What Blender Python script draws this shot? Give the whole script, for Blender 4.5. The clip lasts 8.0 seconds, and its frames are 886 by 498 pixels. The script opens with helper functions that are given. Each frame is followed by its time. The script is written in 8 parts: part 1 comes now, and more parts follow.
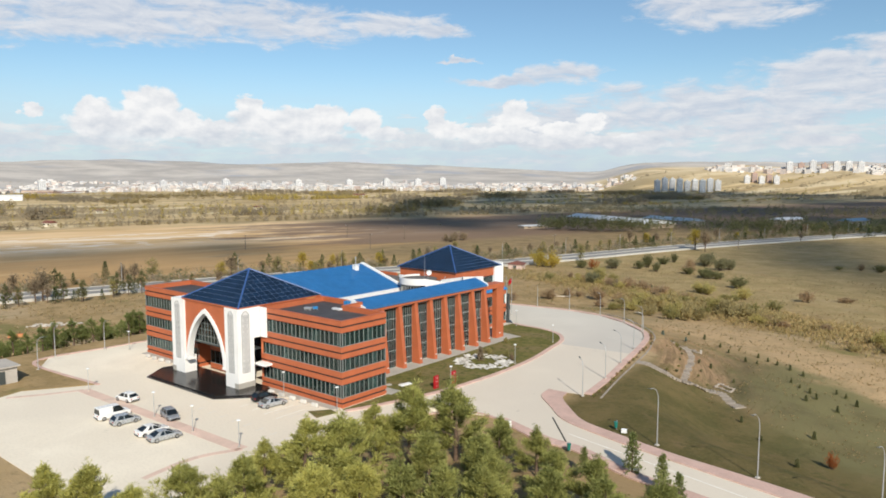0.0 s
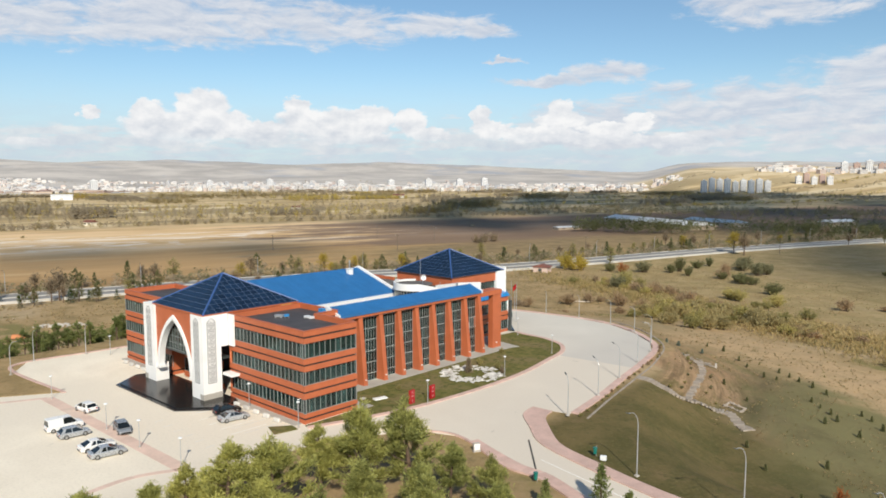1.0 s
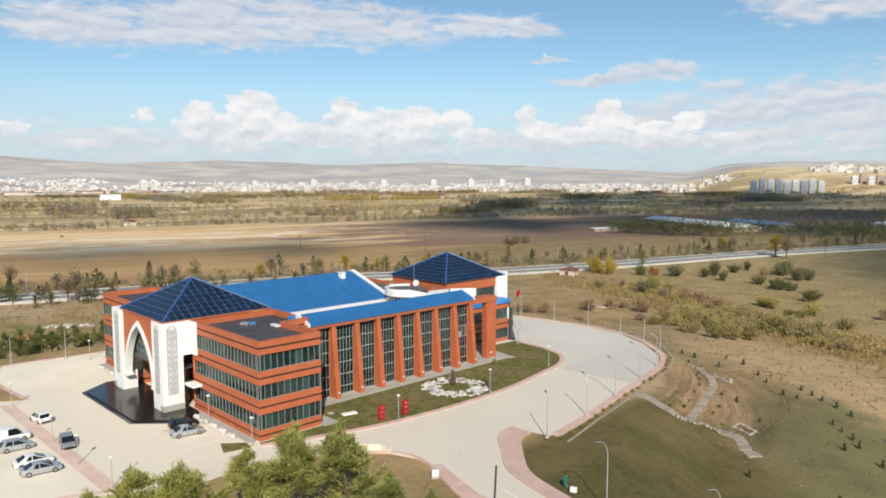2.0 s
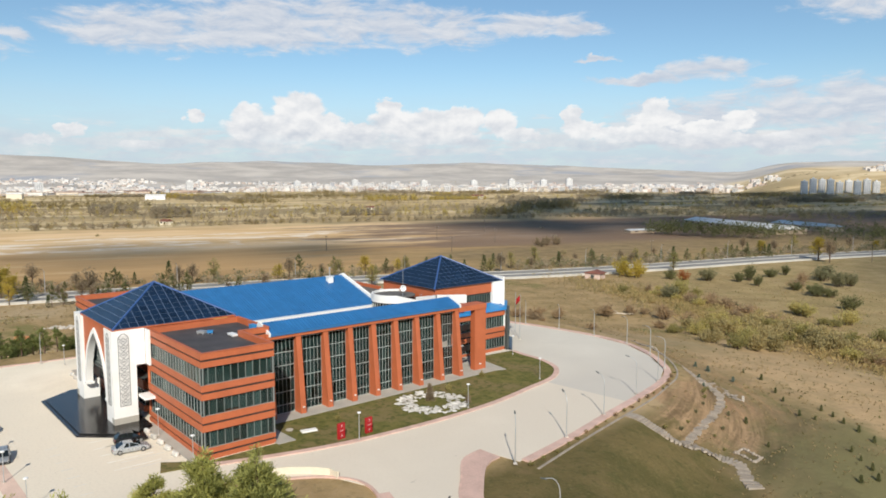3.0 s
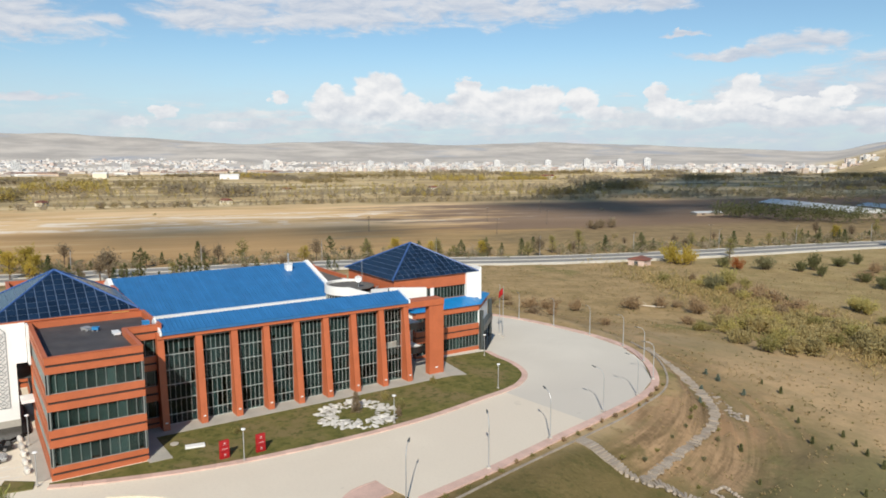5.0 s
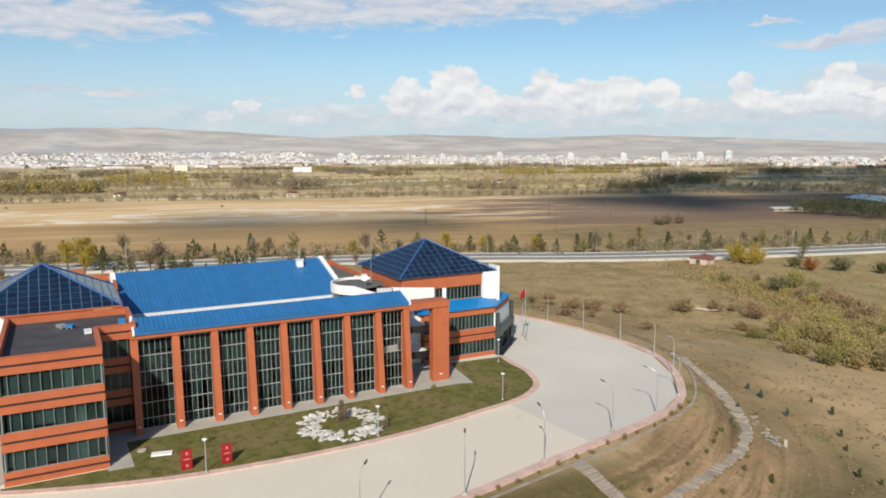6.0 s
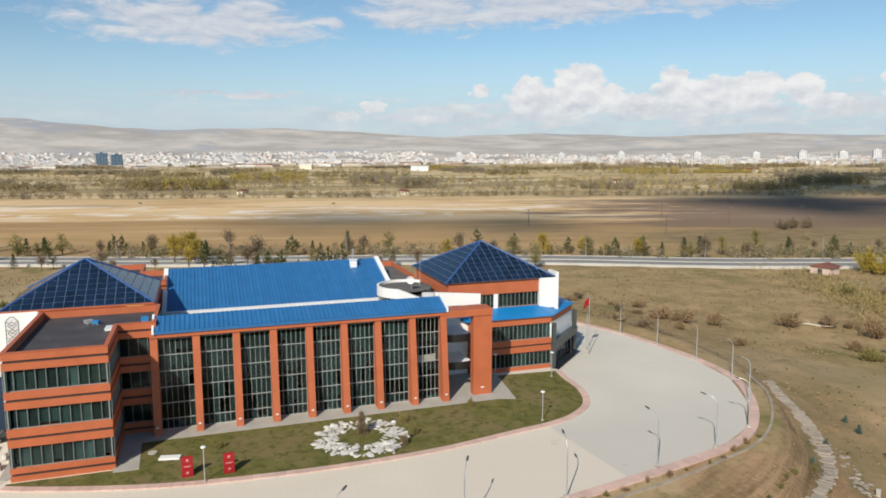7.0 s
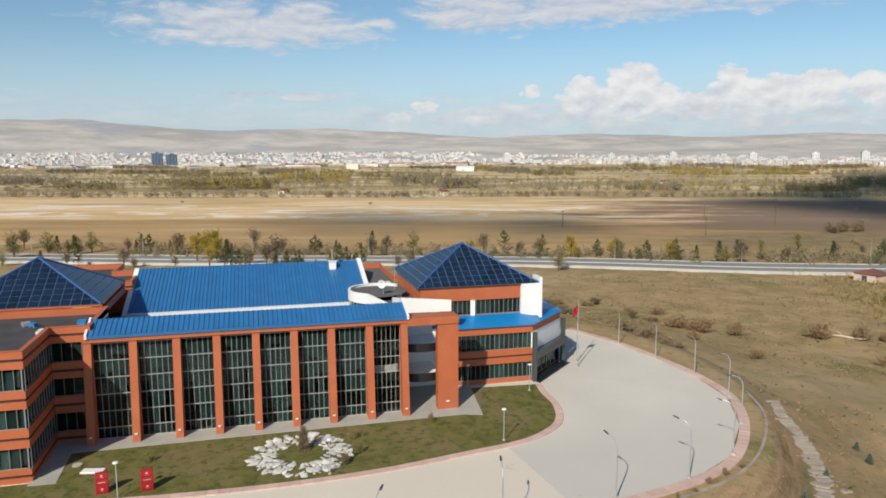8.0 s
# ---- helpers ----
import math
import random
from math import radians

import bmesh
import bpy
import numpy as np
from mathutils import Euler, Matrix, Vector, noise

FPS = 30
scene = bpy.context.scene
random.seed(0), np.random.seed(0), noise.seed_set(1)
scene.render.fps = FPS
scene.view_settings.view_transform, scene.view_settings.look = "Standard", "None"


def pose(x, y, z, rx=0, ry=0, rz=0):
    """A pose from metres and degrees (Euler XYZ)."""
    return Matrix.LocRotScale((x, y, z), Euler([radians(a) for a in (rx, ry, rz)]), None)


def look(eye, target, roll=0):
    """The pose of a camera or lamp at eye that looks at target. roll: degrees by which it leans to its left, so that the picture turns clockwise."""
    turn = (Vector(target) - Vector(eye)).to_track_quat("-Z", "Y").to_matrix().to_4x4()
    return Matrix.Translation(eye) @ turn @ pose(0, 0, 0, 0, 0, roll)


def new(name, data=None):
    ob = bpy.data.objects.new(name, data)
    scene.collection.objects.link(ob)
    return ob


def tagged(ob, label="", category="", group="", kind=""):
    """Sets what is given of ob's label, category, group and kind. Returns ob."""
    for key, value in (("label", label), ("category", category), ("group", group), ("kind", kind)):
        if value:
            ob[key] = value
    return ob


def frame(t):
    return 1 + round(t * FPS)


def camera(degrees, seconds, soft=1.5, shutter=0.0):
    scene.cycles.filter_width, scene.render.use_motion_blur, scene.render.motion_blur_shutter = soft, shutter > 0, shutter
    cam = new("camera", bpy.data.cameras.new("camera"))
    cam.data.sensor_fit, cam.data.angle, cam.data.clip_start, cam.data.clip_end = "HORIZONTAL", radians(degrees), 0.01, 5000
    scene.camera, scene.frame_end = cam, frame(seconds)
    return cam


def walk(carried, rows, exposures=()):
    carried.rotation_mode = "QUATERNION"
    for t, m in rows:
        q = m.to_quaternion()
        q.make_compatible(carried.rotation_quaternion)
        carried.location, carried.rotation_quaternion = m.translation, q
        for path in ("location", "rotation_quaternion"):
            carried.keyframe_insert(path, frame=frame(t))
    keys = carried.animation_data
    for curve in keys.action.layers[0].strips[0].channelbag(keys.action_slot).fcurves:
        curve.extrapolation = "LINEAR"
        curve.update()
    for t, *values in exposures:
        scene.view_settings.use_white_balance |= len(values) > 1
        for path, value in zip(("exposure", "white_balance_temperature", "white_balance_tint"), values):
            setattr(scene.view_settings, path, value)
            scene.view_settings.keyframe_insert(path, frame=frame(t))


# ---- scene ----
cam = camera(63.2, 8.0, 1.75)
METRES, EYE, TILT, LEAN, TURN = 96.0, 31.8, 0.0, 0.0, 39.2
ROWS = [
    (0.0, 0.0, 0.0, 0.0, 0.01, -5.81, -0.05),
    (0.5, 0.0495, 0.0391, -0.0001, 1.77, -5.81, -0.05),
    (1.0, 0.0975, 0.0801, -0.0004, 3.55, -5.79, -0.06),
    (1.5, 0.1441, 0.1228, -0.0012, 5.32, -5.77, -0.05),
    (3.0, 0.2752, 0.2628, -0.0039, 10.61, -5.75, -0.01),
    (3.5, 0.3154, 0.3109, -0.0053, 12.09, -5.74, -0.02),
    (4.0, 0.3542, 0.36, -0.0071, 13.56, -5.99, 0.0),
    (4.5, 0.3908, 0.409, -0.0085, 15.05, -6.71, 0.02),
    (6.0, 0.4922, 0.564, -0.0132, 22.72, -7.85, 0.13),
    (6.5, 0.5199, 0.6172, -0.0157, 27.46, -7.87, 0.13),
    (7.0, 0.5505, 0.6727, -0.0182, 32.28, -7.88, 0.19),
    (7.5, 0.576, 0.7276, -0.0217, 35.1, -7.85, 0.19),
    (8.0, 0.5997, 0.7857, -0.0249, 36.29, -7.83, 0.16),
]
walk(cam, [(t, pose(0, 0, EYE, TILT, LEAN, TURN) @ pose(METRES * x, METRES * y, METRES * z, 90 + pitch, roll, yaw)) for t, x, y, z, yaw, pitch, roll in ROWS],
     exposures=((0.0, 0.03), (1.5, 0.02), (3.0, 0.0), (4.5, -0.01), (6.5, -0.07), (8.0, -0.14)))

# ---- light ----
SUN_WAY = Vector((0.79, -0.61, 0.70)).normalized()      # towards the sun
SUN_ELEV = math.asin(SUN_WAY.z)
scene.view_settings.exposure = 0.0
sun_data = bpy.data.lights.new("sun", "SUN")
sun_data.energy, sun_data.angle, sun_data.color = 5.0, radians(0.53), (1.0, 0.92, 0.78)
sun = new("sun", sun_data)
sun.matrix_world = look(SUN_WAY * 300, (0, 0, 0))

world = bpy.data.worlds.new("sky")
scene.world = world
world.use_nodes = True


class Nodes:
    """Short hand for building a node tree."""

    def __init__(self, tree):
        self.tree = tree
        tree.nodes.clear()

    def put(self, value, socket):
        if hasattr(value, "is_linked"):
            self.tree.links.new(value, socket)
        elif value is not None:
            socket.default_value = value

    def node(self, kind, out=0, **inputs):
        n = self.tree.nodes.new(kind)
        for key, value in inputs.items():
            self.put(value, n.inputs[key.replace("_", " ")])
        return n.outputs[out]

    def math(self, op, a, b=None, c=None, clamp=False):
        n = self.tree.nodes.new("ShaderNodeMath")
        n.operation, n.use_clamp = op, clamp
        for i, v in enumerate((a, b, c)):
            self.put(v, n.inputs[i])
        return n.outputs[0]

    def vmath(self, op, a, b=None, out=0):
        n = self.tree.nodes.new("ShaderNodeVectorMath")
        n.operation = op
        self.put(a, n.inputs[0])
        if b is not None:
            self.put(b, n.inputs[1])
        return n.outputs[out]

    def noise(self, vector, scale, detail=4.0, rough=0.55, distort=0.0, out=0):
        n = self.tree.nodes.new("ShaderNodeTexNoise")
        self.put(vector, n.inputs["Vector"])
        n.inputs["Scale"].default_value, n.inputs["Detail"].default_value = scale, detail
        n.inputs["Roughness"].default_value, n.inputs["Distortion"].default_value = rough, distort
        return n.outputs[out]

    def ramp(self, fac, *stops):
        n = self.tree.nodes.new("ShaderNodeValToRGB")
        e = n.color_ramp.elements
        while len(e) < len(stops):
            e.new(0.5)
        for s, (p, c) in zip(e, stops):
            s.position, s.color = p, (*c, 1) if hasattr(c, "__len__") else (c, c, c, 1)
        self.put(fac, n.inputs[0])
        return n.outputs[0]

    def mix(self, fac, a, b, blend="MIX"):
        n = self.tree.nodes.new("ShaderNodeMix")
        n.data_type, n.blend_type = "RGBA", blend
        self.put(fac, n.inputs[0])
        self.put((*a, 1) if isinstance(a, tuple) else a, n.inputs[6])
        self.put((*b, 1) if isinstance(b, tuple) else b, n.inputs[7])
        return n.outputs[2]

    def span(self, value, a, b, lo=0.0, hi=1.0):
        n = self.tree.nodes.new("ShaderNodeMapRange")
        n.interpolation_type = "SMOOTHSTEP"
        for i, v in enumerate((value, a, b, lo, hi)):
            self.put(v, n.inputs[i])
        return n.outputs[0]


def build_sky():
    """Nishita daylight with fair-weather cumulus: a high sheet overhead, heaps along the horizon."""
    k = Nodes(world.node_tree)
    dome = k.tree.nodes.new("ShaderNodeTexSky")
    dome.sky_type, dome.sun_disc, dome.sun_elevation = "NISHITA", False, SUN_ELEV
    dome.sun_rotation, dome.altitude = math.atan2(SUN_WAY.x, SUN_WAY.y), 1200.0
    dome.air_density, dome.dust_density, dome.ozone_density = 1.0, 0.9, 2.0
    sky = dome.outputs[0]
    way = k.vmath("NORMALIZE", k.node("ShaderNodeTexCoord", 0))
    sep = k.tree.nodes.new("ShaderNodeSeparateXYZ")
    k.put(way, sep.inputs[0])
    x, y, z = sep.outputs
    az = k.math("MULTIPLY", k.math("ARCTAN2", k.math("MULTIPLY", x, -1.0), y), 57.2958)
    el = k.math("MULTIPLY", k.math("ARCSINE", z), 57.2958)
    comb = k.tree.nodes.new("ShaderNodeCombineXYZ")
    k.put(az, comb.inputs[0]), k.put(k.math("MULTIPLY", el, 1.5), comb.inputs[1])
    flat = comb.outputs[0]
    def billow(shift):
        p = k.vmath("ADD", flat, shift)
        a = k.math("MULTIPLY", k.math("SUBTRACT", k.noise(p, 0.34, 7.0, 0.56), 0.5), 2.5)
        b = k.math("MULTIPLY", k.math("SUBTRACT", k.noise(k.vmath("ADD", p, (31.0, 12.0, 5.0)), 1.15, 6.0, 0.58), 0.5), 0.9)
        return k.math("ADD", a, b), k.math("ADD", a, k.math("MULTIPLY", b, 0.35))

    def turned(p, amount, size):
        """Coordinates pushed about by noise, for ragged, cauliflower edges."""
        n = k.noise(p, size, 5.0, 0.6, 0.0, 1)
        off = k.vmath("MULTIPLY", k.vmath("SUBTRACT", n, (0.5, 0.5, 0.5)), (amount, amount, 0.0))
        t = k.tree.nodes.new("ShaderNodeSeparateXYZ")
        k.put(k.vmath("ADD", p, off), t.inputs[0])
        return t.outputs[0], k.math("DIVIDE", t.outputs[1], 1.5)

    def union(shapes, at, grow, foot):
        field = None
        for a, e, w, h in shapes:
            du = k.math("DIVIDE", k.math("SUBTRACT", at[0], a), w * grow)
            dv = k.math("DIVIDE", k.math("SUBTRACT", at[1], e), h * grow)
            if foot != 1.0:
                dv = k.math("ADD", k.math("MAXIMUM", dv, 0.0), k.math("MULTIPLY", k.math("MINIMUM", dv, 0.0), foot))
            f = k.math("SUBTRACT", 1.0, k.math("ADD", k.math("MULTIPLY", du, du), k.math("MULTIPLY", dv, dv)))
            field = f if field is None else k.math("MAXIMUM", field, f)
        return k.math("MAXIMUM", field, -1.5)

    rough, soft_here = billow((0.0, 0.0, 0.0))
    rough_up, soft_up = billow((0.25, 0.75, 0.0))
    wisp = k.noise(k.vmath("MULTIPLY", flat, (0.55, 1.3, 1.0)), 0.50, 8.0, 0.64, 0.5)
    wisp_up = k.noise(k.vmath("MULTIPLY", k.vmath("ADD", flat, (0.3, 0.6, 0.0)), (0.55, 1.3, 1.0)), 0.50, 8.0, 0.64, 0.5)
    puffed = turned(flat, 2.0, 0.75)
    heap = union(HEAPS + LOW_HEAPS, puffed, 1.30, 0.75)
    heap_mask = k.span(k.math("ADD", heap, k.math("MULTIPLY", rough, 0.40)), -0.06, 0.40)
    # a low bank of small flat cumulus all along the horizon
    layer = k.noise(k.vmath("MULTIPLY", flat, (0.45, 1.5, 1.0)), 0.62, 7.0, 0.6)
    bank = k.math("SUBTRACT", 0.6, k.math("ABSOLUTE", k.math("DIVIDE", k.math("SUBTRACT", el, 2.5), 2.6)))
    bank_mask = k.math("MULTIPLY", k.math("MULTIPLY", k.span(k.math("ADD", bank, k.math("MULTIPLY", k.math("SUBTRACT", layer, 0.5), 3.0)), 0.10, 0.65), 0.80), k.span(az, 92.0, 66.0, 0.30, 1.0))
    drawn = turned(flat, 2.6, 0.42)
    sheet = union(SHEETS + VEILS, drawn, 1.28, 1.0)
    sheet_mask = k.math("MULTIPLY", k.span(k.math("ADD", k.math("MULTIPLY", sheet, 0.85), k.math("ADD", k.math("MULTIPLY", k.math("SUBTRACT", wisp, 0.5), 2.3), k.math("MULTIPLY", rough, 0.30))), 0.0, 0.8), 0.90)
    # thin white haze close to the horizon
    veil = k.math("MULTIPLY", k.span(el, 9.0, 0.5), k.span(wisp, 0.2, 0.7, 0.66, 0.90))
    lit = k.math("ADD", k.span(el, 1.5, 5.5, 0.45, 0.80), k.math("MULTIPLY", k.math("SUBTRACT", soft_here, soft_up), 1.0), clamp=True)
    cloud = k.mix(lit, (5.4, 5.85, 6.5), (8.5, 8.5, 8.5))
    sheet_lit = k.math("ADD", 0.5, k.math("MULTIPLY", k.math("SUBTRACT", wisp, wisp_up), 3.0), clamp=True)
    sheet_col = k.mix(sheet_lit, (5.1, 5.6, 6.5), (7.0, 7.1, 7.4))
    blue = k.mix(1.0, sky, (0.95, 1.065, 1.04), "MULTIPLY")
    c = k.mix(veil, blue, (5.0, 5.8, 6.85))
    c = k.mix(sheet_mask, c, sheet_col)
    c = k.mix(bank_mask, c, k.mix(lit, (5.2, 5.7, 6.5), (7.6, 7.6, 7.6)))
    # heaps melt into the haze towards their feet
    c = k.mix(k.math("MULTIPLY", heap_mask, k.span(el, 1.2, 3.6, 0.35, 1.0)), c, cloud)
    ground_side = k.span(z, -0.02, -0.15)
    c = k.mix(ground_side, c, (2.0, 1.7, 1.3))
    bg = k.node("ShaderNodeBackground", Color=c, Strength=0.108)
    k.tree.links.new(bg, k.tree.nodes.new("ShaderNodeOutputWorld").inputs["Surface"])


# clouds: azimuth, height, half width, half height (degrees)
HEAPS = [(76.8, 3.3, 0.8, 0.35), (68.6, 4.5, 0.6, 0.35), (64.7, 4.6, 1.2, 0.8), (61.0, 5.2, 1.7, 1.1), (62.9, 3.7, 3.0, 0.9), (59.4, 4.0, 1.6, 0.7), (56.8, 3.5, 2.2, 0.6),
         (53.9, 5.4, 0.9, 0.5), (53.0, 4.2, 2.1, 0.8), (50.6, 4.2, 2.2, 0.8), (48.3, 4.4, 1.6, 0.8), (45.4, 4.3, 1.1, 0.7), (39.8, 4.6, 0.6, 0.7), (39.0, 3.8, 1.4, 0.5), (33.6, 5.3, 0.9, 0.6), (27.6, 4.5, 0.9, 0.4)]
LOW_HEAPS = [(50.6, 3.1, 3.1, 0.4), (43.9, 3.3, 1.4, 0.4), (33.6, 4.4, 1.8, 0.5), (29.5, 3.7, 2.2, 0.35), (35.4, 3.3, 2.4, 0.4), (31.0, 2.9, 3.5, 0.3), (24.1, 2.6, 2.2, 0.4), (72.5, 2.3, 1.1, 0.25), (79.3, 2.5, 0.9, 0.3)]
SHEETS = [(71.6, 10.4, 6.1, 1.5), (61.0, 11.6, 8.5, 2.0), (52.3, 11.3, 6.9, 1.4), (43.6, 11.6, 3.9, 0.9), (39.4, 10.9, 2.5, 0.5), (80.6, 9.5, 1.7, 0.5), (35.0, 7.2, 3.7, 0.35), (18.5, 12.0, 5.7, 1.4), (89.7, 9.2, 9.4, 1.6), (64.0, 10.6, 9.0, 1.3), (37.9, 8.8, 1.6, 0.15), (30.0, 7.8, 2.9, 0.75), (33.5, 7.4, 2.4, 0.4)]
VEILS = [(20.0, 4.8, 11.5, 1.9), (11.0, 6.4, 6.5, 2.2), (31.0, 4.2, 5.5, 1.3), (11.0, 7.0, 4.1, 1.7), (7.5, 8.0, 3.0, 1.6), (13.8, 5.6, 2.6, 1.2), (19.4, 5.2, 4.6, 1.2), (28.0, 4.2, 5.0, 1.0), (30.0, 2.8, 7.0, 0.7), (14.4, 3.9, 4.6, 0.9), (20.5, 3.2, 4.8, 0.6), (12.2, 2.6, 3.8, 0.5), (88.0, 4.2, 5.0, 0.3)]
build_sky()

# ---- materials ----
def material(name, base, rough=0.6, metal=0.0, vary=0.15, scale=1.0, bump=0.0, bump_scale=20.0, stain=0.0, stain_scale=0.15, stain_col=(0.2, 0.17, 0.13), per_piece=0.0, spec=0.5):
    """A principled surface with grain at two scales, stains and relief."""
    m = bpy.data.materials.new(name)
    m.use_nodes = True
    k = Nodes(m.node_tree)
    pos = k.node("ShaderNodeNewGeometry")
    fine = k.noise(pos, 6.0 * scale, 5.0, 0.6)
    broad = k.noise(pos, 0.5 * scale, 4.0, 0.55)
    f = k.math("ADD", k.math("MULTIPLY", fine, 0.5), k.math("MULTIPLY", broad, 0.5))
    f = k.span(f, 0.3, 0.7)
    dark, light = tuple(c * (1 - vary) for c in base), tuple(min(1.0, c * (1 + vary)) for c in base)
    c = k.mix(f, dark, light)
    if per_piece:
        r = k.node("ShaderNodeObjectInfo", 5)
        c = k.mix(1.0, c, k.ramp(r, (0.0, 1.0 - per_piece), (1.0, 1.0 + 0.0)), "MULTIPLY")
    if stain:
        s = k.noise(pos, stain_scale, 5.0, 0.65, 0.5)
        c = k.mix(k.math("MULTIPLY", k.span(s, 0.5, 0.75), stain), c, stain_col)
    shader = k.tree.nodes.new("ShaderNodeBsdfPrincipled")
    k.put(c, shader.inputs["Base Color"])
    k.put(k.span(fine, 0.2, 0.8, max(0.02, rough - 0.08), min(1.0, rough + 0.08)), shader.inputs["Roughness"])
    shader.inputs["Metallic"].default_value = metal
    shader.inputs["Specular IOR Level"].default_value = spec
    if bump:
        b = k.tree.nodes.new("ShaderNodeBump")
        b.inputs["Strength"].default_value, b.inputs["Distance"].default_value = bump, 0.05
        k.put(k.noise(pos, bump_scale, 4.0, 0.6), b.inputs["Height"])
        k.put(b.outputs[0], shader.inputs["Normal"])
    k.tree.links.new(shader.outputs[0], k.tree.nodes.new("ShaderNodeOutputMaterial").inputs["Surface"])
    return m


def glass_material(name, tint, rough=0.02, ior=1.5, vary=0.5):
    m = bpy.data.materials.new(name)
    m.use_nodes = True
    k = Nodes(m.node_tree)
    shader = k.tree.nodes.new("ShaderNodeBsdfPrincipled")
    r = k.node("ShaderNodeObjectInfo", 5)
    c = k.mix(r, tuple(v * (1 - vary) for v in tint), tint)
    k.put(c, shader.inputs["Base Color"])
    shader.inputs["Roughness"].default_value = rough
    shader.inputs["IOR"].default_value = ior
    shader.inputs["Transmission Weight"].default_value = 1.0
    # faint waviness of float glass
    b = k.tree.nodes.new("ShaderNodeBump")
    b.inputs["Strength"].default_value, b.inputs["Distance"].default_value = 0.03, 0.02
    k.put(k.noise(k.node("ShaderNodeNewGeometry"), 0.7, 2.0), b.inputs["Height"])
    k.put(b.outputs[0], shader.inputs["Normal"])
    k.tree.links.new(shader.outputs[0], k.tree.nodes.new("ShaderNodeOutputMaterial").inputs["Surface"])
    return m


ORANGE = material("terracotta_panel", (0.455, 0.124, 0.050), 0.55, vary=0.12, stain=0.25, stain_col=(0.40, 0.125, 0.07), bump=0.06)
GROOVE = material("dark_joint", (0.05, 0.035, 0.03), 0.7)
WHITE = material("white_plaster", (0.82, 0.82, 0.81), 0.6, vary=0.05, stain=0.22, stain_col=(0.62, 0.60, 0.56), bump=0.05)
WHITE_METAL = material("white_sheet_metal", (0.78, 0.79, 0.80), 0.4, vary=0.05, stain=0.2, stain_col=(0.6, 0.6, 0.6))
BLUE = material("blue_sheet_roof", (0.031, 0.160, 0.385), 0.38, vary=0.12, stain=0.25, stain_scale=0.3, stain_col=(0.05, 0.15, 0.36), per_piece=0.10)
CYAN = material("light_blue_sheet_roof", (0.003, 0.205, 0.52), 0.42, vary=0.10, per_piece=0.08)
NAVY = material("navy_glazing_panel", (0.010, 0.026, 0.060), 0.16, vary=0.2, per_piece=0.35, spec=0.45)
NAVY_FRAME = material("blue_grey_frame", (0.115, 0.165, 0.26), 0.4, vary=0.1)
RIDGE = material("bright_blue_ridge", (0.045, 0.105, 0.29), 0.4, vary=0.1)
FRAME = material("aluminium_frame", (0.44, 0.46, 0.455), 0.45, vary=0.06)
STRIP_FRAME = material("grey_window_frame", (0.24, 0.26, 0.255), 0.45, vary=0.06)
DARK_FRAME = material("dark_frame", (0.06, 0.07, 0.07), 0.4, vary=0.1)
GLASS = glass_material("tinted_glass", (0.27, 0.42, 0.425), 0.03, 1.30)
# the dimness of the rooms is put into these two near-black colours
INSIDE = material("painted_dim_interior", (0.045, 0.054, 0.054), 0.8, vary=0.3, scale=0.4)
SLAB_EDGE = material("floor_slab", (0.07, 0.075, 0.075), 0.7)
ROOFING = material("dark_roofing_felt", (0.061, 0.057, 0.061), 0.75, vary=0.3, stain=0.5, stain_scale=0.25, stain_col=(0.14, 0.125, 0.11))
LINK_FELT = material("weathered_grey_felt", (0.12, 0.112, 0.105), 0.85, vary=0.25, stain=0.4, stain_scale=0.3, stain_col=(0.20, 0.185, 0.165))
GRANITE = material("black_polished_granite", (0.018, 0.017, 0.017), 0.2, vary=0.3, spec=0.4)
GRAVEL_GREY = material("grey_apron_paving", (0.40, 0.38, 0.34), 0.85, vary=0.12, stain=0.3, stain_col=(0.28, 0.26, 0.22))
PINK = material("pink_block_paving", (0.63, 0.435, 0.37), 0.85, vary=0.15, stain=0.35, stain_scale=0.3, stain_col=(0.53, 0.43, 0.355), per_piece=0.15)
KERB = material("concrete_kerb", (0.50, 0.46, 0.41), 0.8, vary=0.1, stain=0.3, stain_col=(0.36, 0.30, 0.25), per_piece=0.15)
STEEL = material("galvanised_steel", (0.50, 0.51, 0.52), 0.42, metal=0.5, vary=0.08)
BLACK = material("black_plastic", (0.015, 0.015, 0.016), 0.4)
RED = material("red_board", (0.36, 0.012, 0.016), 0.4, vary=0.08)
FLAG_RED = material("red_flag_cloth", (0.62, 0.02, 0.025), 0.7, vary=0.08)
STONE = material("white_marble_boulder", (0.72, 0.695, 0.65), 0.7, vary=0.2, bump=0.6, bump_scale=3.0, stain=0.5, stain_scale=0.8, stain_col=(0.40, 0.36, 0.31), per_piece=0.38)
PATH_STONE = material("grey_flagstone", (0.375, 0.32, 0.262), 0.85, vary=0.25, bump=0.3, bump_scale=6.0, stain=0.4, stain_scale=0.5, stain_col=(0.30, 0.21, 0.15), per_piece=0.25)
BARK = material("pine_bark", (0.12, 0.08, 0.055), 0.9, vary=0.3, scale=2.0, bump=0.5, bump_scale=12.0)
# near-black: the hall's lack of light is put into its colour
HALL_INSIDE = material("painted_dark_hall", (0.035, 0.048, 0.05), 0.8, vary=0.3, scale=0.4)
BLIND = material("grey_blind", (0.115, 0.142, 0.14), 0.8, vary=0.1, per_piece=0.65)
# blinds darkened so that the panes look like dark glass
TEAL_BLIND = material("dark_teal_blind", (0.042, 0.066, 0.069), 0.8, vary=0.35, scale=0.5, per_piece=0.35)
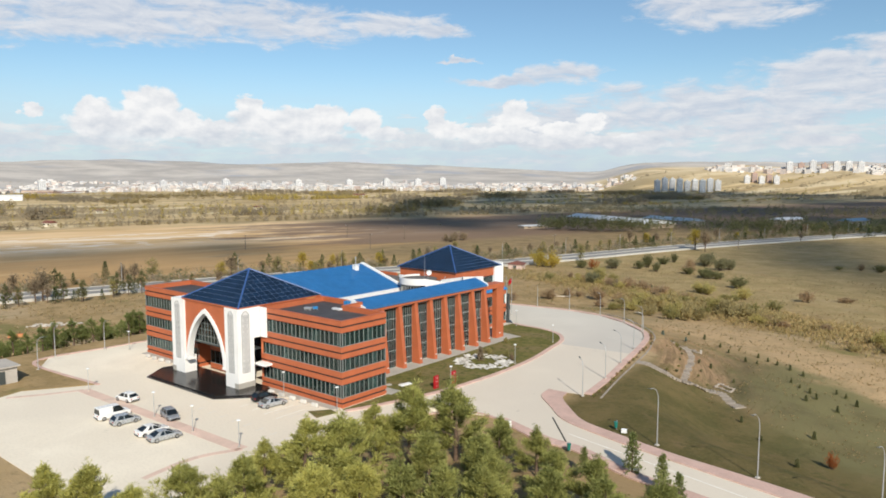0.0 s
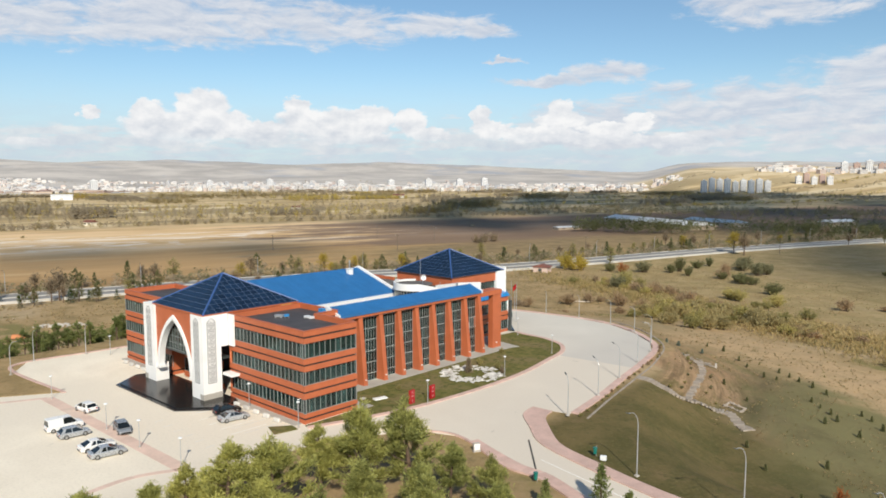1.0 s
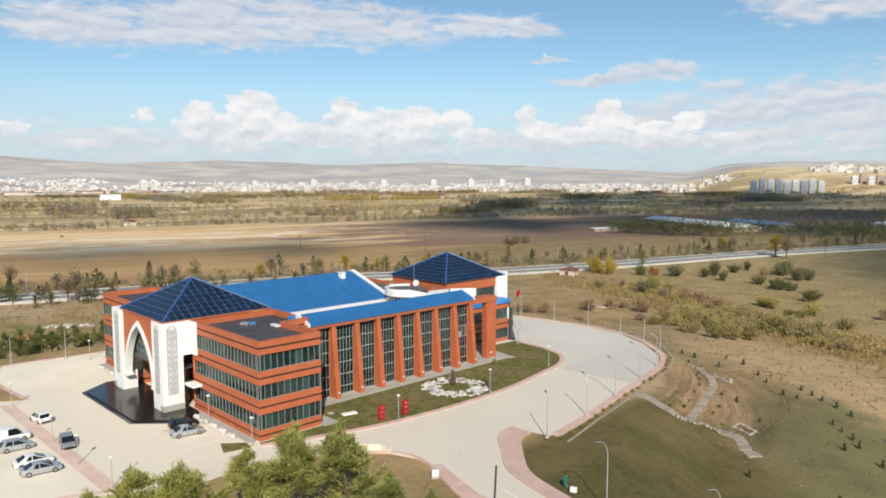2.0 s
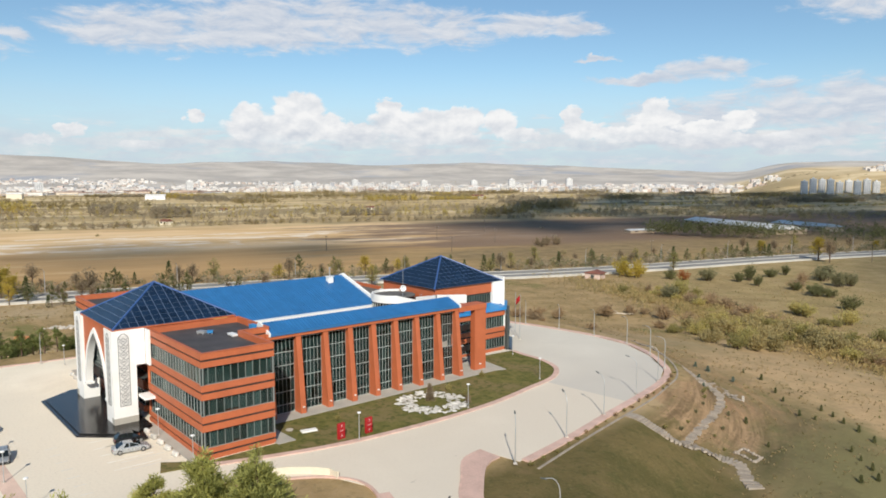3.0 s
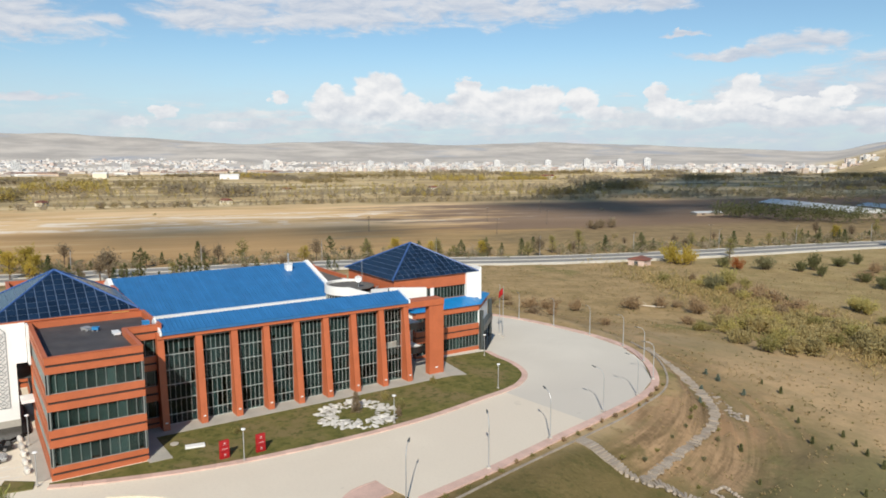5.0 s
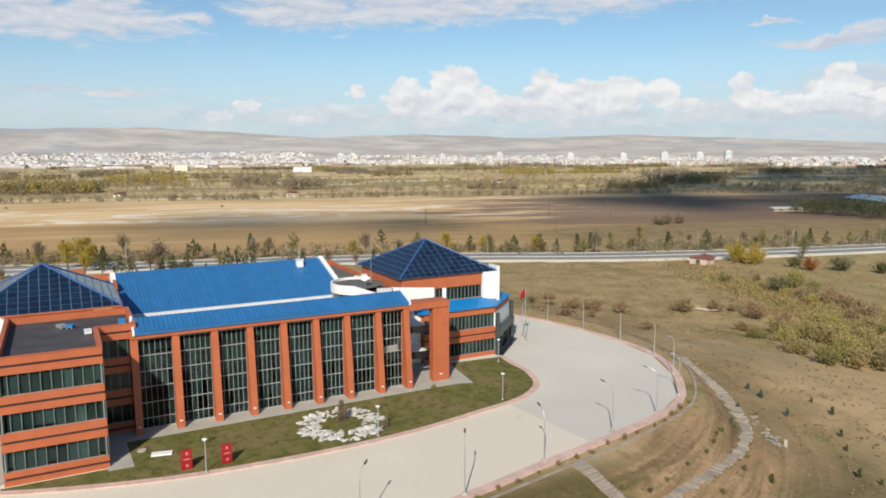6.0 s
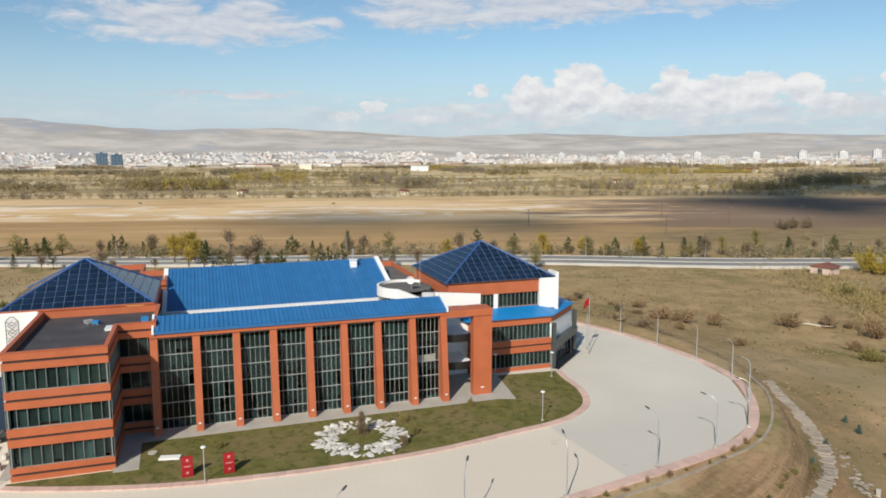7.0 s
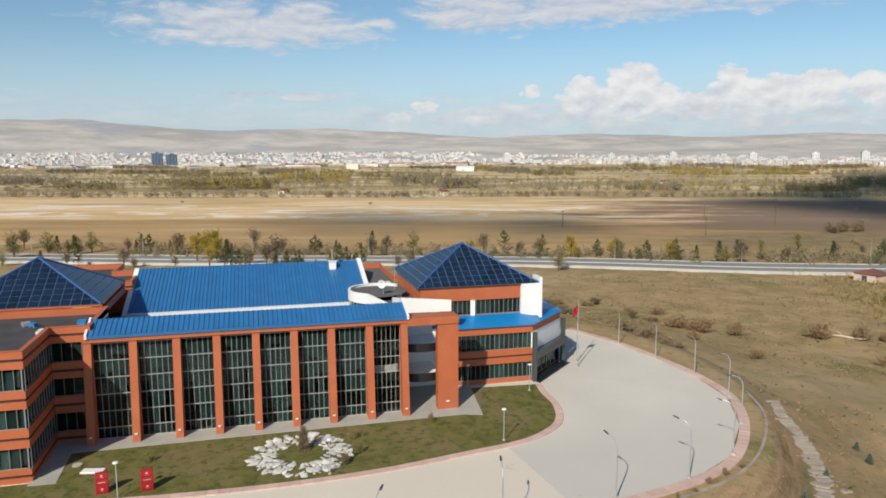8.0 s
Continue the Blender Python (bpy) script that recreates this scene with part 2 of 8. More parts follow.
ORNAMENT = material("grey_ornament", (0.29, 0.30, 0.31), 0.5, vary=0.1)


def leaf_material(name, base, tip, rough=0.6, thin_share=0.42):
    m = bpy.data.materials.new(name)
    m.use_nodes = True
    k = Nodes(m.node_tree)
    isle = k.node("ShaderNodeNewGeometry", 8)
    pos = k.node("ShaderNodeNewGeometry")
    n = k.noise(pos, 0.6, 3.0)
    f = k.math("ADD", k.math("MULTIPLY", isle, 0.6), k.math("MULTIPLY", k.span(n, 0.3, 0.7), 0.4))
    c = k.mix(f, base, tip)
    r = k.node("ShaderNodeObjectInfo", 5)
    c = k.mix(1.0, c, k.ramp(r, (0.0, (0.78, 0.82, 0.8)), (1.0, (1.0, 1.0, 0.95))), "MULTIPLY")
    shader = k.tree.nodes.new("ShaderNodeBsdfPrincipled")
    k.put(c, shader.inputs["Base Color"])
    shader.inputs["Roughness"].default_value = rough
    shader.inputs["Specular IOR Level"].default_value = 0.2
    thin = k.tree.nodes.new("ShaderNodeBsdfTranslucent")
    k.put(c, thin.inputs["Color"])
    both = k.tree.nodes.new("ShaderNodeMixShader")
    both.inputs[0].default_value = thin_share
    k.tree.links.new(shader.outputs[0], both.inputs[1])
    k.tree.links.new(thin.outputs[0], both.inputs[2])
    k.tree.links.new(both.outputs[0], k.tree.nodes.new("ShaderNodeOutputMaterial").inputs["Surface"])
    return m


PINE = leaf_material("pine_needles", (0.245, 0.245, 0.068), (0.76, 0.71, 0.235), 0.6, 0.4)
DARK_PINE = leaf_material("dark_pine_needles", (0.15, 0.165, 0.052), (0.54, 0.53, 0.18), 0.6, 0.36)
SPRUCE = leaf_material("spruce_needles", (0.055, 0.080, 0.030), (0.13, 0.165, 0.06))
OLIVE = leaf_material("olive_shrub", (0.285, 0.25, 0.095), (0.48, 0.415, 0.17))
STRAW = leaf_material("straw_scrub", (0.42, 0.33, 0.15), (0.62, 0.50, 0.26))
LIME = leaf_material("yellow_green_shrub", (0.44, 0.375, 0.13), (0.66, 0.55, 0.225))
GREY_LEAF = leaf_material("grey_green_shrub", (0.20, 0.19, 0.10), (0.36, 0.33, 0.19))
DARK_LEAF = leaf_material("dark_green_shrub", (0.15, 0.15, 0.068), (0.29, 0.28, 0.13))
YOUNG_PINE = leaf_material("young_pine_needles", (0.15, 0.185, 0.06), (0.36, 0.38, 0.14))
SAP_LEAF = leaf_material("sapling_needles", (0.15, 0.155, 0.07), (0.31, 0.30, 0.14))
# bare crowns; distance haze is put into the lighter, greyer colours
FAR_BARE = leaf_material("hazed_bare_trees", (0.37, 0.295, 0.215), (0.55, 0.455, 0.335))
YELLOW = leaf_material("autumn_yellow_leaves", (0.46, 0.335, 0.06), (0.70, 0.53, 0.12))
RUSSET = leaf_material("russet_shrub", (0.38, 0.262, 0.16), (0.57, 0.41, 0.255))
RUST_RED = leaf_material("rust_red_leaves", (0.36, 0.11, 0.04), (0.52, 0.20, 0.07))
BARE = leaf_material("bare_twigs", (0.27, 0.20, 0.135), (0.43, 0.33, 0.22))
BLUE_SPRUCE = leaf_material("blue_spruce_needles", (0.17, 0.215, 0.18), (0.30, 0.36, 0.31))
BELT = leaf_material("belt_trees", (0.46, 0.355, 0.115), (0.70, 0.55, 0.19))


# ---- mesh helpers ----
def quad_box(bm, x0, x1, y0, y1, z0, z1):
    v = [bm.verts.new((x, y, z)) for z in (z0, z1) for x, y in ((x0, y0), (x1, y0), (x1, y1), (x0, y1))]
    for f in ((3, 2, 1, 0), (4, 5, 6, 7), (0, 1, 5, 4), (1, 2, 6, 5), (2, 3, 7, 6), (3, 0, 4, 7)):
        bm.faces.new([v[i] for i in f])
    return bm


def box(x0, x1, y0, y1, z0, z1, bm=None):
    return quad_box(bm or bmesh.new(), min(x0, x1), max(x0, x1), min(y0, y1), max(y0, y1), min(z0, z1), max(z0, z1))


def prism(poly, z0, z1, bm=None):
    """A flat plate over an outline; z0 and z1 may be functions of x, y."""
    bm = bm or bmesh.new()
    lo = [bm.verts.new((x, y, z0(x, y) if callable(z0) else z0)) for x, y in poly]
    hi = [bm.verts.new((x, y, z1(x, y) if callable(z1) else z1)) for x, y in poly]
    n = len(poly)
    area = sum(poly[i][0] * poly[(i + 1) % n][1] - poly[(i + 1) % n][0] * poly[i][1] for i in range(n))
    order = range(n) if area > 0 else range(n - 1, -1, -1)
    order = list(order)
    bm.faces.new([hi[i] for i in order])
    bm.faces.new([lo[i] for i in reversed(order)])
    for a, b in zip(order, order[1:] + order[:1]):
        bm.faces.new((lo[a], lo[b], hi[b], hi[a]))
    return bm


def hexa(corners, bm=None):
    """A six-sided solid from eight corners: four below, four above, both anticlockwise."""
    bm = bm or bmesh.new()
    v = [bm.verts.new(c) for c in corners]
    for f in ((3, 2, 1, 0), (4, 5, 6, 7), (0, 1, 5, 4), (1, 2, 6, 5), (2, 3, 7, 6), (3, 0, 4, 7)):
        bm.faces.new([v[i] for i in f])
    return bm


def tube(path, radius, sides=8, bm=None):
    """A round bar along a path; radius is a number or one for each point."""
    bm = bm or bmesh.new()
    pts = [Vector(p) for p in path]
    rad = radius if hasattr(radius, "__len__") else [radius] * len(pts)
    rings = []
    for i, p in enumerate(pts):
        d = (pts[min(i + 1, len(pts) - 1)] - pts[max(i - 1, 0)]).normalized()
        a = d.orthogonal().normalized() if not rings else (rings[-1][1] - d * rings[-1][1].dot(d)).normalized()
        b = d.cross(a)
        rings.append(([bm.verts.new(p + (a * math.cos(2 * math.pi * j / sides) + b * math.sin(2 * math.pi * j / sides)) * rad[i]) for j in range(sides)], a))
    for (r0, _), (r1, _) in zip(rings, rings[1:]):
        for j in range(sides):
            bm.faces.new((r0[j], r0[(j + 1) % sides], r1[(j + 1) % sides], r1[j]))
    bm.faces.new(list(reversed(rings[0][0])))
    bm.faces.new(rings[-1][0])
    return bm


def mesh_of(bm, name, mat, smooth=False, bevel=0.0):
    if bevel:
        bmesh.ops.bevel(bm, geom=list(bm.edges), offset=bevel, segments=1, affect="EDGES", profile=0.5)
    me = bpy.data.meshes.new(name)
    bm.to_mesh(me)
    bm.free()
    for mt in (mat if isinstance(mat, (list, tuple)) else [mat]):
        me.materials.append(mt)
    if smooth:
        me.shade_smooth()
    return me


def part(name, bm, mat, parent, label="", smooth=False, bevel=0.0):
    """Links a bmesh, or a ready mesh, as one object under a thing or a part."""
    me = bm if isinstance(bm, bpy.types.Mesh) else mesh_of(bm, name, mat, smooth, bevel)
    ob = new(name, me)
    ob.parent = parent
    return tagged(ob, label)


def thing(name, label, category, group="", kind=""):
    return tagged(new(name), label, category, group, kind)


def solid(name, bm, mat, label, category="", group="", kind="", smooth=False, bevel=0.0):
    return tagged(new(name, mesh_of(bm, name, mat, smooth, bevel)), label, category, group, kind)


def settle(root, x, y, z):
    """Moves a thing's origin to its base without moving its parts."""
    root.location = (x, y, z)
    for c in root.children:
        c.matrix_parent_inverse = Matrix.Translation((-x, -y, -z))


UNIT = mesh_of(box(-0.5, 0.5, -0.5, 0.5, -0.5, 0.5), "pane", GLASS)


def slab_piece(name, mesh, parent, centre, size, turn=0.0):
    ob = new(name, mesh)
    ob.parent = parent
    ob.location, ob.scale, ob.rotation_euler = centre, size, (0, 0, turn)
    return ob


# ---- terrain ----
PLATEAU = [(-57, 138), (-62, 143), (-70, 148.5), (-80, 151.5), (-95, 152), (-110, 149), (-125, 142), (-134, 125), (-136, 70), (-136, 45), (-120, 22),
           (-95, 5), (-60, -25), (0, -60), (90, -60), (90, 60), (20, 70), (-14, 78), (-33, 83), (-42, 92), (-47, 102), (-50, 112), (-54, 125)]


def outside(px, py):
    """Distance beyond the plateau's edge; 0 inside. Arrays."""
    px, py = np.asarray(px, float), np.asarray(py, float)
    best, inside = np.full(px.shape, 1e9), np.zeros(px.shape, bool)
    for (ax, ay), (bx, by) in zip(PLATEAU, PLATEAU[1:] + PLATEAU[:1]):
        ex, ey = bx - ax, by - ay
        t = np.clip(((px - ax) * ex + (py - ay) * ey) / (ex * ex + ey * ey), 0, 1)
        best = np.minimum(best, np.hypot(px - ax - t * ex, py - ay - t * ey))
        cross = ((ay > py) != (by > py)) & (px < ex * (py - ay) / (ey if ey else 1e-9) + ax)
        inside ^= cross
    return np.where(inside, 0.0, best)


def step(a, b, v):
    t = np.clip((v - a) / (b - a), 0, 1)
    return t * t * (3 - 2 * t)


def waves(px, py, size, seed):
    """Smooth pseudo-random relief from a few crossed sines, about -1 to 1."""
    rng = np.random.RandomState(seed)
    total = 0
    for i in range(6):
        a, f, p = rng.uniform(0, 2 * math.pi), rng.uniform(0.6, 2.4) / size, rng.uniform(0, 6.28)
        total = total + np.sin((px * math.cos(a) + py * math.sin(a)) * f * 2 * math.pi + p) / (0.6 + f * size)
    return total / 2.6


def height(px, py):
    px, py = np.asarray(px, float), np.asarray(py, float)
    d = outside(px, py)
    z = -0.07 - 5.0 * step(1.5, 15, d) - 3.4 * step(13, 55, d) - 2.6 * step(50, 160, d)
    z = z + 0.2 * step(4, 14, d) * (0.35 + 0.65 * step(112, 128, py)) * (waves(px, py, 14, 1) + 0.5 * waves(px, py, 5, 2)) * step(260, 120, d)
    # the bank drops sooner under the steps and at the winding path's upper bend
    s, q = (px + 61.5) * 0.828 - (py - 147.7) * 0.56, (px + 61.5) * 0.56 + (py - 147.7) * 0.828
    z = z - step(1.2, 4, d) * (0.4 * np.exp(-((px + 43.5) ** 2 + (py - 116) ** 2) / 60) + 2.9 * np.exp(-(s / 18) ** 2 - (q / 5.5) ** 2))
    # ledges cut into the bank below the terrace
    z = z + 0.20 * np.sin(d * 1.5 + 0.6 * waves(px, py, 40, 8)) * step(2.5, 5, d) * step(24, 13, d) * step(110, 122, py)
    # the far side of the valley: slopes under the town, then bare hills
    r = np.hypot(px + 20, py - 40)
    az = np.degrees(np.arctan2(-px, py))
    crest = np.interp(az, (-20, 8, 16, 22, 30, 40, 60, 70, 80, 92, 100, 112), (30, 28, 26, 30, 36, 76, 88, 96, 112, 124, 168, 172))
    rise = 30 * step(2300, 3300, r) + crest * step(2900, 4550, r)
    z = z + rise * (1 + 0.10 * waves(px, py, 1500, 3)) + step(2600, 3800, r) * 13 * waves(px, py, 700, 4)
    # a nearer ridge with blocks of flats on it
    ridge = step(28, 23, az) * step(-14, 4, az) * step(1750, 2400, r) * (1 - 0.25 * step(12, 2, az))
    z = z + 58 * ridge * (1 + 0.15 * waves(px, py, 500, 6))
    return z


def h1(px, py):
    return float(height(np.array([px]), np.array([py]))[0])


def terrain():
    n, reach = 380, 4700.0
    u = np.linspace(-1, 1, n)
    s = np.sinh(5.4 * u) / math.sinh(5.4) * reach
    gx, gy = np.meshgrid(s - 45, s + 110, indexing="ij")
    gz = height(gx, gy)
    verts = np.stack([gx.ravel(), gy.ravel(), gz.ravel()], 1)
    i = np.arange(n * n).reshape(n, n)
    faces = np.stack([i[:-1, :-1].ravel(), i[1:, :-1].ravel(), i[1:, 1:].ravel(), i[:-1, 1:].ravel()], 1)
    me = bpy.data.meshes.new("ground")
    me.vertices.add(len(verts)), me.loops.add(faces.size), me.polygons.add(len(faces))
    me.vertices.foreach_set("co", verts.ravel())
    me.loops.foreach_set("vertex_index", faces.ravel())
    me.polygons.foreach_set("loop_start", np.arange(0, faces.size, 4))
    me.update(calc_edges=True)
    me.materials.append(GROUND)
    me.shade_smooth()
    return tagged(new("ground", me), "dry autumn grassland falling from a terrace to a wide plain", "ground", kind="structure")


def ground_material():
    m = bpy.data.materials.new("dry_grass_and_fields")
    m.use_nodes = True
    k = Nodes(m.node_tree)
    pos = k.node("ShaderNodeNewGeometry")
    sep = k.tree.nodes.new("ShaderNodeSeparateXYZ")
    k.put(pos, sep.inputs[0])
    x, y, z = sep.outputs
    w = k.math("ADD", k.math("MULTIPLY", x, -0.954), k.math("MULTIPLY", y, 0.30))      # away across the valley road
    u = k.math("ADD", k.math("MULTIPLY", x, 0.30), k.math("MULTIPLY", y, 0.954))       # along it
    comb = k.tree.nodes.new("ShaderNodeCombineXYZ")
    k.put(k.math("MULTIPLY", u, 0.22), comb.inputs[0]), k.put(w, comb.inputs[1])
    strip = comb.outputs[0]
    broad = k.noise(pos, 0.02, 5.0, 0.6)
    mid = k.noise(pos, 0.12, 5.0, 0.65)
    fine = k.noise(pos, 1.6, 5.0, 0.7)
    streak = k.noise(strip, 0.018, 6.0, 0.6, 0.8)
    streak2 = k.noise(k.vmath("ADD", strip, (400.0, 90.0, 0.0)), 0.05, 5.0, 0.65)
    # near: worn lawn and dry steppe
    near = k.mix(k.span(mid, 0.35, 0.65), (0.275, 0.200, 0.095), (0.41, 0.290, 0.150))
    near = k.mix(k.span(broad, 0.50, 0.66), near, (0.43, 0.325, 0.195))
    near = k.mix(k.span(k.noise(pos, 0.045, 4.0, 0.6, 0.4), 0.56, 0.68), near, (0.21, 0.182, 0.070))
    near = k.mix(k.math("MULTIPLY", k.span(fine, 0.45, 0.8), 0.5), near, (0.41, 0.32, 0.20))
    near = k.mix(k.math("MULTIPLY", k.span(k.noise(pos, 0.55, 5.0, 0.72), 0.53, 0.66), 0.55), near, (0.155, 0.125, 0.062))
    lawn = k.mix(k.span(mid, 0.3, 0.7), (0.094, 0.084, 0.031), (0.160, 0.122, 0.053))
    lawn = k.mix(k.span(k.noise(pos, 0.09, 4.0, 0.6, 0.6), 0.52, 0.66), lawn, (0.175, 0.128, 0.062))
    lawn = k.mix(k.math("MULTIPLY", k.span(k.noise(pos, 0.35, 4.0, 0.7), 0.54, 0.66), 0.6), lawn, (0.078, 0.080, 0.028))
    lawn = k.mix(k.math("MULTIPLY", k.span(k.noise(pos, 2.2, 5.0, 0.75), 0.50, 0.68), 0.45), lawn, (0.20, 0.165, 0.075))
    lawn = k.mix(k.math("MULTIPLY", k.span(k.noise(pos, 1.0, 5.0, 0.75), 0.54, 0.66), 0.5), lawn, (0.060, 0.064, 0.022))
    lawn_at = k.math("MULTIPLY", k.math("MULTIPLY", k.span(k.math("ADD", y, k.math("MULTIPLY", x, 0.45)), 109.0, 98.0), k.span(x, -52.0, -47.0)), k.span(y, 74.0, 78.0))
    near = k.mix(lawn_at, near, lawn)
    mid_dx, mid_dy = k.math("ADD", x, 86.0), k.math("SUBTRACT", y, 112.0)
    turn = k.math("MULTIPLY", k.math("ARCTAN2", mid_dy, mid_dx), 7.0)
    reach = k.math("SQRT", k.math("ADD", k.math("MULTIPLY", mid_dx, mid_dx), k.math("MULTIPLY", mid_dy, mid_dy)))
    arc = k.tree.nodes.new("ShaderNodeCombineXYZ")
    k.put(reach, arc.inputs[0]), k.put(turn, arc.inputs[1])
    band = k.noise(arc.outputs[0], 0.42, 5.0, 0.6, 0.4)
    band_e = k.noise(k.vmath("MULTIPLY", arc.outputs[0], (1.0, 0.35, 1.0)), 0.75, 5.0, 0.65, 0.3)
    # bare earth on the terraced bank
    dx, dy = k.math("DIVIDE", k.math("ADD", x, 47.0), 9.0), k.math("DIVIDE", k.math("SUBTRACT", y, 134.0), 15.0)
    bank = k.math("SUBTRACT", 1.25, k.math("ADD", k.math("MULTIPLY", dx, dx), k.math("MULTIPLY", dy, dy)))
    bank = k.span(k.math("ADD", bank, k.math("MULTIPLY", k.math("SUBTRACT", k.noise(pos, 0.2, 5.0, 0.65), 0.5), 3.2)), 0.1, 0.8)
    near = k.mix(k.math("MULTIPLY", k.math("MULTIPLY", bank, k.span(y, 109.0, 118.0)), 0.85), near, k.mix(k.span(k.math("ADD", k.math("MULTIPLY", band_e, 0.7), k.math("MULTIPLY", fine, 0.3)), 0.36, 0.62), (0.20, 0.13, 0.072), (0.42, 0.268, 0.155)))
    # ledges, wheel tracks and turf bands along the bank
    zone = k.math("MULTIPLY", k.math("MULTIPLY", k.span(z, -0.12, -0.5), k.span(z, -6.8, -5.6)), k.math("MULTIPLY", k.math("MULTIPLY", k.span(y, 98.0, 110.0), k.span(y, 160.0, 138.0, 0.45, 1.0)), k.math("SUBTRACT", 1.0, lawn_at)))
    slope = k.mix(k.span(band, 0.36, 0.50), (0.135, 0.122, 0.052), (0.225, 0.16, 0.092))
    slope = k.mix(k.span(band, 0.53, 0.60), slope, (0.33, 0.205, 0.115))
    near = k.mix(k.math("MULTIPLY", zone, k.math("SUBTRACT", 0.9, k.math("MULTIPLY", bank, 0.35))), near, slope)
    # raw earth between the walk and the winding path, with a second patch below it
    ruts = k.span(k.math("ADD", k.math("MULTIPLY", band_e, 0.75), k.math("MULTIPLY", fine, 0.25)), 0.38, 0.60)
    soil = k.mix(ruts, (0.150, 0.102, 0.056), (0.38, 0.255, 0.148))
    bare_at = k.math("MULTIPLY", k.math("MULTIPLY", k.span(z, -0.3, -0.75), k.span(z, -3.5, -2.7)), k.math("MULTIPLY", k.span(y, 114.0, 121.0), k.span(x, -70.0, -62.0)))
    ex, ey = k.math("DIVIDE", k.math("ADD", x, 43.0), 4.2), k.math("DIVIDE", k.math("SUBTRACT", y, 131.5), 8.0)
    spot_at = k.span(k.math("ADD", k.math("ADD", k.math("MULTIPLY", ex, ex), k.math("MULTIPLY", ey, ey)), k.math("MULTIPLY", k.math("SUBTRACT", k.noise(pos, 0.3, 4.0, 0.6), 0.5), 2.0)), 1.3, 0.6)
    bare_at = k.math("MULTIPLY", k.math("MAXIMUM", bare_at, spot_at), k.span(k.noise(pos, 0.28, 5.0, 0.65), 0.34, 0.54, 0.15, 0.95))
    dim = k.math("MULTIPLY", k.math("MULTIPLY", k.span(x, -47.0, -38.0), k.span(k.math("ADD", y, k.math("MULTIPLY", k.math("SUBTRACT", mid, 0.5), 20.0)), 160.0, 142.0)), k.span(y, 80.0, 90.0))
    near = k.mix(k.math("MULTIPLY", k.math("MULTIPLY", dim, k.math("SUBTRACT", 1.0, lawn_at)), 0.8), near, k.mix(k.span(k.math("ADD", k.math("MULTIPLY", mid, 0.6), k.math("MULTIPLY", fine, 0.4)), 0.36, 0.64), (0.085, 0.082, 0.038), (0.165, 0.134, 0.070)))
    near = k.mix(bare_at, near, soil)
    foot = k.math("MULTIPLY", k.math("MULTIPLY", k.span(z, -8.2, -7.2), k.span(z, -5.0, -5.8)), k.span(x, -95.0, -70.0))
    near = k.mix(k.math("MULTIPLY", foot, k.span(mid, 0.35, 0.6, 0.35, 0.9)), near, (0.185, 0.168, 0.078))
    # pale dry grass below the bank
    pale = k.math("ABSOLUTE", k.math("SUBTRACT", k.math("ADD", y, k.math("MULTIPLY", x, 0.5)), 148.0))
    pale = k.math("MULTIPLY", k.span(k.math("ADD", pale, k.math("MULTIPLY", k.math("SUBTRACT", mid, 0.5), 26.0)), 21.0, 9.0), k.span(x, -92.0, -66.0))
    near = k.mix(k.math("MULTIPLY", pale, k.span(k.noise(pos, 0.25, 5.0, 0.65), 0.3, 0.6, 0.55, 0.95)), near, k.mix(fine, (0.375, 0.255, 0.138), (0.565, 0.405, 0.235)))
    # pine floor by the drive
    floor_at = k.math("MULTIPLY", k.span(y, 76.0, 68.0), k.span(x, -74.0, -66.0))
    near = k.mix(k.math("MULTIPLY", floor_at, k.span(mid, 0.3, 0.6)), near, k.mix(fine, (0.27, 0.19, 0.10), (0.37, 0.265, 0.15)))
    # greener meadow and the golden strip along the ditch
    past = k.math("SUBTRACT", y, k.math("MULTIPLY", k.math("ADD", x, 90.0), -0.5))
    damp = k.math("MULTIPLY", k.span(past, 244.0, 262.0), k.span(mid, 0.32, 0.62, 0.25, 0.95))
    near = k.mix(damp, near, k.mix(k.span(k.math("ADD", k.math("MULTIPLY", fine, 0.45), k.math("MULTIPLY", k.noise(pos, 0.09, 5.0, 0.65, 0.5), 0.55)), 0.38, 0.62), (0.245, 0.195, 0.087), (0.415, 0.315, 0.160)))
    strip_at = k.math("ABSOLUTE", k.math("ADD", k.math("SUBTRACT", past, 236.0), k.math("MULTIPLY", k.math("SUBTRACT", mid, 0.5), 14.0)))
    near = k.mix(k.math("MULTIPLY", k.math("MULTIPLY", k.span(strip_at, 9.0, 3.0), k.span(x, -128.0, -112.0)), 0.8), near, (0.52, 0.39, 0.20))
    # the plain across the road
    gold = k.mix(k.span(streak, 0.35, 0.65), (0.36, 0.232, 0.112), (0.49, 0.322, 0.158))
    bright = k.mix(k.span(streak, 0.38, 0.62), (0.59, 0.40, 0.205), (0.74, 0.54, 0.32))
    bright = k.mix(k.math("MULTIPLY", k.math("MULTIPLY", k.span(k.noise(strip, 0.045, 6.0, 0.7, 1.2), 0.49, 0.58), k.span(k.noise(pos, 0.035, 3.0, 0.6), 0.42, 0.53)), k.span(k.math("ABSOLUTE", k.math("SUBTRACT", w, 515.0)), 75.0, 40.0)), bright, (0.80, 0.70, 0.58))
    gold = k.mix(k.span(k.math("ADD", w, k.math("MULTIPLY", k.math("SUBTRACT", k.noise(strip, 0.02, 4.0, 0.6), 0.5), 110.0)), 420.0, 460.0), gold, bright)
    gold = k.mix(k.math("MULTIPLY", k.span(streak2, 0.54, 0.68), 0.6), gold, (0.58, 0.44, 0.26))
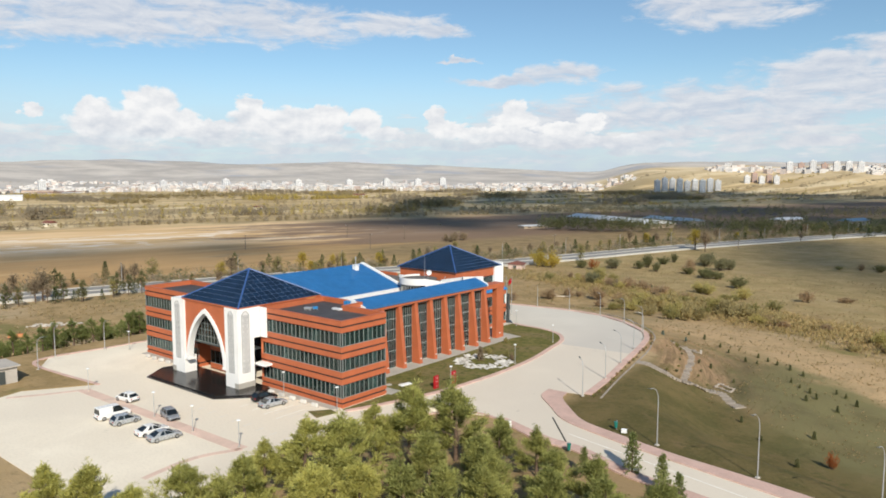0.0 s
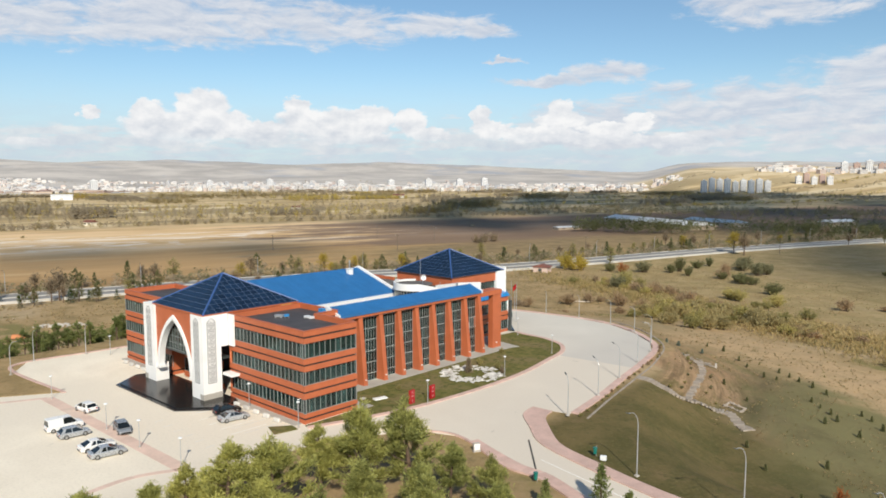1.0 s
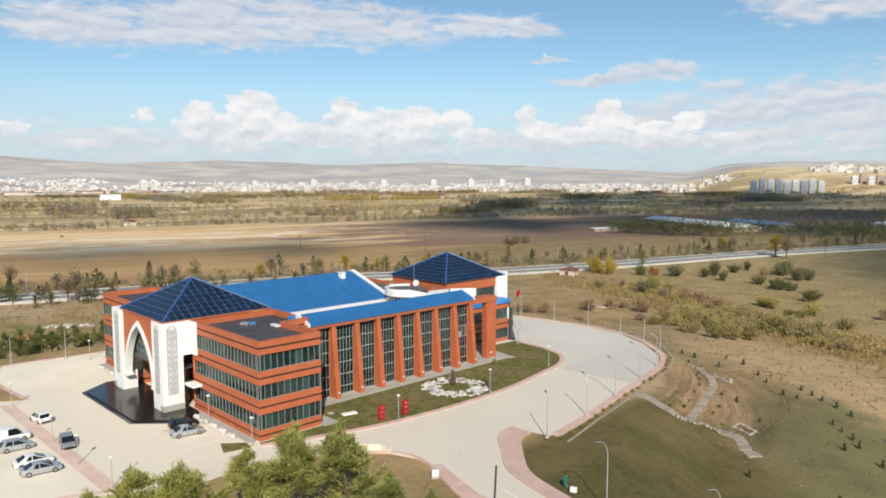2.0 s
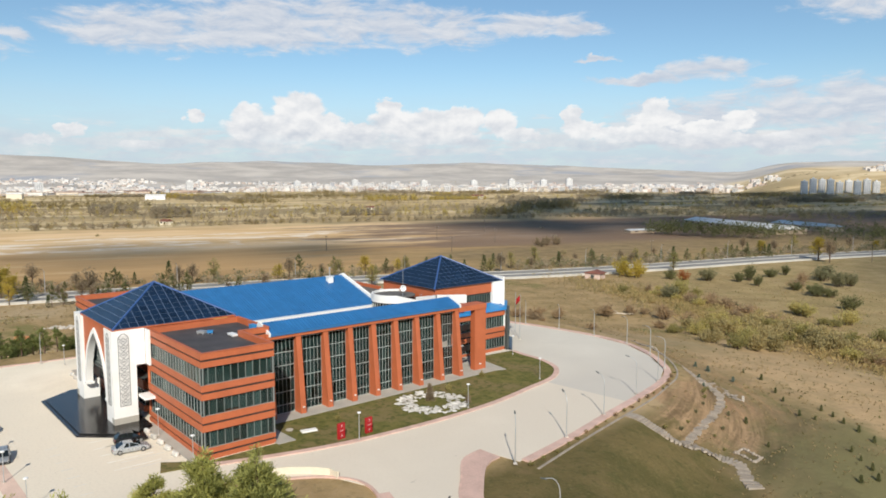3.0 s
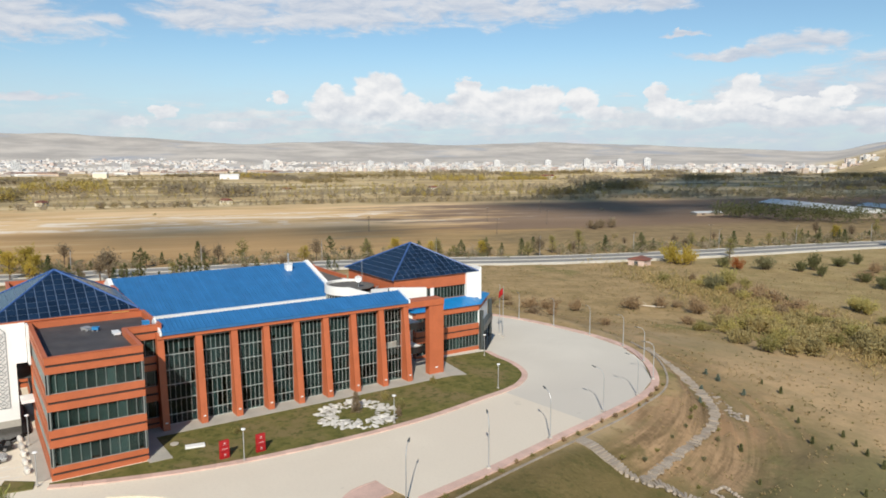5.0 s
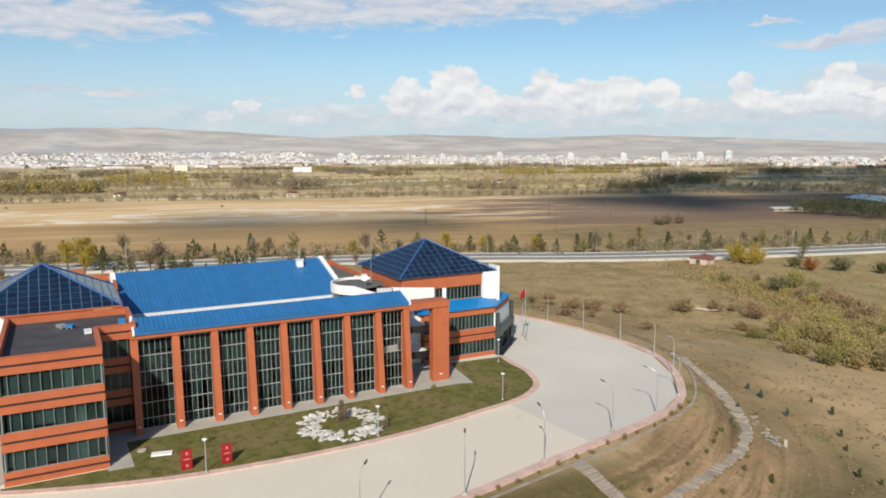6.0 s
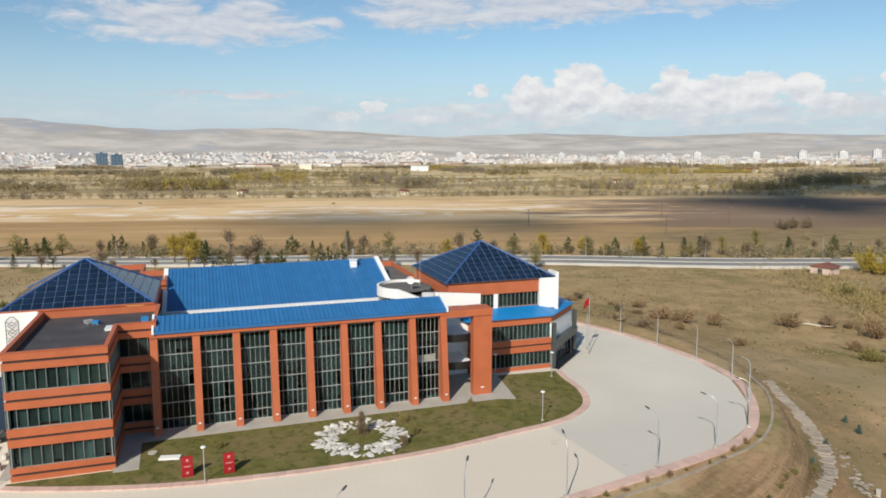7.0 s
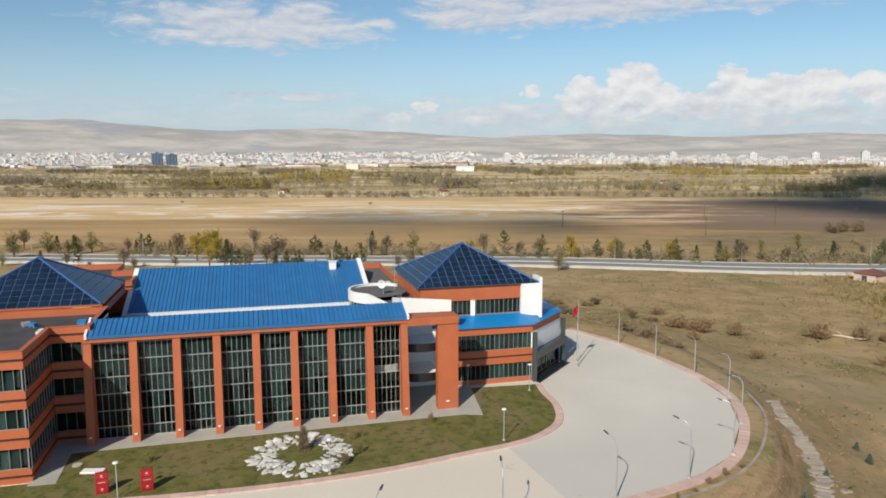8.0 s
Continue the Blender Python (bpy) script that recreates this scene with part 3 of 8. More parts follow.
    gold = k.mix(k.math("MULTIPLY", k.span(k.noise(strip, 0.012, 5.0, 0.6, 0.5), 0.56, 0.66), 0.5), gold, (0.29, 0.20, 0.11))
    # ploughed brown; the cloud shade lying here is put into its colour
    tilled_shade = k.math("MULTIPLY", k.math("MULTIPLY", k.span(k.math("ADD", u, k.math("ADD", k.math("MULTIPLY", k.math("SUBTRACT", broad, 0.5), 150.0), k.math("MULTIPLY", k.math("SUBTRACT", streak2, 0.5), 420.0))), 150.0, 235.0), k.span(k.math("ADD", w, k.math("MULTIPLY", k.math("SUBTRACT", mid, 0.5), 40.0)), 318.0, 352.0)), k.span(w, 650.0, 600.0))
    gold = k.mix(k.math("MULTIPLY", tilled_shade, 0.9), gold, k.mix(streak, (0.165, 0.115, 0.088), (0.255, 0.175, 0.120)))
    # olive-brown turf towards the road, its colour also darkened for cloud shade
    turf_shade = k.math("MULTIPLY", k.span(k.math("ADD", u, k.math("MULTIPLY", k.math("SUBTRACT", streak2, 0.5), 260.0)), 110.0, 200.0), k.span(w, 420.0, 370.0))
    gold = k.mix(k.math("MULTIPLY", turf_shade, 0.75), gold, k.mix(k.span(mid, 0.35, 0.65), (0.21, 0.16, 0.078), (0.32, 0.235, 0.118)))
    plain = k.mix(k.span(k.math("ADD", w, k.math("MULTIPLY", k.math("SUBTRACT", mid, 0.5), 50.0)), 282.0, 318.0), near, gold)
    far = k.mix(k.span(streak, 0.4, 0.6), (0.40, 0.30, 0.16), (0.60, 0.465, 0.265))
    far = k.mix(k.span(k.noise(strip, 0.009, 4.0, 0.5, 0.2), 0.52, 0.58), far, (0.335, 0.265, 0.15))
    far = k.mix(k.math("MULTIPLY", k.span(k.noise(strip, 0.014, 3.0, 0.5, 0.3), 0.56, 0.62), 0.8), far, (0.66, 0.55, 0.36))
    plain = k.mix(k.span(k.math("ADD", w, k.math("MULTIPLY", k.math("SUBTRACT", broad, 0.5), 160.0)), 600.0, 680.0), plain, far)
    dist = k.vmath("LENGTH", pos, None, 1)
    # haze over the far hills is put into these pale, greyed colours
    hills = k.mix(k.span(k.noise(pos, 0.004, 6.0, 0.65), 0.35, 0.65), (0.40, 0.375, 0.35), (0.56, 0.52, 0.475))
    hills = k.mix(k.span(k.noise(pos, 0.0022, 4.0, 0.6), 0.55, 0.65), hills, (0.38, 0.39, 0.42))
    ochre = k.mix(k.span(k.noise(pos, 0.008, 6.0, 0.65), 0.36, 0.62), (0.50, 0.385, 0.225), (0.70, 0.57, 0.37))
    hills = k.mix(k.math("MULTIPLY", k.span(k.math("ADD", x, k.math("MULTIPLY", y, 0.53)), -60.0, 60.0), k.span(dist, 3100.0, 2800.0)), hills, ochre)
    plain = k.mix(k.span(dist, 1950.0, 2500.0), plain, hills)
    shader = k.tree.nodes.new("ShaderNodeBsdfPrincipled")
    k.put(plain, shader.inputs["Base Color"])
    shader.inputs["Roughness"].default_value = 0.95
    shader.inputs["Specular IOR Level"].default_value = 0.1
    b = k.tree.nodes.new("ShaderNodeBump")
    b.inputs["Strength"].default_value, b.inputs["Distance"].default_value = 0.7, 0.25
    k.put(k.math("ADD", fine, mid), b.inputs["Height"])
    k.put(b.outputs[0], shader.inputs["Normal"])
    k.tree.links.new(shader.outputs[0], k.tree.nodes.new("ShaderNodeOutputMaterial").inputs["Surface"])
    return m


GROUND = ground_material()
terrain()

# ---- site: paving, kerbs, lawns ----
def paving_material():
    """Pale poured concrete with wheel dirt, patched bays and hairline joints."""
    m = bpy.data.materials.new("pale_concrete_paving")
    m.use_nodes = True
    k = Nodes(m.node_tree)
    pos = k.node("ShaderNodeNewGeometry")
    fine, broad, patch = k.noise(pos, 3.0, 6.0, 0.7), k.noise(pos, 0.09, 5.0, 0.6, 0.4), k.noise(pos, 0.03, 3.0, 0.5)
    c = k.mix(k.span(broad, 0.3, 0.7), (0.76, 0.685, 0.56), (0.86, 0.785, 0.65))
    c = k.mix(k.span(patch, 0.45, 0.6), c, (0.74, 0.67, 0.555))
    c = k.mix(k.math("MULTIPLY", k.span(fine, 0.45, 0.75), 0.30), c, (0.46, 0.41, 0.34))
    sep = k.tree.nodes.new("ShaderNodeSeparateXYZ")
    k.put(pos, sep.inputs[0])
    # the drive is a duller pour than the car park
    drive = k.span(k.math("ADD", sep.outputs[0], k.math("MULTIPLY", k.math("SUBTRACT", broad, 0.5), 8.0)), -72.0, -64.0)
    c = k.mix(k.math("MULTIPLY", drive, 0.6), c, (0.60, 0.535, 0.455))
    # the far loop is an older, greyer pour
    old = k.span(k.math("ADD", sep.outputs[1], k.math("MULTIPLY", sep.outputs[0], -0.1)), 124.9, 125.1)
    c = k.mix(k.math("MULTIPLY", old, 0.62), c, k.mix(broad, (0.46, 0.445, 0.415), (0.52, 0.50, 0.465)))
    oil = k.noise(pos, 0.45, 4.0, 0.7, 0.5)
    c = k.mix(k.math("MULTIPLY", k.span(oil, 0.66, 0.78), 0.35), c, (0.25, 0.23, 0.21))
    shader = k.tree.nodes.new("ShaderNodeBsdfPrincipled")
    k.put(c, shader.inputs["Base Color"])
    shader.inputs["Roughness"].default_value = 0.85
    shader.inputs["Specular IOR Level"].default_value = 0.25
    b = k.tree.nodes.new("ShaderNodeBump")
    b.inputs["Strength"].default_value, b.inputs["Distance"].default_value = 0.3, 0.02
    k.put(fine, b.inputs["Height"])
    k.put(b.outputs[0], shader.inputs["Normal"])
    k.tree.links.new(shader.outputs[0], k.tree.nodes.new("ShaderNodeOutputMaterial").inputs["Surface"])
    return m


def lawn_material():
    m = bpy.data.materials.new("mown_lawn")
    m.use_nodes = True
    k = Nodes(m.node_tree)
    pos = k.node("ShaderNodeNewGeometry")
    fine, mid, broad = k.noise(pos, 5.0, 5.0, 0.7), k.noise(pos, 0.5, 5.0, 0.65), k.noise(pos, 0.13, 4.0, 0.6)
    c = k.mix(k.span(mid, 0.3, 0.7), (0.108, 0.110, 0.031), (0.185, 0.162, 0.058))
    c = k.mix(k.span(broad, 0.46, 0.62), c, (0.195, 0.155, 0.072))
    c = k.mix(k.math("MULTIPLY", k.span(k.noise(pos, 0.9, 5.0, 0.7), 0.50, 0.62), 0.75), c, (0.066, 0.080, 0.022))
    c = k.mix(k.math("MULTIPLY", k.span(fine, 0.5, 0.8), 0.4), c, (0.20, 0.18, 0.08))
    shader = k.tree.nodes.new("ShaderNodeBsdfPrincipled")
    k.put(c, shader.inputs["Base Color"])
    shader.inputs["Roughness"].default_value = 0.95
    shader.inputs["Specular IOR Level"].default_value = 0.1
    b = k.tree.nodes.new("ShaderNodeBump")
    b.inputs["Strength"].default_value, b.inputs["Distance"].default_value = 0.8, 0.08
    k.put(fine, b.inputs["Height"])
    k.put(b.outputs[0], shader.inputs["Normal"])
    k.tree.links.new(shader.outputs[0], k.tree.nodes.new("ShaderNodeOutputMaterial").inputs["Surface"])
    return m


PAVING, LAWN = paving_material(), lawn_material()

OUTER_EDGE = [(-110, 143.5), (-99.7, 147.2), (-91.5, 148.7), (-83.3, 149.4), (-74.8, 148.4), (-67, 144.3), (-60.3, 138.3), (-57.2, 132.5), (-55, 124),
              (-52.6, 112.3), (-50.4, 102), (-48.9, 92.5)]
DRIVE_NORTH = [(-54, 91.4), (-53.2, 88), (-49.7, 84.6), (-45.3, 80.8), (-37.7, 78.4), (-28.6, 76.5), (-20.9, 75.1), (30, 66), (86, 56)]
DRIVE_INNER = [(-51.1, 91.6), (-50.4, 89), (-47, 85.3), (-43.1, 82), (-37.2, 80.3), (-29.4, 78.5), (-16.8, 76.6), (30, 68), (86, 58)]
DRIVE_SOUTH = [(86, 50), (30, 60), (-28.2, 69.2), (-32.2, 69.9), (-39.4, 72.6), (-44.4, 72.8), (-54, 76.2), (-58.8, 74.4), (-61.8, 70), (-64.5, 66.5), (-65.6, 58), (-64.3, 45), (-63.8, 29.5)]
WEST_EDGE = [(-112, 29.5), (-113, 37.5), (-114, 41), (-108.5, 50.2), (-126.5, 48.8), (-131.5, 52), (-130.5, 66), (-130, 100), (-130, 122), (-122, 136)]
solid("paved_forecourt", prism(DRIVE_SOUTH + WEST_EDGE + OUTER_EDGE + DRIVE_NORTH, -0.4, 0.0), PAVING, "pale concrete forecourt, car park and drive round the building", "paving", kind="structure")


def smooth_path(pts, gap):
    """Points at even gaps along a rounded line through pts."""
    out = []
    n = len(pts)
    P = [Vector(p) for p in pts]
    for i in range(n - 1):
        a, b, c, d = P[max(i - 1, 0)], P[i], P[i + 1], P[min(i + 2, n - 1)]
        for j in range(24):
            t = j / 24
            out.append(0.5 * ((2 * b) + (c - a) * t + (2 * a - 5 * b + 4 * c - d) * t * t + (3 * b - a - 3 * c + d) * t ** 3))
    out.append(P[-1])
    res, left = [out[0]], gap
    for p, q in zip(out, out[1:]):
        d = (q - p).length
        while d >= left and d > 0:
            p = p + (q - p) * (left / d)
            res.append(p.copy())
            d, left = (q - p).length, gap
        left -= d
    return res


STRIP_MESH = mesh_of(box(-0.5, 0.5, -0.5, 0.5, -0.5, 0.5), "kerb_stone", material("worn_pale_pink_blocks", (0.70, 0.52, 0.43), 0.85, vary=0.12, stain=0.5, stain_scale=0.2, stain_col=(0.66, 0.57, 0.46), per_piece=0.12))
KERB_MESH = mesh_of(box(-0.5, 0.5, -0.5, 0.5, -0.5, 0.5), "kerb_stone", PINK, bevel=0.03)


def kerb_line(name, label, pts, gap, width, top, shift=0.0, mesh=KERB_MESH):
    """A row of single blocks along a line; shift moves it to the line's left."""
    root = thing(name, label, "kerb", kind="structure")
    path = smooth_path(pts, gap)
    for p, q in zip(path, path[1:]):
        d = q - p
        nrm = Vector((-d.y, d.x)).normalized()
        c = (p + q) / 2 + nrm * shift
        slab_piece("kerb_stone", mesh, root, (c.x, c.y, top / 2 - 0.1), (d.length - 0.012, width, top + 0.2), math.atan2(d.y, d.x))
    return root


LAWN_EDGE = [(-70.6, 65.4), (-69.3, 68.9), (-67.1, 76.5), (-65.9, 84), (-65.4, 95), (-66, 105), (-67.7, 114), (-68.7, 119.2), (-70.2, 122.5), (-73, 125.5), (-77.6, 127.2), (-82, 127.5), (-86, 128.2)]
lawn_line = [tuple(p) for p in smooth_path(LAWN_EDGE, 1.0)]
solid("front_lawn", prism([(x, y) for x, y in lawn_line] + [(-86, 117), (-79, 117.0), (-79, 76.3), (-71, 76.3), (-71, 65.4)], -0.3, 0.10), LAWN, "patchy green autumn lawn beside the glazed facade", "lawn", kind="structure")
solid("apron", prism([(-81, 74.3), (-70.4, 74.3), (-70.4, 76.6), (-77.1, 76.4), (-77.3, 116.4), (-76.6, 118.4), (-87.5, 120.0), (-87.5, 128.8), (-88.4, 128.8), (-88.4, 110), (-81, 110)], -0.3, 0.145), GRAVEL_GREY, "grey concrete apron along the foot of the facade", "paving", kind="structure")
solid("side_lawn", prism([(-74.0, 61.9), (-71.2, 60.9), (-70.6, 64.0), (-72.2, 64.3)], -0.3, 0.10), LAWN, "small wedge of lawn at the building's corner", "lawn", kind="structure")
solid("west_lawn", prism([(-108.8, 50.0), (-114, 41), (-113, 37.5), (-134, 36), (-126.5, 48.6)], -0.5, 0.08), GROUND, "worn brown wedge of grass by the car park", "lawn", kind="structure")
kerb_line("lawn_kerb", "pink block kerb round the front lawn", LAWN_EDGE, 1.0, 0.85, 0.13, -0.4)
kerb_line("forecourt_kerb", "pink block kerb round the turning loop", OUTER_EDGE, 1.0, 1.1, 0.13, 0.5)
kerb_line("west_kerb", "pink block kerb along the car park's far edge", WEST_EDGE[3:], 1.3, 0.6, 0.12, 0.3)
kerb_line("drive_kerb", "pale kerb on the wooded side of the drive", DRIVE_SOUTH[2:9], 1.0, 0.35, 0.13, 0.15)
kerb_line("drive_strip", "flush pink block strip along the wooded side of the drive", [(86, 50.8), (30, 60.8), (-28.2, 70.0), (-32.2, 70.7), (-39.4, 73.4), (-44.0, 73.7), (-52.5, 76.3)], 1.0, 1.5, 0.02)
kerb_line("parking_strip", "flush pink block strip across the car park", [(-107.6, 47.2), (-69.6, 48.2)], 1.0, 1.7, 0.015, mesh=STRIP_MESH)
kerb_line("parking_strip", "flush pink block strip across the car park", [(-69.6, 48.2), (-71.5, 43.0), (-70.5, 36)], 1.0, 0.8, 0.015, mesh=STRIP_MESH)
kerb_line("parking_strip", "flush pink block strip across the car park", [(-107.6, 47.2), (-110, 42), (-112.5, 38)], 1.0, 0.8, 0.015, mesh=STRIP_MESH)
PAINT_LINE = material("worn_white_road_paint", (0.82, 0.81, 0.77), 0.8, vary=0.06, stain=0.5, stain_scale=0.8, stain_col=(0.72, 0.65, 0.53))
for x in (-85.6, -83.0, -80.4, -77.8, -75.2):
    solid("bay_marking", box(x - 0.06, x + 0.06, 57.4, 62.4, -0.02, 0.006), PAINT_LINE, "worn white line between parking bays", "marking", "parking bay lines", "structure")
inner = [tuple(p) for p in smooth_path(DRIVE_INNER, 1.5)]
outer = [tuple(p) for p in smooth_path(DRIVE_NORTH, 1.5)]
JOINT = material("dark_expansion_joint", (0.06, 0.055, 0.05), 0.9)
solid("drive_joint", prism([(-47.2, 81.0), (-47.35, 80.85), (-41.3, 73.9), (-41.15, 74.05)], -0.02, 0.008), JOINT, "dark expansion joint across the drive", "joint", kind="structure")
solid("lane_line", prism([(-42.5, 76.9), (-42.6, 76.8), (-20.0, 72.2), (-19.9, 72.3)], -0.02, 0.008), PAINT_LINE, "worn white lane line on the drive", "road marking", kind="structure")
solid("drive_pavement", prism(outer + inner[::-1], -0.3, 0.12), PINK, "pink block pavement bending along the drive", "pavement", kind="structure")
kerb_line("pavement_kerb", "red-brown kerb of the bending pavement", DRIVE_NORTH, 1.0, 0.22, 0.145, 0.0)

# ---- the office building ----
office = thing("office_building", "three-storey terracotta office building with blue roofs and a pointed-arch porch", "building")


def inset(poly, d):
    """An outline (anticlockwise) moved inwards by d."""
    n, out = len(poly), []
    for i in range(n):
        a, b, c = Vector(poly[i - 1]), Vector(poly[i]), Vector(poly[(i + 1) % n])
        e, f = (b - a).normalized(), (c - b).normalized()
        n1, n2 = Vector((-e.y, e.x)), Vector((-f.y, f.x))
        bis = (n1 + n2)
        bis = bis / max(bis.dot(n1), 0.2)
        out.append(tuple(b + bis * d))
    return out


def ring(poly, d, z0, z1, bm=None):
    """An upright wall of thickness d inside an outline."""
    bm = bm or bmesh.new()
    ins = inset(poly, d)
    n = len(poly)
    for i in range(n):
        j = (i + 1) % n
        hexa([(*poly[i], z0), (*poly[j], z0), (*ins[j], z0), (*ins[i], z0), (*poly[i], z1), (*poly[j], z1), (*ins[j], z1), (*ins[i], z1)], bm)
    return bm


PANE = UNIT


BLIND_RNG = random.Random(17)
MULLION = mesh_of(box(-0.5, 0.5, -0.5, 0.5, -0.5, 0.5), "mullion", STRIP_FRAME)
THIN_MULLION = mesh_of(box(-0.5, 0.5, -0.5, 0.5, -0.5, 0.5), "mullion", FRAME)
TRANSOM = mesh_of(box(-0.5, 0.5, -0.5, 0.5, -0.5, 0.5), "transom", FRAME)
TEAL_BLIND_MESH = mesh_of(box(-0.5, 0.5, -0.5, 0.5, -0.5, 0.5), "blind", TEAL_BLIND)
BLIND_MESH = mesh_of(box(-0.5, 0.5, -0.5, 0.5, -0.5, 0.5), "blind", BLIND)


def window_strip(parent, a, b, z0, z1, depth, pitch=0.88, rails=(), blinds=False):
    """A strip window from a to b (outside on the right hand), its panes and mullions set back by depth."""
    a, b = Vector(a), Vector(b)
    d = (b - a).normalized()
    inw = Vector((-d.y, d.x))
    length = (b - a).length
    n = max(1, round(length / pitch))
    turn = math.atan2(d.y, d.x)
    mid = (a + b) / 2 + inw * depth
    bm = bmesh.new()
    sill = Matrix.Translation((mid.x, mid.y, z0 + 0.03)) @ Matrix.Rotation(turn, 4, "Z")
    bmesh.ops.create_cube(bm, size=1.0, matrix=sill @ Matrix.Diagonal((length, 0.10, 0.06, 1)))
    strip = part("window_strip", bm, STRIP_FRAME, parent, "strip window of tinted panes in thin metal frames")
    for i in range(n + 1):
        c = a + d * (length * i / n) + inw * (depth - 0.02)
        slab_piece("mullion", MULLION, strip, (c.x, c.y, (z0 + z1) / 2), (0.042, 0.12, z1 - z0), turn)
    for z in (z1 - 0.03, *rails):
        slab_piece("transom", MULLION, strip, (mid.x, mid.y, z), (length, 0.10, 0.06), turn)
    for i in range(n):
        c = a + d * (length * (i + 0.5) / n) + inw * depth
        pane = slab_piece("pane", PANE, strip, (c.x, c.y, (z0 + z1) / 2), (length / n - 0.05, 0.025, z1 - z0 - 0.1), turn)
        pane.visible_shadow = False
        if blinds and BLIND_RNG.random() < 0.97:
            drop = (z1 - z0) * BLIND_RNG.choice((0.85, 0.98, 0.98, 0.98))
            c = c + inw * 0.14
            slab_piece("blind", BLIND_MESH, strip, (c.x, c.y, z1 - drop / 2), (length / n - 0.02, 0.02, drop), turn)
    return strip


LEVELS = ((0.0, 1.3), (3.25, 5.0), (6.85, 8.5), (10.5, 12.1))


def banded_block(parent, poly, levels, windows, roof_z, skin=ORANGE, core=3.2):
    """A block of wall bands with grooves, ribbon windows between them on the named edges, and a flat roof behind a parapet."""
    top = levels[-1][1]
    for z0, z1 in levels:
        zm = (z0 + z1) / 2
        body = bmesh.new()
        if z1 == top:
            prism(poly, z0, zm - 0.15, body)
            ring(poly, 0.35, zm + 0.11, z1, body)
            prism(inset(poly, 0.2), zm - 0.151, roof_z, body)
        else:
            prism(poly, z0, zm - 0.15, body)
            prism(poly, zm + 0.11, z1, body)
        band = part("wall_band", body, skin, parent, "terracotta wall band with a dark groove")
        part("groove", ring(inset(poly, 0.14), 0.1, zm - 0.15, zm + 0.11), GROOVE, band)
    part("flat_roof", prism(inset(poly, 0.36), roof_z + 0.005, roof_z + 0.03), ROOFING, parent, "flat roof of dark stained felt")
    part("upstand", ring(inset(poly, 0.352), 0.05, roof_z + 0.03, top - 0.04), skin, parent)
    part("coping", ring(inset(poly, -0.05), 0.42, top, top + 0.05), skin, parent)
    part("core", prism(inset(poly, core), levels[0][1], levels[-1][0]), INSIDE, parent, "near-black core that stands for dim rooms")
    for (a0, a1), (b0, b1) in zip(levels, levels[1:]):
        for e in windows:
            window_strip(parent, poly[e], poly[(e + 1) % len(poly)], a1, b0, 0.22, blinds=True)
        blank = [i for i in range(len(poly)) if i not in windows]
        bm = bmesh.new()
        ins, ins2 = inset(poly, 0.02), inset(poly, 0.3)
        for i in blank:
            j = (i + 1) % len(poly)
            hexa([(*ins[i], a1), (*ins[j], a1), (*ins2[j], a1), (*ins2[i], a1), (*ins[i], b0), (*ins[j], b0), (*ins2[j], b0), (*ins2[i], b0)], bm)
        part("plain_wall", bm, skin, parent)


WING = [(-89.2, 65.7), (-71.4, 65.7), (-71.4, 74.5), (-80.0, 74.5), (-80.0, 78.2), (-89.2, 78.2)]
banded_block(office, WING, LEVELS, (0, 1, 2, 3), 11.35)
WEST_WING = [(-122.2, 65.2), (-105.8, 65.2), (-105.8, 78.2), (-115.0, 78.2), (-115.0, 74.5), (-122.2, 74.5)]
banded_block(office, WEST_WING, LEVELS, (0, 5), 11.35)

# porch block between the towers
X0, X1, Y0, Y1, ZB = -103.9, -89.15, 61.8, 77.6, 12.4
porch_box = bmesh.new()
ring([(X0, Y0 + 0.6), (X1, Y0 + 0.6), (X1, Y1), (X0, Y1)], 0.4, 11.0, ZB, porch_box)
prism([(X0 + 0.05, Y0 + 0.6), (X1 - 0.05, Y0 + 0.6), (X1 - 0.05, Y1), (X0 + 0.05, Y1)], 11.9, 12.3, porch_box)
part("porch_attic", porch_box, ORANGE, office, "terracotta attic wall under the pyramid roof")
attic_vent = part("attic_vent", box(X1 - 0.1, X1 + 0.06, 74.7, 76.4, 11.42, 12.1), DARK_FRAME, office, "dark louvred vent in a yellow frame")
VENT_YELLOW = material("ochre_vent_frame", (0.55, 0.36, 0.10), 0.6)
part("vent_frame", ring([(0, 0), (1.9, 0), (1.9, 0.85), (0, 0.85)], 0.14, 0, 0.1), VENT_YELLOW, attic_vent, "ochre frame").matrix_basis = pose(X1 + 0.02, 74.6, 11.38) @ Matrix(((0, 0, 1, 0), (1, 0, 0, 0), (0, 1, 0, 0), (0, 0, 0, 1)))
for i in range(3):
    part("louvre", box(X1 + 0.05, X1 + 0.10, 74.8, 76.3, 11.56 + i * 0.17, 11.61 + i * 0.17), STEEL, attic_vent)
ring_coping = ring([(X0 - 0.15, Y0 - 0.25), (X1 + 0.15, Y0 - 0.25), (X1 + 0.15, Y1 + 0.1), (X0 - 0.15, Y1 + 0.1)], 0.5, 12.25, 12.45)
part("cornice", ring_coping, ORANGE, office)


PANEL_GREY = material("pale_grey_carving", (0.66, 0.66, 0.65), 0.6, vary=0.1)


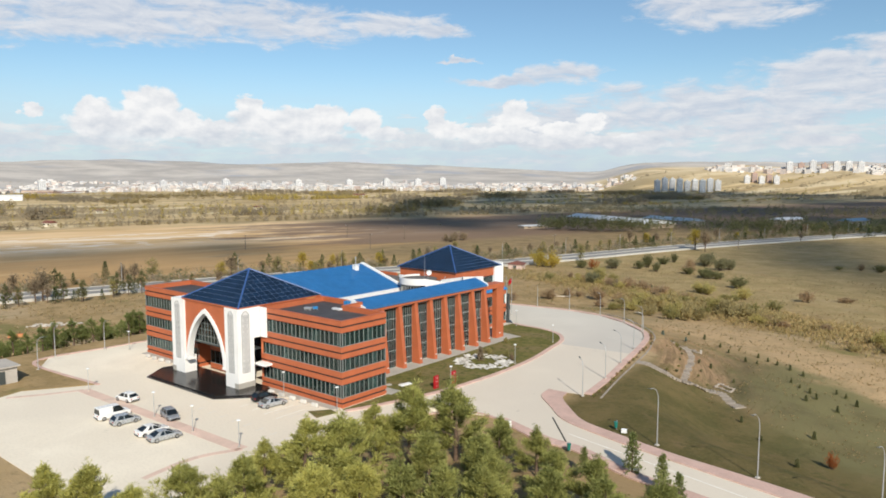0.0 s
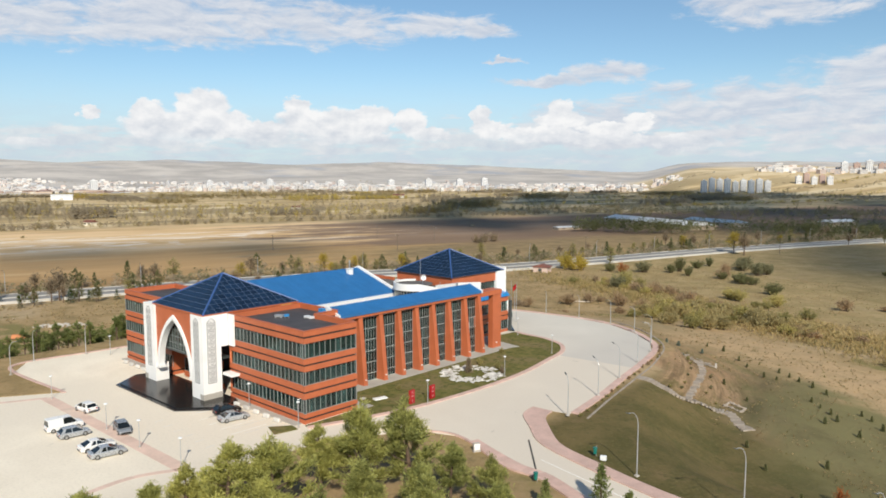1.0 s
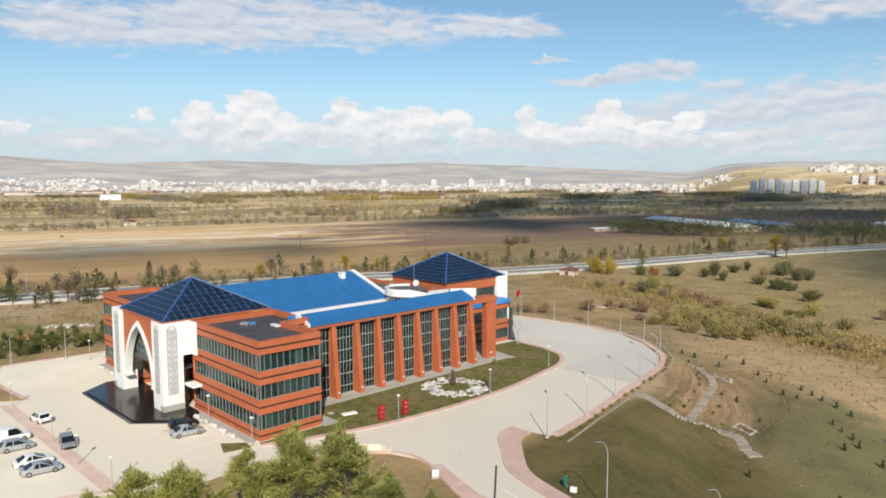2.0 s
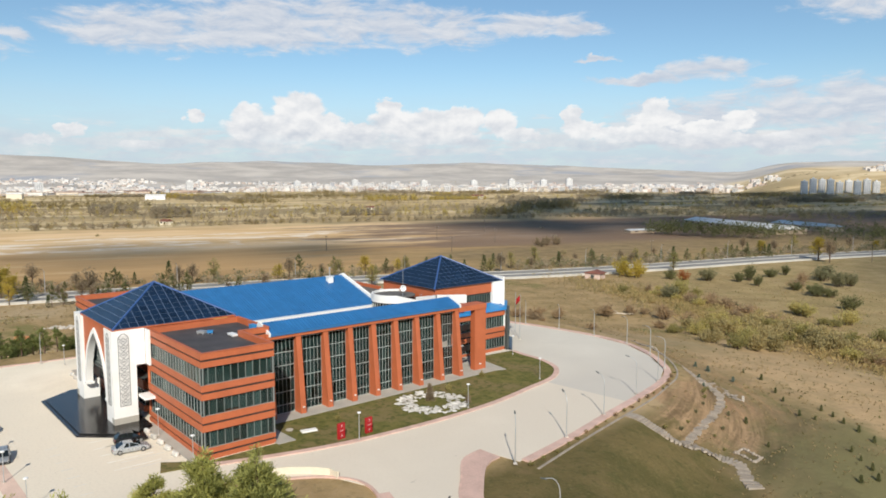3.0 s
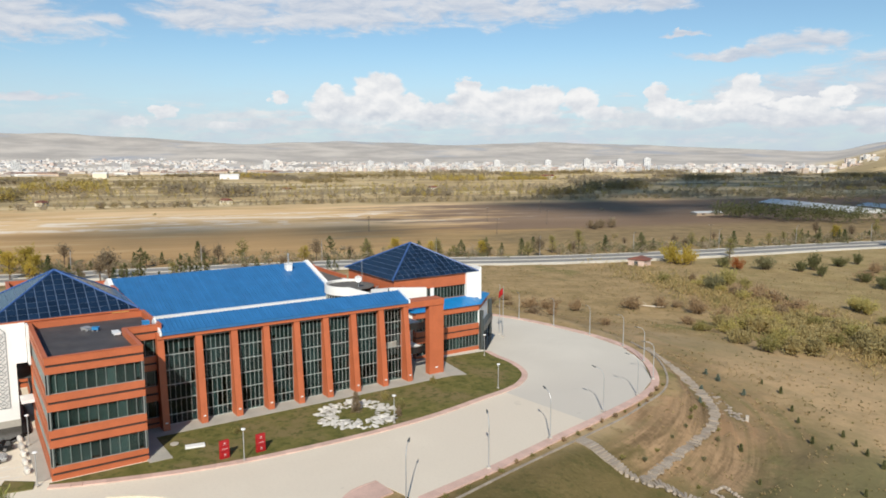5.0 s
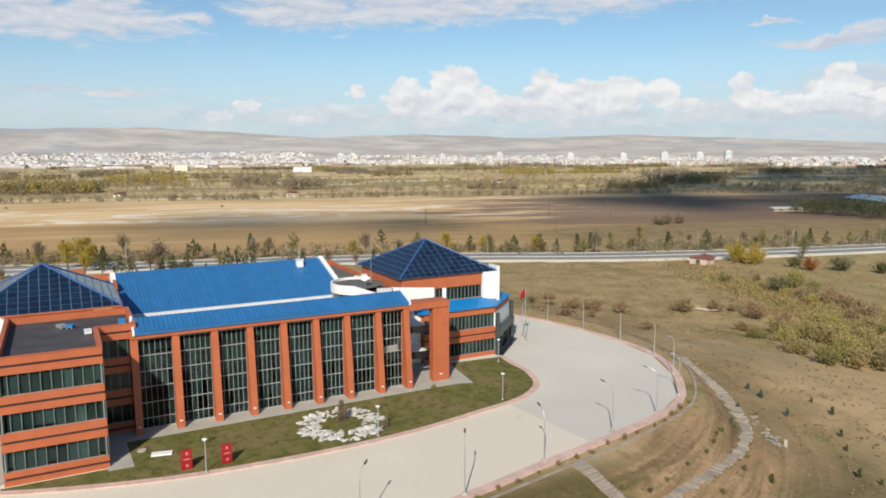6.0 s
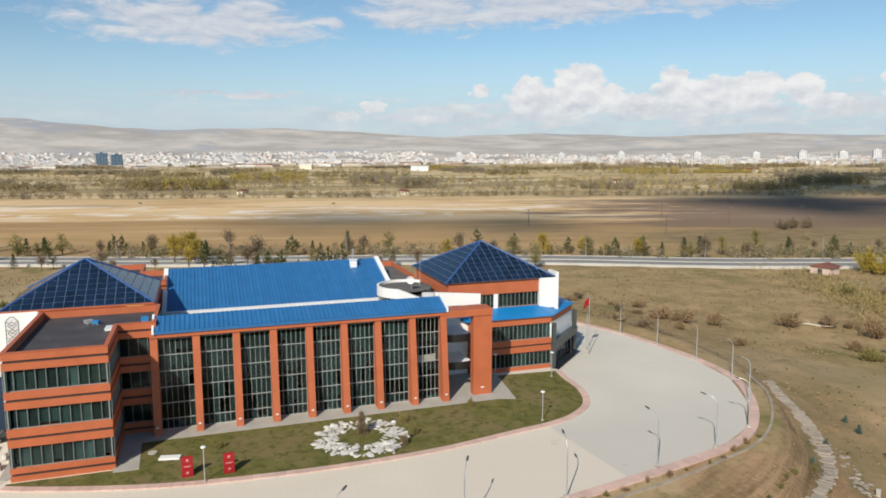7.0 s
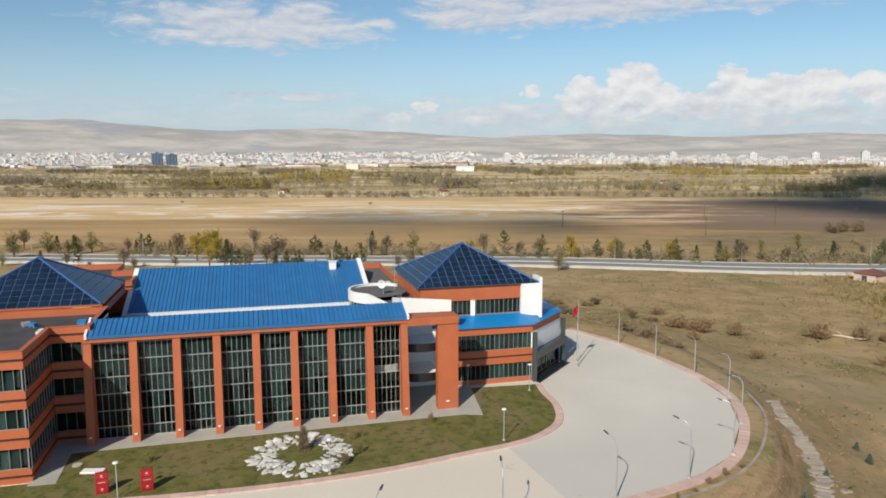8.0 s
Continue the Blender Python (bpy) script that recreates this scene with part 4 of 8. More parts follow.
def ornament_panel(parent, origin, right, width, z0, z1):
    """A tall carved lattice: a frame with a chain of pointed lozenges and a hexagonal head, proud of the wall."""
    o, r = Vector(origin), Vector(right).normalized()
    out = Vector((r.y, -r.x, 0))
    bm = bmesh.new()

    def bar(u0, v0, u1, v1, t=0.085):
        p, q = o + r * u0 + Vector((0, 0, v0)), o + r * u1 + Vector((0, 0, v1))
        d = (q - p).normalized()
        side = d.cross(out).normalized() * t / 2
        hexa([p - side, q - side, q + side, p + side, p - side + out * 0.06, q - side + out * 0.06, q + side + out * 0.06, p + side + out * 0.06], bm)

    w = width / 2
    bar(-w, z0, -w, z1), bar(w, z0, w, z1), bar(-w, z0, w, z0), bar(-w, z1, -w * 0.3, z1 + 0.5), bar(w, z1, w * 0.3, z1 + 0.5), bar(-w * 0.3, z1 + 0.5, w * 0.3, z1 + 0.5)
    n = int((z1 - z0) / 0.85)
    hgt = (z1 - z0) / n
    for i in range(n):
        a, m2, b = z0 + i * hgt, z0 + (i + 0.5) * hgt, z0 + (i + 1) * hgt
        bar(0, a, w * 0.72, m2), bar(w * 0.72, m2, 0, b), bar(0, a, -w * 0.72, m2), bar(-w * 0.72, m2, 0, b)
        bar(-w * 0.3, m2, w * 0.3, m2, 0.16), bar(-w, b, -w * 0.5, b - 0.2), bar(w, b, w * 0.5, b - 0.2)
    part("ornament", bm, ORNAMENT, parent, "grey carved lattice panel")


for tx0, tx1, side in ((-106.9, -103.4, -1), (-92.2, -89.0, 1)):
    body = bmesh.new()
    box(tx0, tx1, 61.4, 62.5, 3.0, 12.25, body)
    box(tx0, tx1, 61.4, 63.5, 0.3, 3.0, body)
    wall_x = (tx1 - 0.9, tx1) if side > 0 else (tx0, tx0 + 0.9)
    box(wall_x[0], wall_x[1], 62.5, 65.4, 7.6, 12.25, body)
    box(wall_x[0], wall_x[1], 62.5, 64.3, 3.0, 7.6, body)
    box(wall_x[0], wall_x[1], 63.5, 64.3, 0.3, 3.0, body)
    tower = part("tower", body, WHITE, office, "white plastered corner tower")
    part("plinth", box(wall_x[0] - 0.03, wall_x[1] + 0.03, 61.37, 64.33, 0.3, 1.1), GRAVEL_GREY, tower)
    cx = (tx0 + tx1) / 2
    part("panel_ground", box(cx - 0.6, cx + 0.6, 61.38, 61.41, 2.6, 11.6), PANEL_GREY, tower)
    ornament_panel(tower, (cx, 61.4, 0), (1, 0, 0), 1.25, 2.6, 11.3)
    if side > 0:
        part("panel_ground", box(tx1 - 0.01, tx1 + 0.02, 62.2, 63.4, 2.6, 11.6), PANEL_GREY, tower)
        ornament_panel(tower, (tx1, 62.8, 0), (0, 1, 0), 1.25, 2.6, 11.3)
part("white_return", box(-89.0, -87.6, 65.45, 65.68, 7.6, 12.15), WHITE, office, "white plaster return wall beside the tower")
part("canopy", box(-89.0, -86.6, 64.4, 65.7, 3.5, 3.85), WHITE, office, "white slab canopy over a side entrance")

# pointed arch in the terracotta screen wall
AX, AZ0, AH, AW, HALF = -97.8, 2.9, 8.0, 4.95, 5.62


def arch_line(w0, h, n=18):
    r = (h * h + w0 * w0) / (2 * w0)
    return [(math.sqrt(max(r * r - (h * i / n) ** 2, 0)) - (r - w0), h * i / n) for i in range(n + 1)]


screen = bmesh.new()
outer_curve = arch_line(AW + 0.30, AH + 0.45)
for s in (-1, 1):
    for (w0, z0), (w1, z1) in zip(outer_curve, outer_curve[1:]):
        xs = [AX + s * w0, AX + s * HALF, AX + s * HALF, AX + s * w1]
        lo = [(xs[0], AZ0 + z0), (xs[1], AZ0 + z0), (xs[2], AZ0 + z1), (xs[3], AZ0 + z1)]
        pts = [(x, 61.75, z) for x, z in lo] + [(x, 62.25, z) for x, z in lo]
        hexa(pts, screen)
ztop = AZ0 + AH + 0.45
box(AX - HALF, AX + HALF, 61.75, 62.25, ztop, 12.25, screen)
part("arch_screen", screen, ORANGE, office, "terracotta screen wall round the pointed arch")
trim = bmesh.new()
c_in, c_out = arch_line(AW - 0.28, AH - 0.25), arch_line(AW + 0.30, AH + 0.45)
for s in (-1, 1):
    for (a, b), (c, d) in zip(zip(c_in, c_out), zip(c_in[1:], c_out[1:])):
        f = [(AX + s * a[0], AZ0 + a[1]), (AX + s * b[0], AZ0 + b[1]), (AX + s * d[0], AZ0 + d[1]), (AX + s * c[0], AZ0 + c[1])]
        hexa([(x, 61.55, z) for x, z in f] + [(x, 62.45, z) for x, z in f], trim)
    box(AX + s * (AW - 0.4), AX + s * (HALF + 0.03), 61.5, 62.6, AZ0 - 0.35, AZ0, trim)
part("arch_trim", trim, WHITE, office, "white plaster band round the pointed arch")

# porch interior: glazed back wall with terracotta beams, inner piers, floor
for z0, z1 in ((0.3, 1.1), (3.3, 4.5)):
    part("porch_beam", box(-103.4, -92.2, 66.0, 66.5, z0, z1), ORANGE, office)
window_strip(office, (-103.4, 66.1), (-92.2, 66.1), 1.1, 3.3, 0.1, 1.2)
window_strip(office, (-103.3, 62.9), (-92.3, 62.9), 5.6, 11.6, 0.1, 0.85, (6.6, 7.6, 8.6, 9.6, 10.6))
window_strip(office, (-103.4, 66.1), (-92.2, 66.1), 4.5, 5.9, 0.1, 1.2)
part("porch_soffit", box(-105.0, -90.0, 62.6, 66.5, 5.45, 5.6), DARK_FRAME, office)
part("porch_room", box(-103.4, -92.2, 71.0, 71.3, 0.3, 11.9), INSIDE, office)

plinth = solid("porch_platform", prism([(-106.6, 56.6), (-88.6, 56.8), (-84.8, 61.0), (-84.3, 63.2), (-86.5, 65.2), (-108.6, 65.0), (-110.0, 61.2)], -0.2, 0.15), GRANITE, "low black polished granite porch platform", "platform", kind="structure")
part("upper_step", prism([(-106.2, 57.1), (-88.9, 57.3), (-85.4, 61.2), (-85.0, 63.0), (-86.9, 65.2), (-108.2, 65.0), (-109.4, 61.3)], 0.15, 0.30), GRANITE, plinth)


def clip(poly, nx, ny, d):
    """Keeps the part of a flat outline where nx*x + ny*y <= d."""
    out = []
    for (ax, ay), (bx, by) in zip(poly, poly[1:] + poly[:1]):
        fa, fb = nx * ax + ny * ay - d, nx * bx + ny * by - d
        if fa <= 0:
            out.append((ax, ay))
        if (fa < 0 < fb) or (fb < 0 < fa):
            t = fa / (fa - fb)
            out.append((ax + (bx - ax) * t, ay + (by - ay) * t))
    return out


def pyramid_roof(parent, x0, x1, y0, y1, zb, apex, cols, rows, label):
    """A glazed pyramid: navy panels in a lighter grid, bright ridge caps along the hips."""
    c = [Vector((x0, y0, zb)), Vector((x1, y0, zb)), Vector((x1, y1, zb)), Vector((x0, y1, zb))]
    a = Vector(apex)
    bm = bmesh.new()
    v = [bm.verts.new(p) for p in c] + [bm.verts.new(a)]
    for i in range(4):
        bm.faces.new((v[i], v[(i + 1) % 4], v[4]))
    bm.faces.new((v[3], v[2], v[1], v[0]))
    roof = part("pyramid_roof", bm, NAVY_FRAME, parent, label)
    for i in range(4):
        p, q = c[i], c[(i + 1) % 4]
        r = (q - p).normalized()
        base = (q - p).length
        up = a - p
        s_apex = up.dot(r)
        perp = up - r * s_apex
        hgt = perp.length
        up = perp.normalized()
        nrm = r.cross(up)
        rest = bmesh.new()
        for ci in range(cols):
            for ri in range(rows):
                s0, s1, t0, t1 = base * ci / cols, base * (ci + 1) / cols, hgt * ri / rows, hgt * (ri + 1) / rows
                cell = [(s0 + 0.045, t0 + 0.045), (s1 - 0.045, t0 + 0.045), (s1 - 0.045, t1 - 0.045), (s0 + 0.045, t1 - 0.045)]
                l1, l2 = math.hypot(hgt, s_apex), math.hypot(hgt, base - s_apex)
                cell = clip(cell, -hgt / l1, s_apex / l1, -0.10)
                if len(cell) > 2:
                    cell = clip(cell, hgt / l2, (base - s_apex) / l2, hgt * base / l2 - 0.10)
                if len(cell) < 3:
                    continue
                area = abs(sum(u[0] * w[1] - w[0] * u[1] for u, w in zip(cell, cell[1:] + cell[:1]))) / 2
                if area < 0.03:
                    continue
                one = bmesh.new() if i in (0, 1) else rest
                lo = [one.verts.new(p + r * s + up * t + nrm * 0.004) for s, t in cell]
                hi = [one.verts.new(p + r * s + up * t + nrm * 0.05) for s, t in cell]
                one.faces.new(hi)
                for k2 in range(len(lo)):
                    one.faces.new((lo[k2], lo[(k2 + 1) % len(lo)], hi[(k2 + 1) % len(lo)], hi[k2]))
                if i in (0, 1):
                    part("glazing_panel", one, NAVY, roof)
        if i not in (0, 1):
            tagged(part("panel_field", rest, NAVY, roof), kind="stuff")
        else:
            rest.free()
        part("ridge_cap", tube([p + nrm * 0.02, a + Vector((0, 0, 0.03))], 0.14, 6), RIDGE, roof, "bright blue ridge cap")
    return roof


pyramid_roof(office, X0 - 0.1, X1 + 0.2, Y0 - 0.2, Y1, 12.46, (-97.0, 69.5, 16.85), 15, 9, "navy glazed pyramid roof over the porch")

# ---- main hall with the glazed east front ----
FINS = (77.9, 82.15, 86.3, 90.25, 94.2, 98.15, 102.1, 106.25, 110.1)
for fy in FINS:
    w = 0.38
    fin = hexa([(-80.4, fy - w, 0.1), (-78.35, fy - w, 0.1), (-78.35, fy + w, 0.1), (-80.4, fy + w, 0.1),
                (-80.4, fy - w, 10.5), (-79.5, fy - w, 10.5), (-79.5, fy + w, 10.5), (-80.4, fy + w, 10.5)])
    fin_ob = part("fin", fin, ORANGE, office, "tapering terracotta fin")
    part("fin_lamp", box(-78.42, -78.28, fy - 0.14, fy + 0.14, 0.95, 1.07), WHITE_METAL, fin_ob)
part("eaves_beam", box(-80.4, -79.35, 77.5, 110.5, 10.45, 11.2), ORANGE, office, "terracotta eaves beam")
ROWS_Z = (0.15, 1.28, 3.05, 4.83, 6.6, 8.38, 10.15, 10.45)
for b, (f0, f1) in enumerate(zip(FINS, FINS[1:])):
    a, c = f0 + 0.38, f1 - 0.38
    sill = box(-80.2, -80.06, a, c, ROWS_Z[0] - 0.032, ROWS_Z[0] + 0.032)
    bay = part("curtain_wall", sill, FRAME, office, "curtain-wall bay with thin metal mullions")
    for i in range(7):
        slab_piece("mullion", THIN_MULLION, bay, (-80.145, a + (c - a) * i / 6, 5.3), (0.05, 0.03, 10.3))
    for z in ROWS_Z[1:-1]:
        slab_piece("transom", TRANSOM, bay, (-80.14, (a + c) / 2, z), (0.09, c - a, 0.05))
    for i in range(6):
        for j, (z0, z1) in enumerate(zip(ROWS_Z, ROWS_Z[1:])):
            if b == 7 and j == 3:
                continue
            bay_pane = slab_piece("pane", PANE, bay, (-80.15, a + (c - a) * (i + 0.5) / 6, (z0 + z1) / 2), (0.025, (c - a) / 6 - 0.05, z1 - z0 - 0.08))
            bay_pane.visible_shadow = False
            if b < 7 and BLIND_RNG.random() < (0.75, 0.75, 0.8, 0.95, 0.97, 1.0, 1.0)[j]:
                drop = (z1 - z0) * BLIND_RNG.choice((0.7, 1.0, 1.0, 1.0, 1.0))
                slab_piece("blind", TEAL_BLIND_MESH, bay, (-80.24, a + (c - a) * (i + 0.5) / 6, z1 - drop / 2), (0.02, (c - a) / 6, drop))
# near-black slabs, columns and walls stand for an unlit hall
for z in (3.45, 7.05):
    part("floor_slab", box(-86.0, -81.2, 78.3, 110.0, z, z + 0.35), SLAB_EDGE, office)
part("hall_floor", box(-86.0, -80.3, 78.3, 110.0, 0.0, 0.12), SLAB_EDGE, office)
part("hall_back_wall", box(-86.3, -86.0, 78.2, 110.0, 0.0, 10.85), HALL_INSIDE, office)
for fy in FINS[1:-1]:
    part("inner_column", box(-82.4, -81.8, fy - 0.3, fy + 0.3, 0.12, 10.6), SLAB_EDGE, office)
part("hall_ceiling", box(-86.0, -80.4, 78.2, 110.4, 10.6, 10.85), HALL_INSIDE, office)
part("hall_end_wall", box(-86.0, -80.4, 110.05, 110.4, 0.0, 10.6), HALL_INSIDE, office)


def sheet_roof(parent, x_lo, z_lo, x_hi, z_hi, y0, y1, pitch, mat, label):
    """A roof slope of single metal sheets with standing seams, one mesh shared by all."""
    n = round((y1 - y0) / pitch)
    w = (y1 - y0) / n
    s = 1 if x_hi < x_lo else -1
    bm = bmesh.new()
    # sheet runs up the slope from its lower edge; a raised seam along one side
    d = Vector((x_hi - x_lo, 0, z_hi - z_lo))
    nrm = Vector((-d.z, 0, d.x)).normalized()
    nrm = nrm if nrm.z > 0 else -nrm
    for u0, u1, t in ((0, w, 0.05), (0, 0.06, 0.13)):
        p = [Vector((0, u0, 0)), Vector((0, u1, 0)), d + Vector((0, u1, 0)), d + Vector((0, u0, 0))]
        if s < 0:
            p = p[::-1]
        hexa([*p, *[q + nrm * t for q in p]][:8], bm)
    bmesh.ops.recalc_face_normals(bm, faces=list(bm.faces))
    me = mesh_of(bm, "roof_sheet", mat)
    under = bmesh.new()
    hexa([(x_lo, y0, z_lo - 0.3), (x_lo, y1, z_lo - 0.3), (x_hi, y1, z_hi - 0.3), (x_hi, y0, z_hi - 0.3), (x_lo, y0, z_lo), (x_lo, y1, z_lo), (x_hi, y1, z_hi), (x_hi, y0, z_hi)], under)
    bmesh.ops.recalc_face_normals(under, faces=list(under.faces))
    deck = part("roof_slope", under, mat, parent, label)
    for i in range(n):
        ob = new("roof_sheet", me)
        ob.parent = deck
        ob.location = (x_lo, y0 + i * w, z_lo)
    return deck


sheet_roof(office, -100.0, 8.76, -112.0, 12.7, 78.3, 109.3, 0.5, BLUE, "large blue standing-seam roof slope")
sheet_roof(office, -120.0, 9.6, -112.0, 12.72, 78.3, 109.3, 1.0, BLUE, "blue standing-seam roof slope")
sheet_roof(office, -79.2, 11.18, -82.0, 12.24, 78.0, 110.4, 0.5, BLUE, "narrow blue standing-seam roof over the facade")
part("lean_to_back", hexa([(-84.6, 78.0, 10.9), (-82.0, 78.0, 10.9), (-82.0, 110.4, 10.9), (-84.6, 110.4, 10.9), (-82.3, 78.0, 12.14), (-82.0, 78.0, 12.24), (-82.0, 110.4, 12.24), (-82.3, 110.4, 12.14)]), BLUE, office)
part("gutter_deck", box(-99.6, -84.0, 78.3, 109.6, 7.3, 7.6), ROOFING, office, "low dark deck between the roofs")
part("gutter_upstand", box(-100.15, -99.35, 78.3, 109.3, 8.2, 8.84), WHITE_METAL, office, "broad white box gutter at the roof's foot")
part("hall_west_wall", box(-119.6, -119.2, 78.2, 113.8, 0.0, 9.5), ORANGE, office)
for y, s in ((109.3, 1), (77.7, -1)):
    z_up = 0.38 if s > 0 else 0.15
    part("gable_wall", hexa([(-112.0, y, 8.0), (-99.3, y, 8.0), (-99.3, y + 0.6, 8.0), (-112.0, y + 0.6, 8.0), (-112.0, y, 12.7 + z_up), (-99.3, y, 8.55 + z_up), (-99.3, y + 0.6, 8.55 + z_up), (-112.0, y + 0.6, 12.7 + z_up)]), WHITE, office, "white sloping gable wall")
    part("gable_wall", hexa([(-120.0, y, 8.0), (-112.0, y, 8.0), (-112.0, y + 0.6, 8.0), (-120.0, y + 0.6, 8.0), (-120.0, y, 9.6 + z_up), (-112.0, y, 12.7 + z_up), (-112.0, y + 0.6, 12.7 + z_up), (-120.0, y + 0.6, 9.6 + z_up)]), WHITE, office)
for y in (77.78, 110.4):
    part("roof_verge", hexa([(-84.4, y, 10.9), (-79.1, y, 10.9), (-79.1, y + 0.22, 10.9), (-84.4, y + 0.22, 10.9), (-82.05, y, 12.5), (-79.1, y, 11.38), (-79.1, y + 0.22, 11.38), (-82.05, y + 0.22, 12.5)]), WHITE_METAL, office, "white verge trim")
part("white_link_wall", box(-89.2, -82.0, 77.9, 78.2, 8.6, 12.0), WHITE, office, "white wall joining the wing to the hall")

# link with the flat roof and the rotunda
part("link_roof", box(-119.2, -84.8, 109.95, 114.3, 9.9, 10.2), LINK_FELT, office, "flat dark link roof between hall and rear block")
part("link_wall", box(-119.5, -119.2, 109.95, 114.3, 9.5, 11.0), ORANGE, office)
part("link_upstand", box(-119.2, -106, 113.9, 114.3, 10.2, 10.8), ORANGE, office)


def arc_wall(cx, cy, r, a0, a1, z0, z1, t, n=40):
    """A curved wall in one skin."""
    bm = bmesh.new()
    rows = []
    for i in range(n + 1):
        p = a0 + (a1 - a0) * i / n
        rows.append([bm.verts.new((cx + q * math.cos(p), cy + q * math.sin(p), z)) for q, z in ((r, z0), (r, z1), (r - t, z1), (r - t, z0))])
    for r0, r1 in zip(rows, rows[1:]):
        for j in range(4):
            bm.faces.new((r0[j], r1[j], r1[(j + 1) % 4], r0[(j + 1) % 4]))
    bm.faces.new(rows[0])
    bm.faces.new(rows[-1][::-1])
    bmesh.ops.recalc_face_normals(bm, faces=list(bm.faces))
    return bm


RX, RY, RR = -96.0, 110.0, 4.0
part("rotunda_ring", arc_wall(RX, RY, RR, math.pi * 0.72, math.pi * 1.84, 10.0, 11.3, 0.3), WHITE, office, "white curved rotunda parapet")
part("rotunda_glass", arc_wall(RX, RY, RR - 0.25, math.pi * 0.75, math.pi * 2.1, 7.6, 10.0, 0.04, 40), GLASS, office, "curved band of tinted glass")
bm = bmesh.new()
for i in range(27):
    a = math.pi * 0.75 + math.pi * 1.35 * i / 26
    bmesh.ops.create_cube(bm, size=1.0, matrix=Matrix.Translation((RX + (RR - 0.2) * math.cos(a), RY + (RR - 0.2) * math.sin(a), 8.8)) @ Matrix.Rotation(a, 4, "Z") @ Matrix.Diagonal((0.1, 0.07, 2.4, 1)))
part("rotunda_mullions", bm, FRAME, office)
part("rotunda_roof", prism([(RX + (RR - 0.3) * math.cos(i * math.pi / 20), RY + (RR - 0.3) * math.sin(i * math.pi / 20)) for i in range(40)], 10.85, 10.95), LINK_FELT, office)
part("rotunda_core", prism([(RX + (RR - 1.6) * math.cos(i * math.pi / 12), RY + (RR - 1.6) * math.sin(i * math.pi / 12)) for i in range(24)], 7.6, 10.2), INSIDE, office)
part("rotunda_wing_wall", hexa([(-92.55, 107.9, 8.6), (-87.2, 110.55, 8.6), (-87.35, 110.85, 8.6), (-92.7, 108.2, 8.6), (-92.55, 107.9, 11.3), (-87.2, 110.55, 10.55), (-87.35, 110.85, 10.55), (-92.7, 108.2, 11.3)]), WHITE, office, "white raking wall running down from the rotunda")
part("rear_parapet", hexa([(-91.0, 110.9, 10.2), (-85.4, 110.9, 10.2), (-85.4, 111.2, 10.2), (-91.0, 111.2, 10.2), (-91.0, 110.9, 11.0), (-85.4, 110.9, 12.05), (-85.4, 111.2, 12.05), (-91.0, 111.2, 11.0)]), WHITE, office, "white raked parapet")
part("rear_parapet", hexa([(-85.7, 110.9, 10.2), (-85.35, 110.9, 10.2), (-84.9, 117.0, 10.2), (-85.25, 117.0, 10.2), (-85.7, 110.9, 12.05), (-85.35, 110.9, 12.05), (-84.9, 117.0, 11.55), (-85.25, 117.0, 11.55)]), WHITE, office, "white raked parapet")

# portal at the hall's end, with open balconies
part("portal_beam", box(-81.6, -79.3, 110.45, 116.35, 10.1, 10.95), ORANGE, office, "terracotta portal beam")
pier = part("portal_pier", box(-80.5, -79.45, 113.95, 116.35, 0.1, 10.1), ORANGE, office, "broad terracotta portal pier")
part("fin_lamp", box(-79.47, -79.33, 114.9, 115.3, 1.0, 1.12), WHITE_METAL, pier)
for z in (3.25, 6.75):
    bm = arc_wall(-85.2, 112.8, 4.3, -0.55, 0.55, z - 0.2, z + 0.75, 0.15, 14)
    balcony = part("balcony", bm, BLACK, office, "dark curved balcony front")
    part("balcony_slab", box(-88.0, -82.6, 110.45, 115.2, z - 0.25, z), WHITE, balcony)
part("balcony_back", box(-88.3, -88.0, 110.4, 116.4, 0.1, 10.2), WHITE, office)
part("inner_balcony", arc_wall(-86.5, 108.1, 5.4, -0.3, 0.3, 4.4, 5.3, 0.15, 10), GRAVEL_GREY, office, "grey curved balcony behind the last bay")

# rear block: annex with the light-blue skirt roof, upper box and pyramid
ANNEX = [(-108.0, 116.4), (-87.0, 116.4), (-87.0, 128.3), (-93.3, 134.8), (-101.7, 134.8), (-108.0, 128.3)]
for z0, z1, g in ((0.0, 0.55, False), (2.5, 4.3, True), (6.4, 7.4, False)):
    bm = bmesh.new()
    if g:
        prism(ANNEX, z0, 3.28, bm), prism(ANNEX, 3.52, z1, bm)
    else:
        prism(ANNEX, z0, z1, bm)
    band = part("wall_band", bm, ORANGE, office, "terracotta wall band")
    if g:
        part("groove", ring(inset(ANNEX, 0.14), 0.1, 3.28, 3.52), GROOVE, band)
part("annex_core", prism(inset(ANNEX, 3.0), 0.5, 6.4), INSIDE, office)
for z0, z1 in ((0.55, 2.5), (4.3, 6.4)):
    window_strip(office, ANNEX[1], ANNEX[2], z0, z1, 0.22, 0.62, blinds=True)
    window_strip(office, ANNEX[3], ANNEX[4], z0, z1, 0.22, 0.62, blinds=True)
    for i in (4, 5, 0):
        p, q = inset(ANNEX, 0.05), inset(ANNEX, 0.3)
        j = (i + 1) % 6
        part("plain_wall", hexa([(*p[i], z0), (*p[j], z0), (*q[j], z0), (*q[i], z0), (*p[i], z1), (*p[j], z1), (*q[j], z1), (*q[i], z1)]), ORANGE, office)
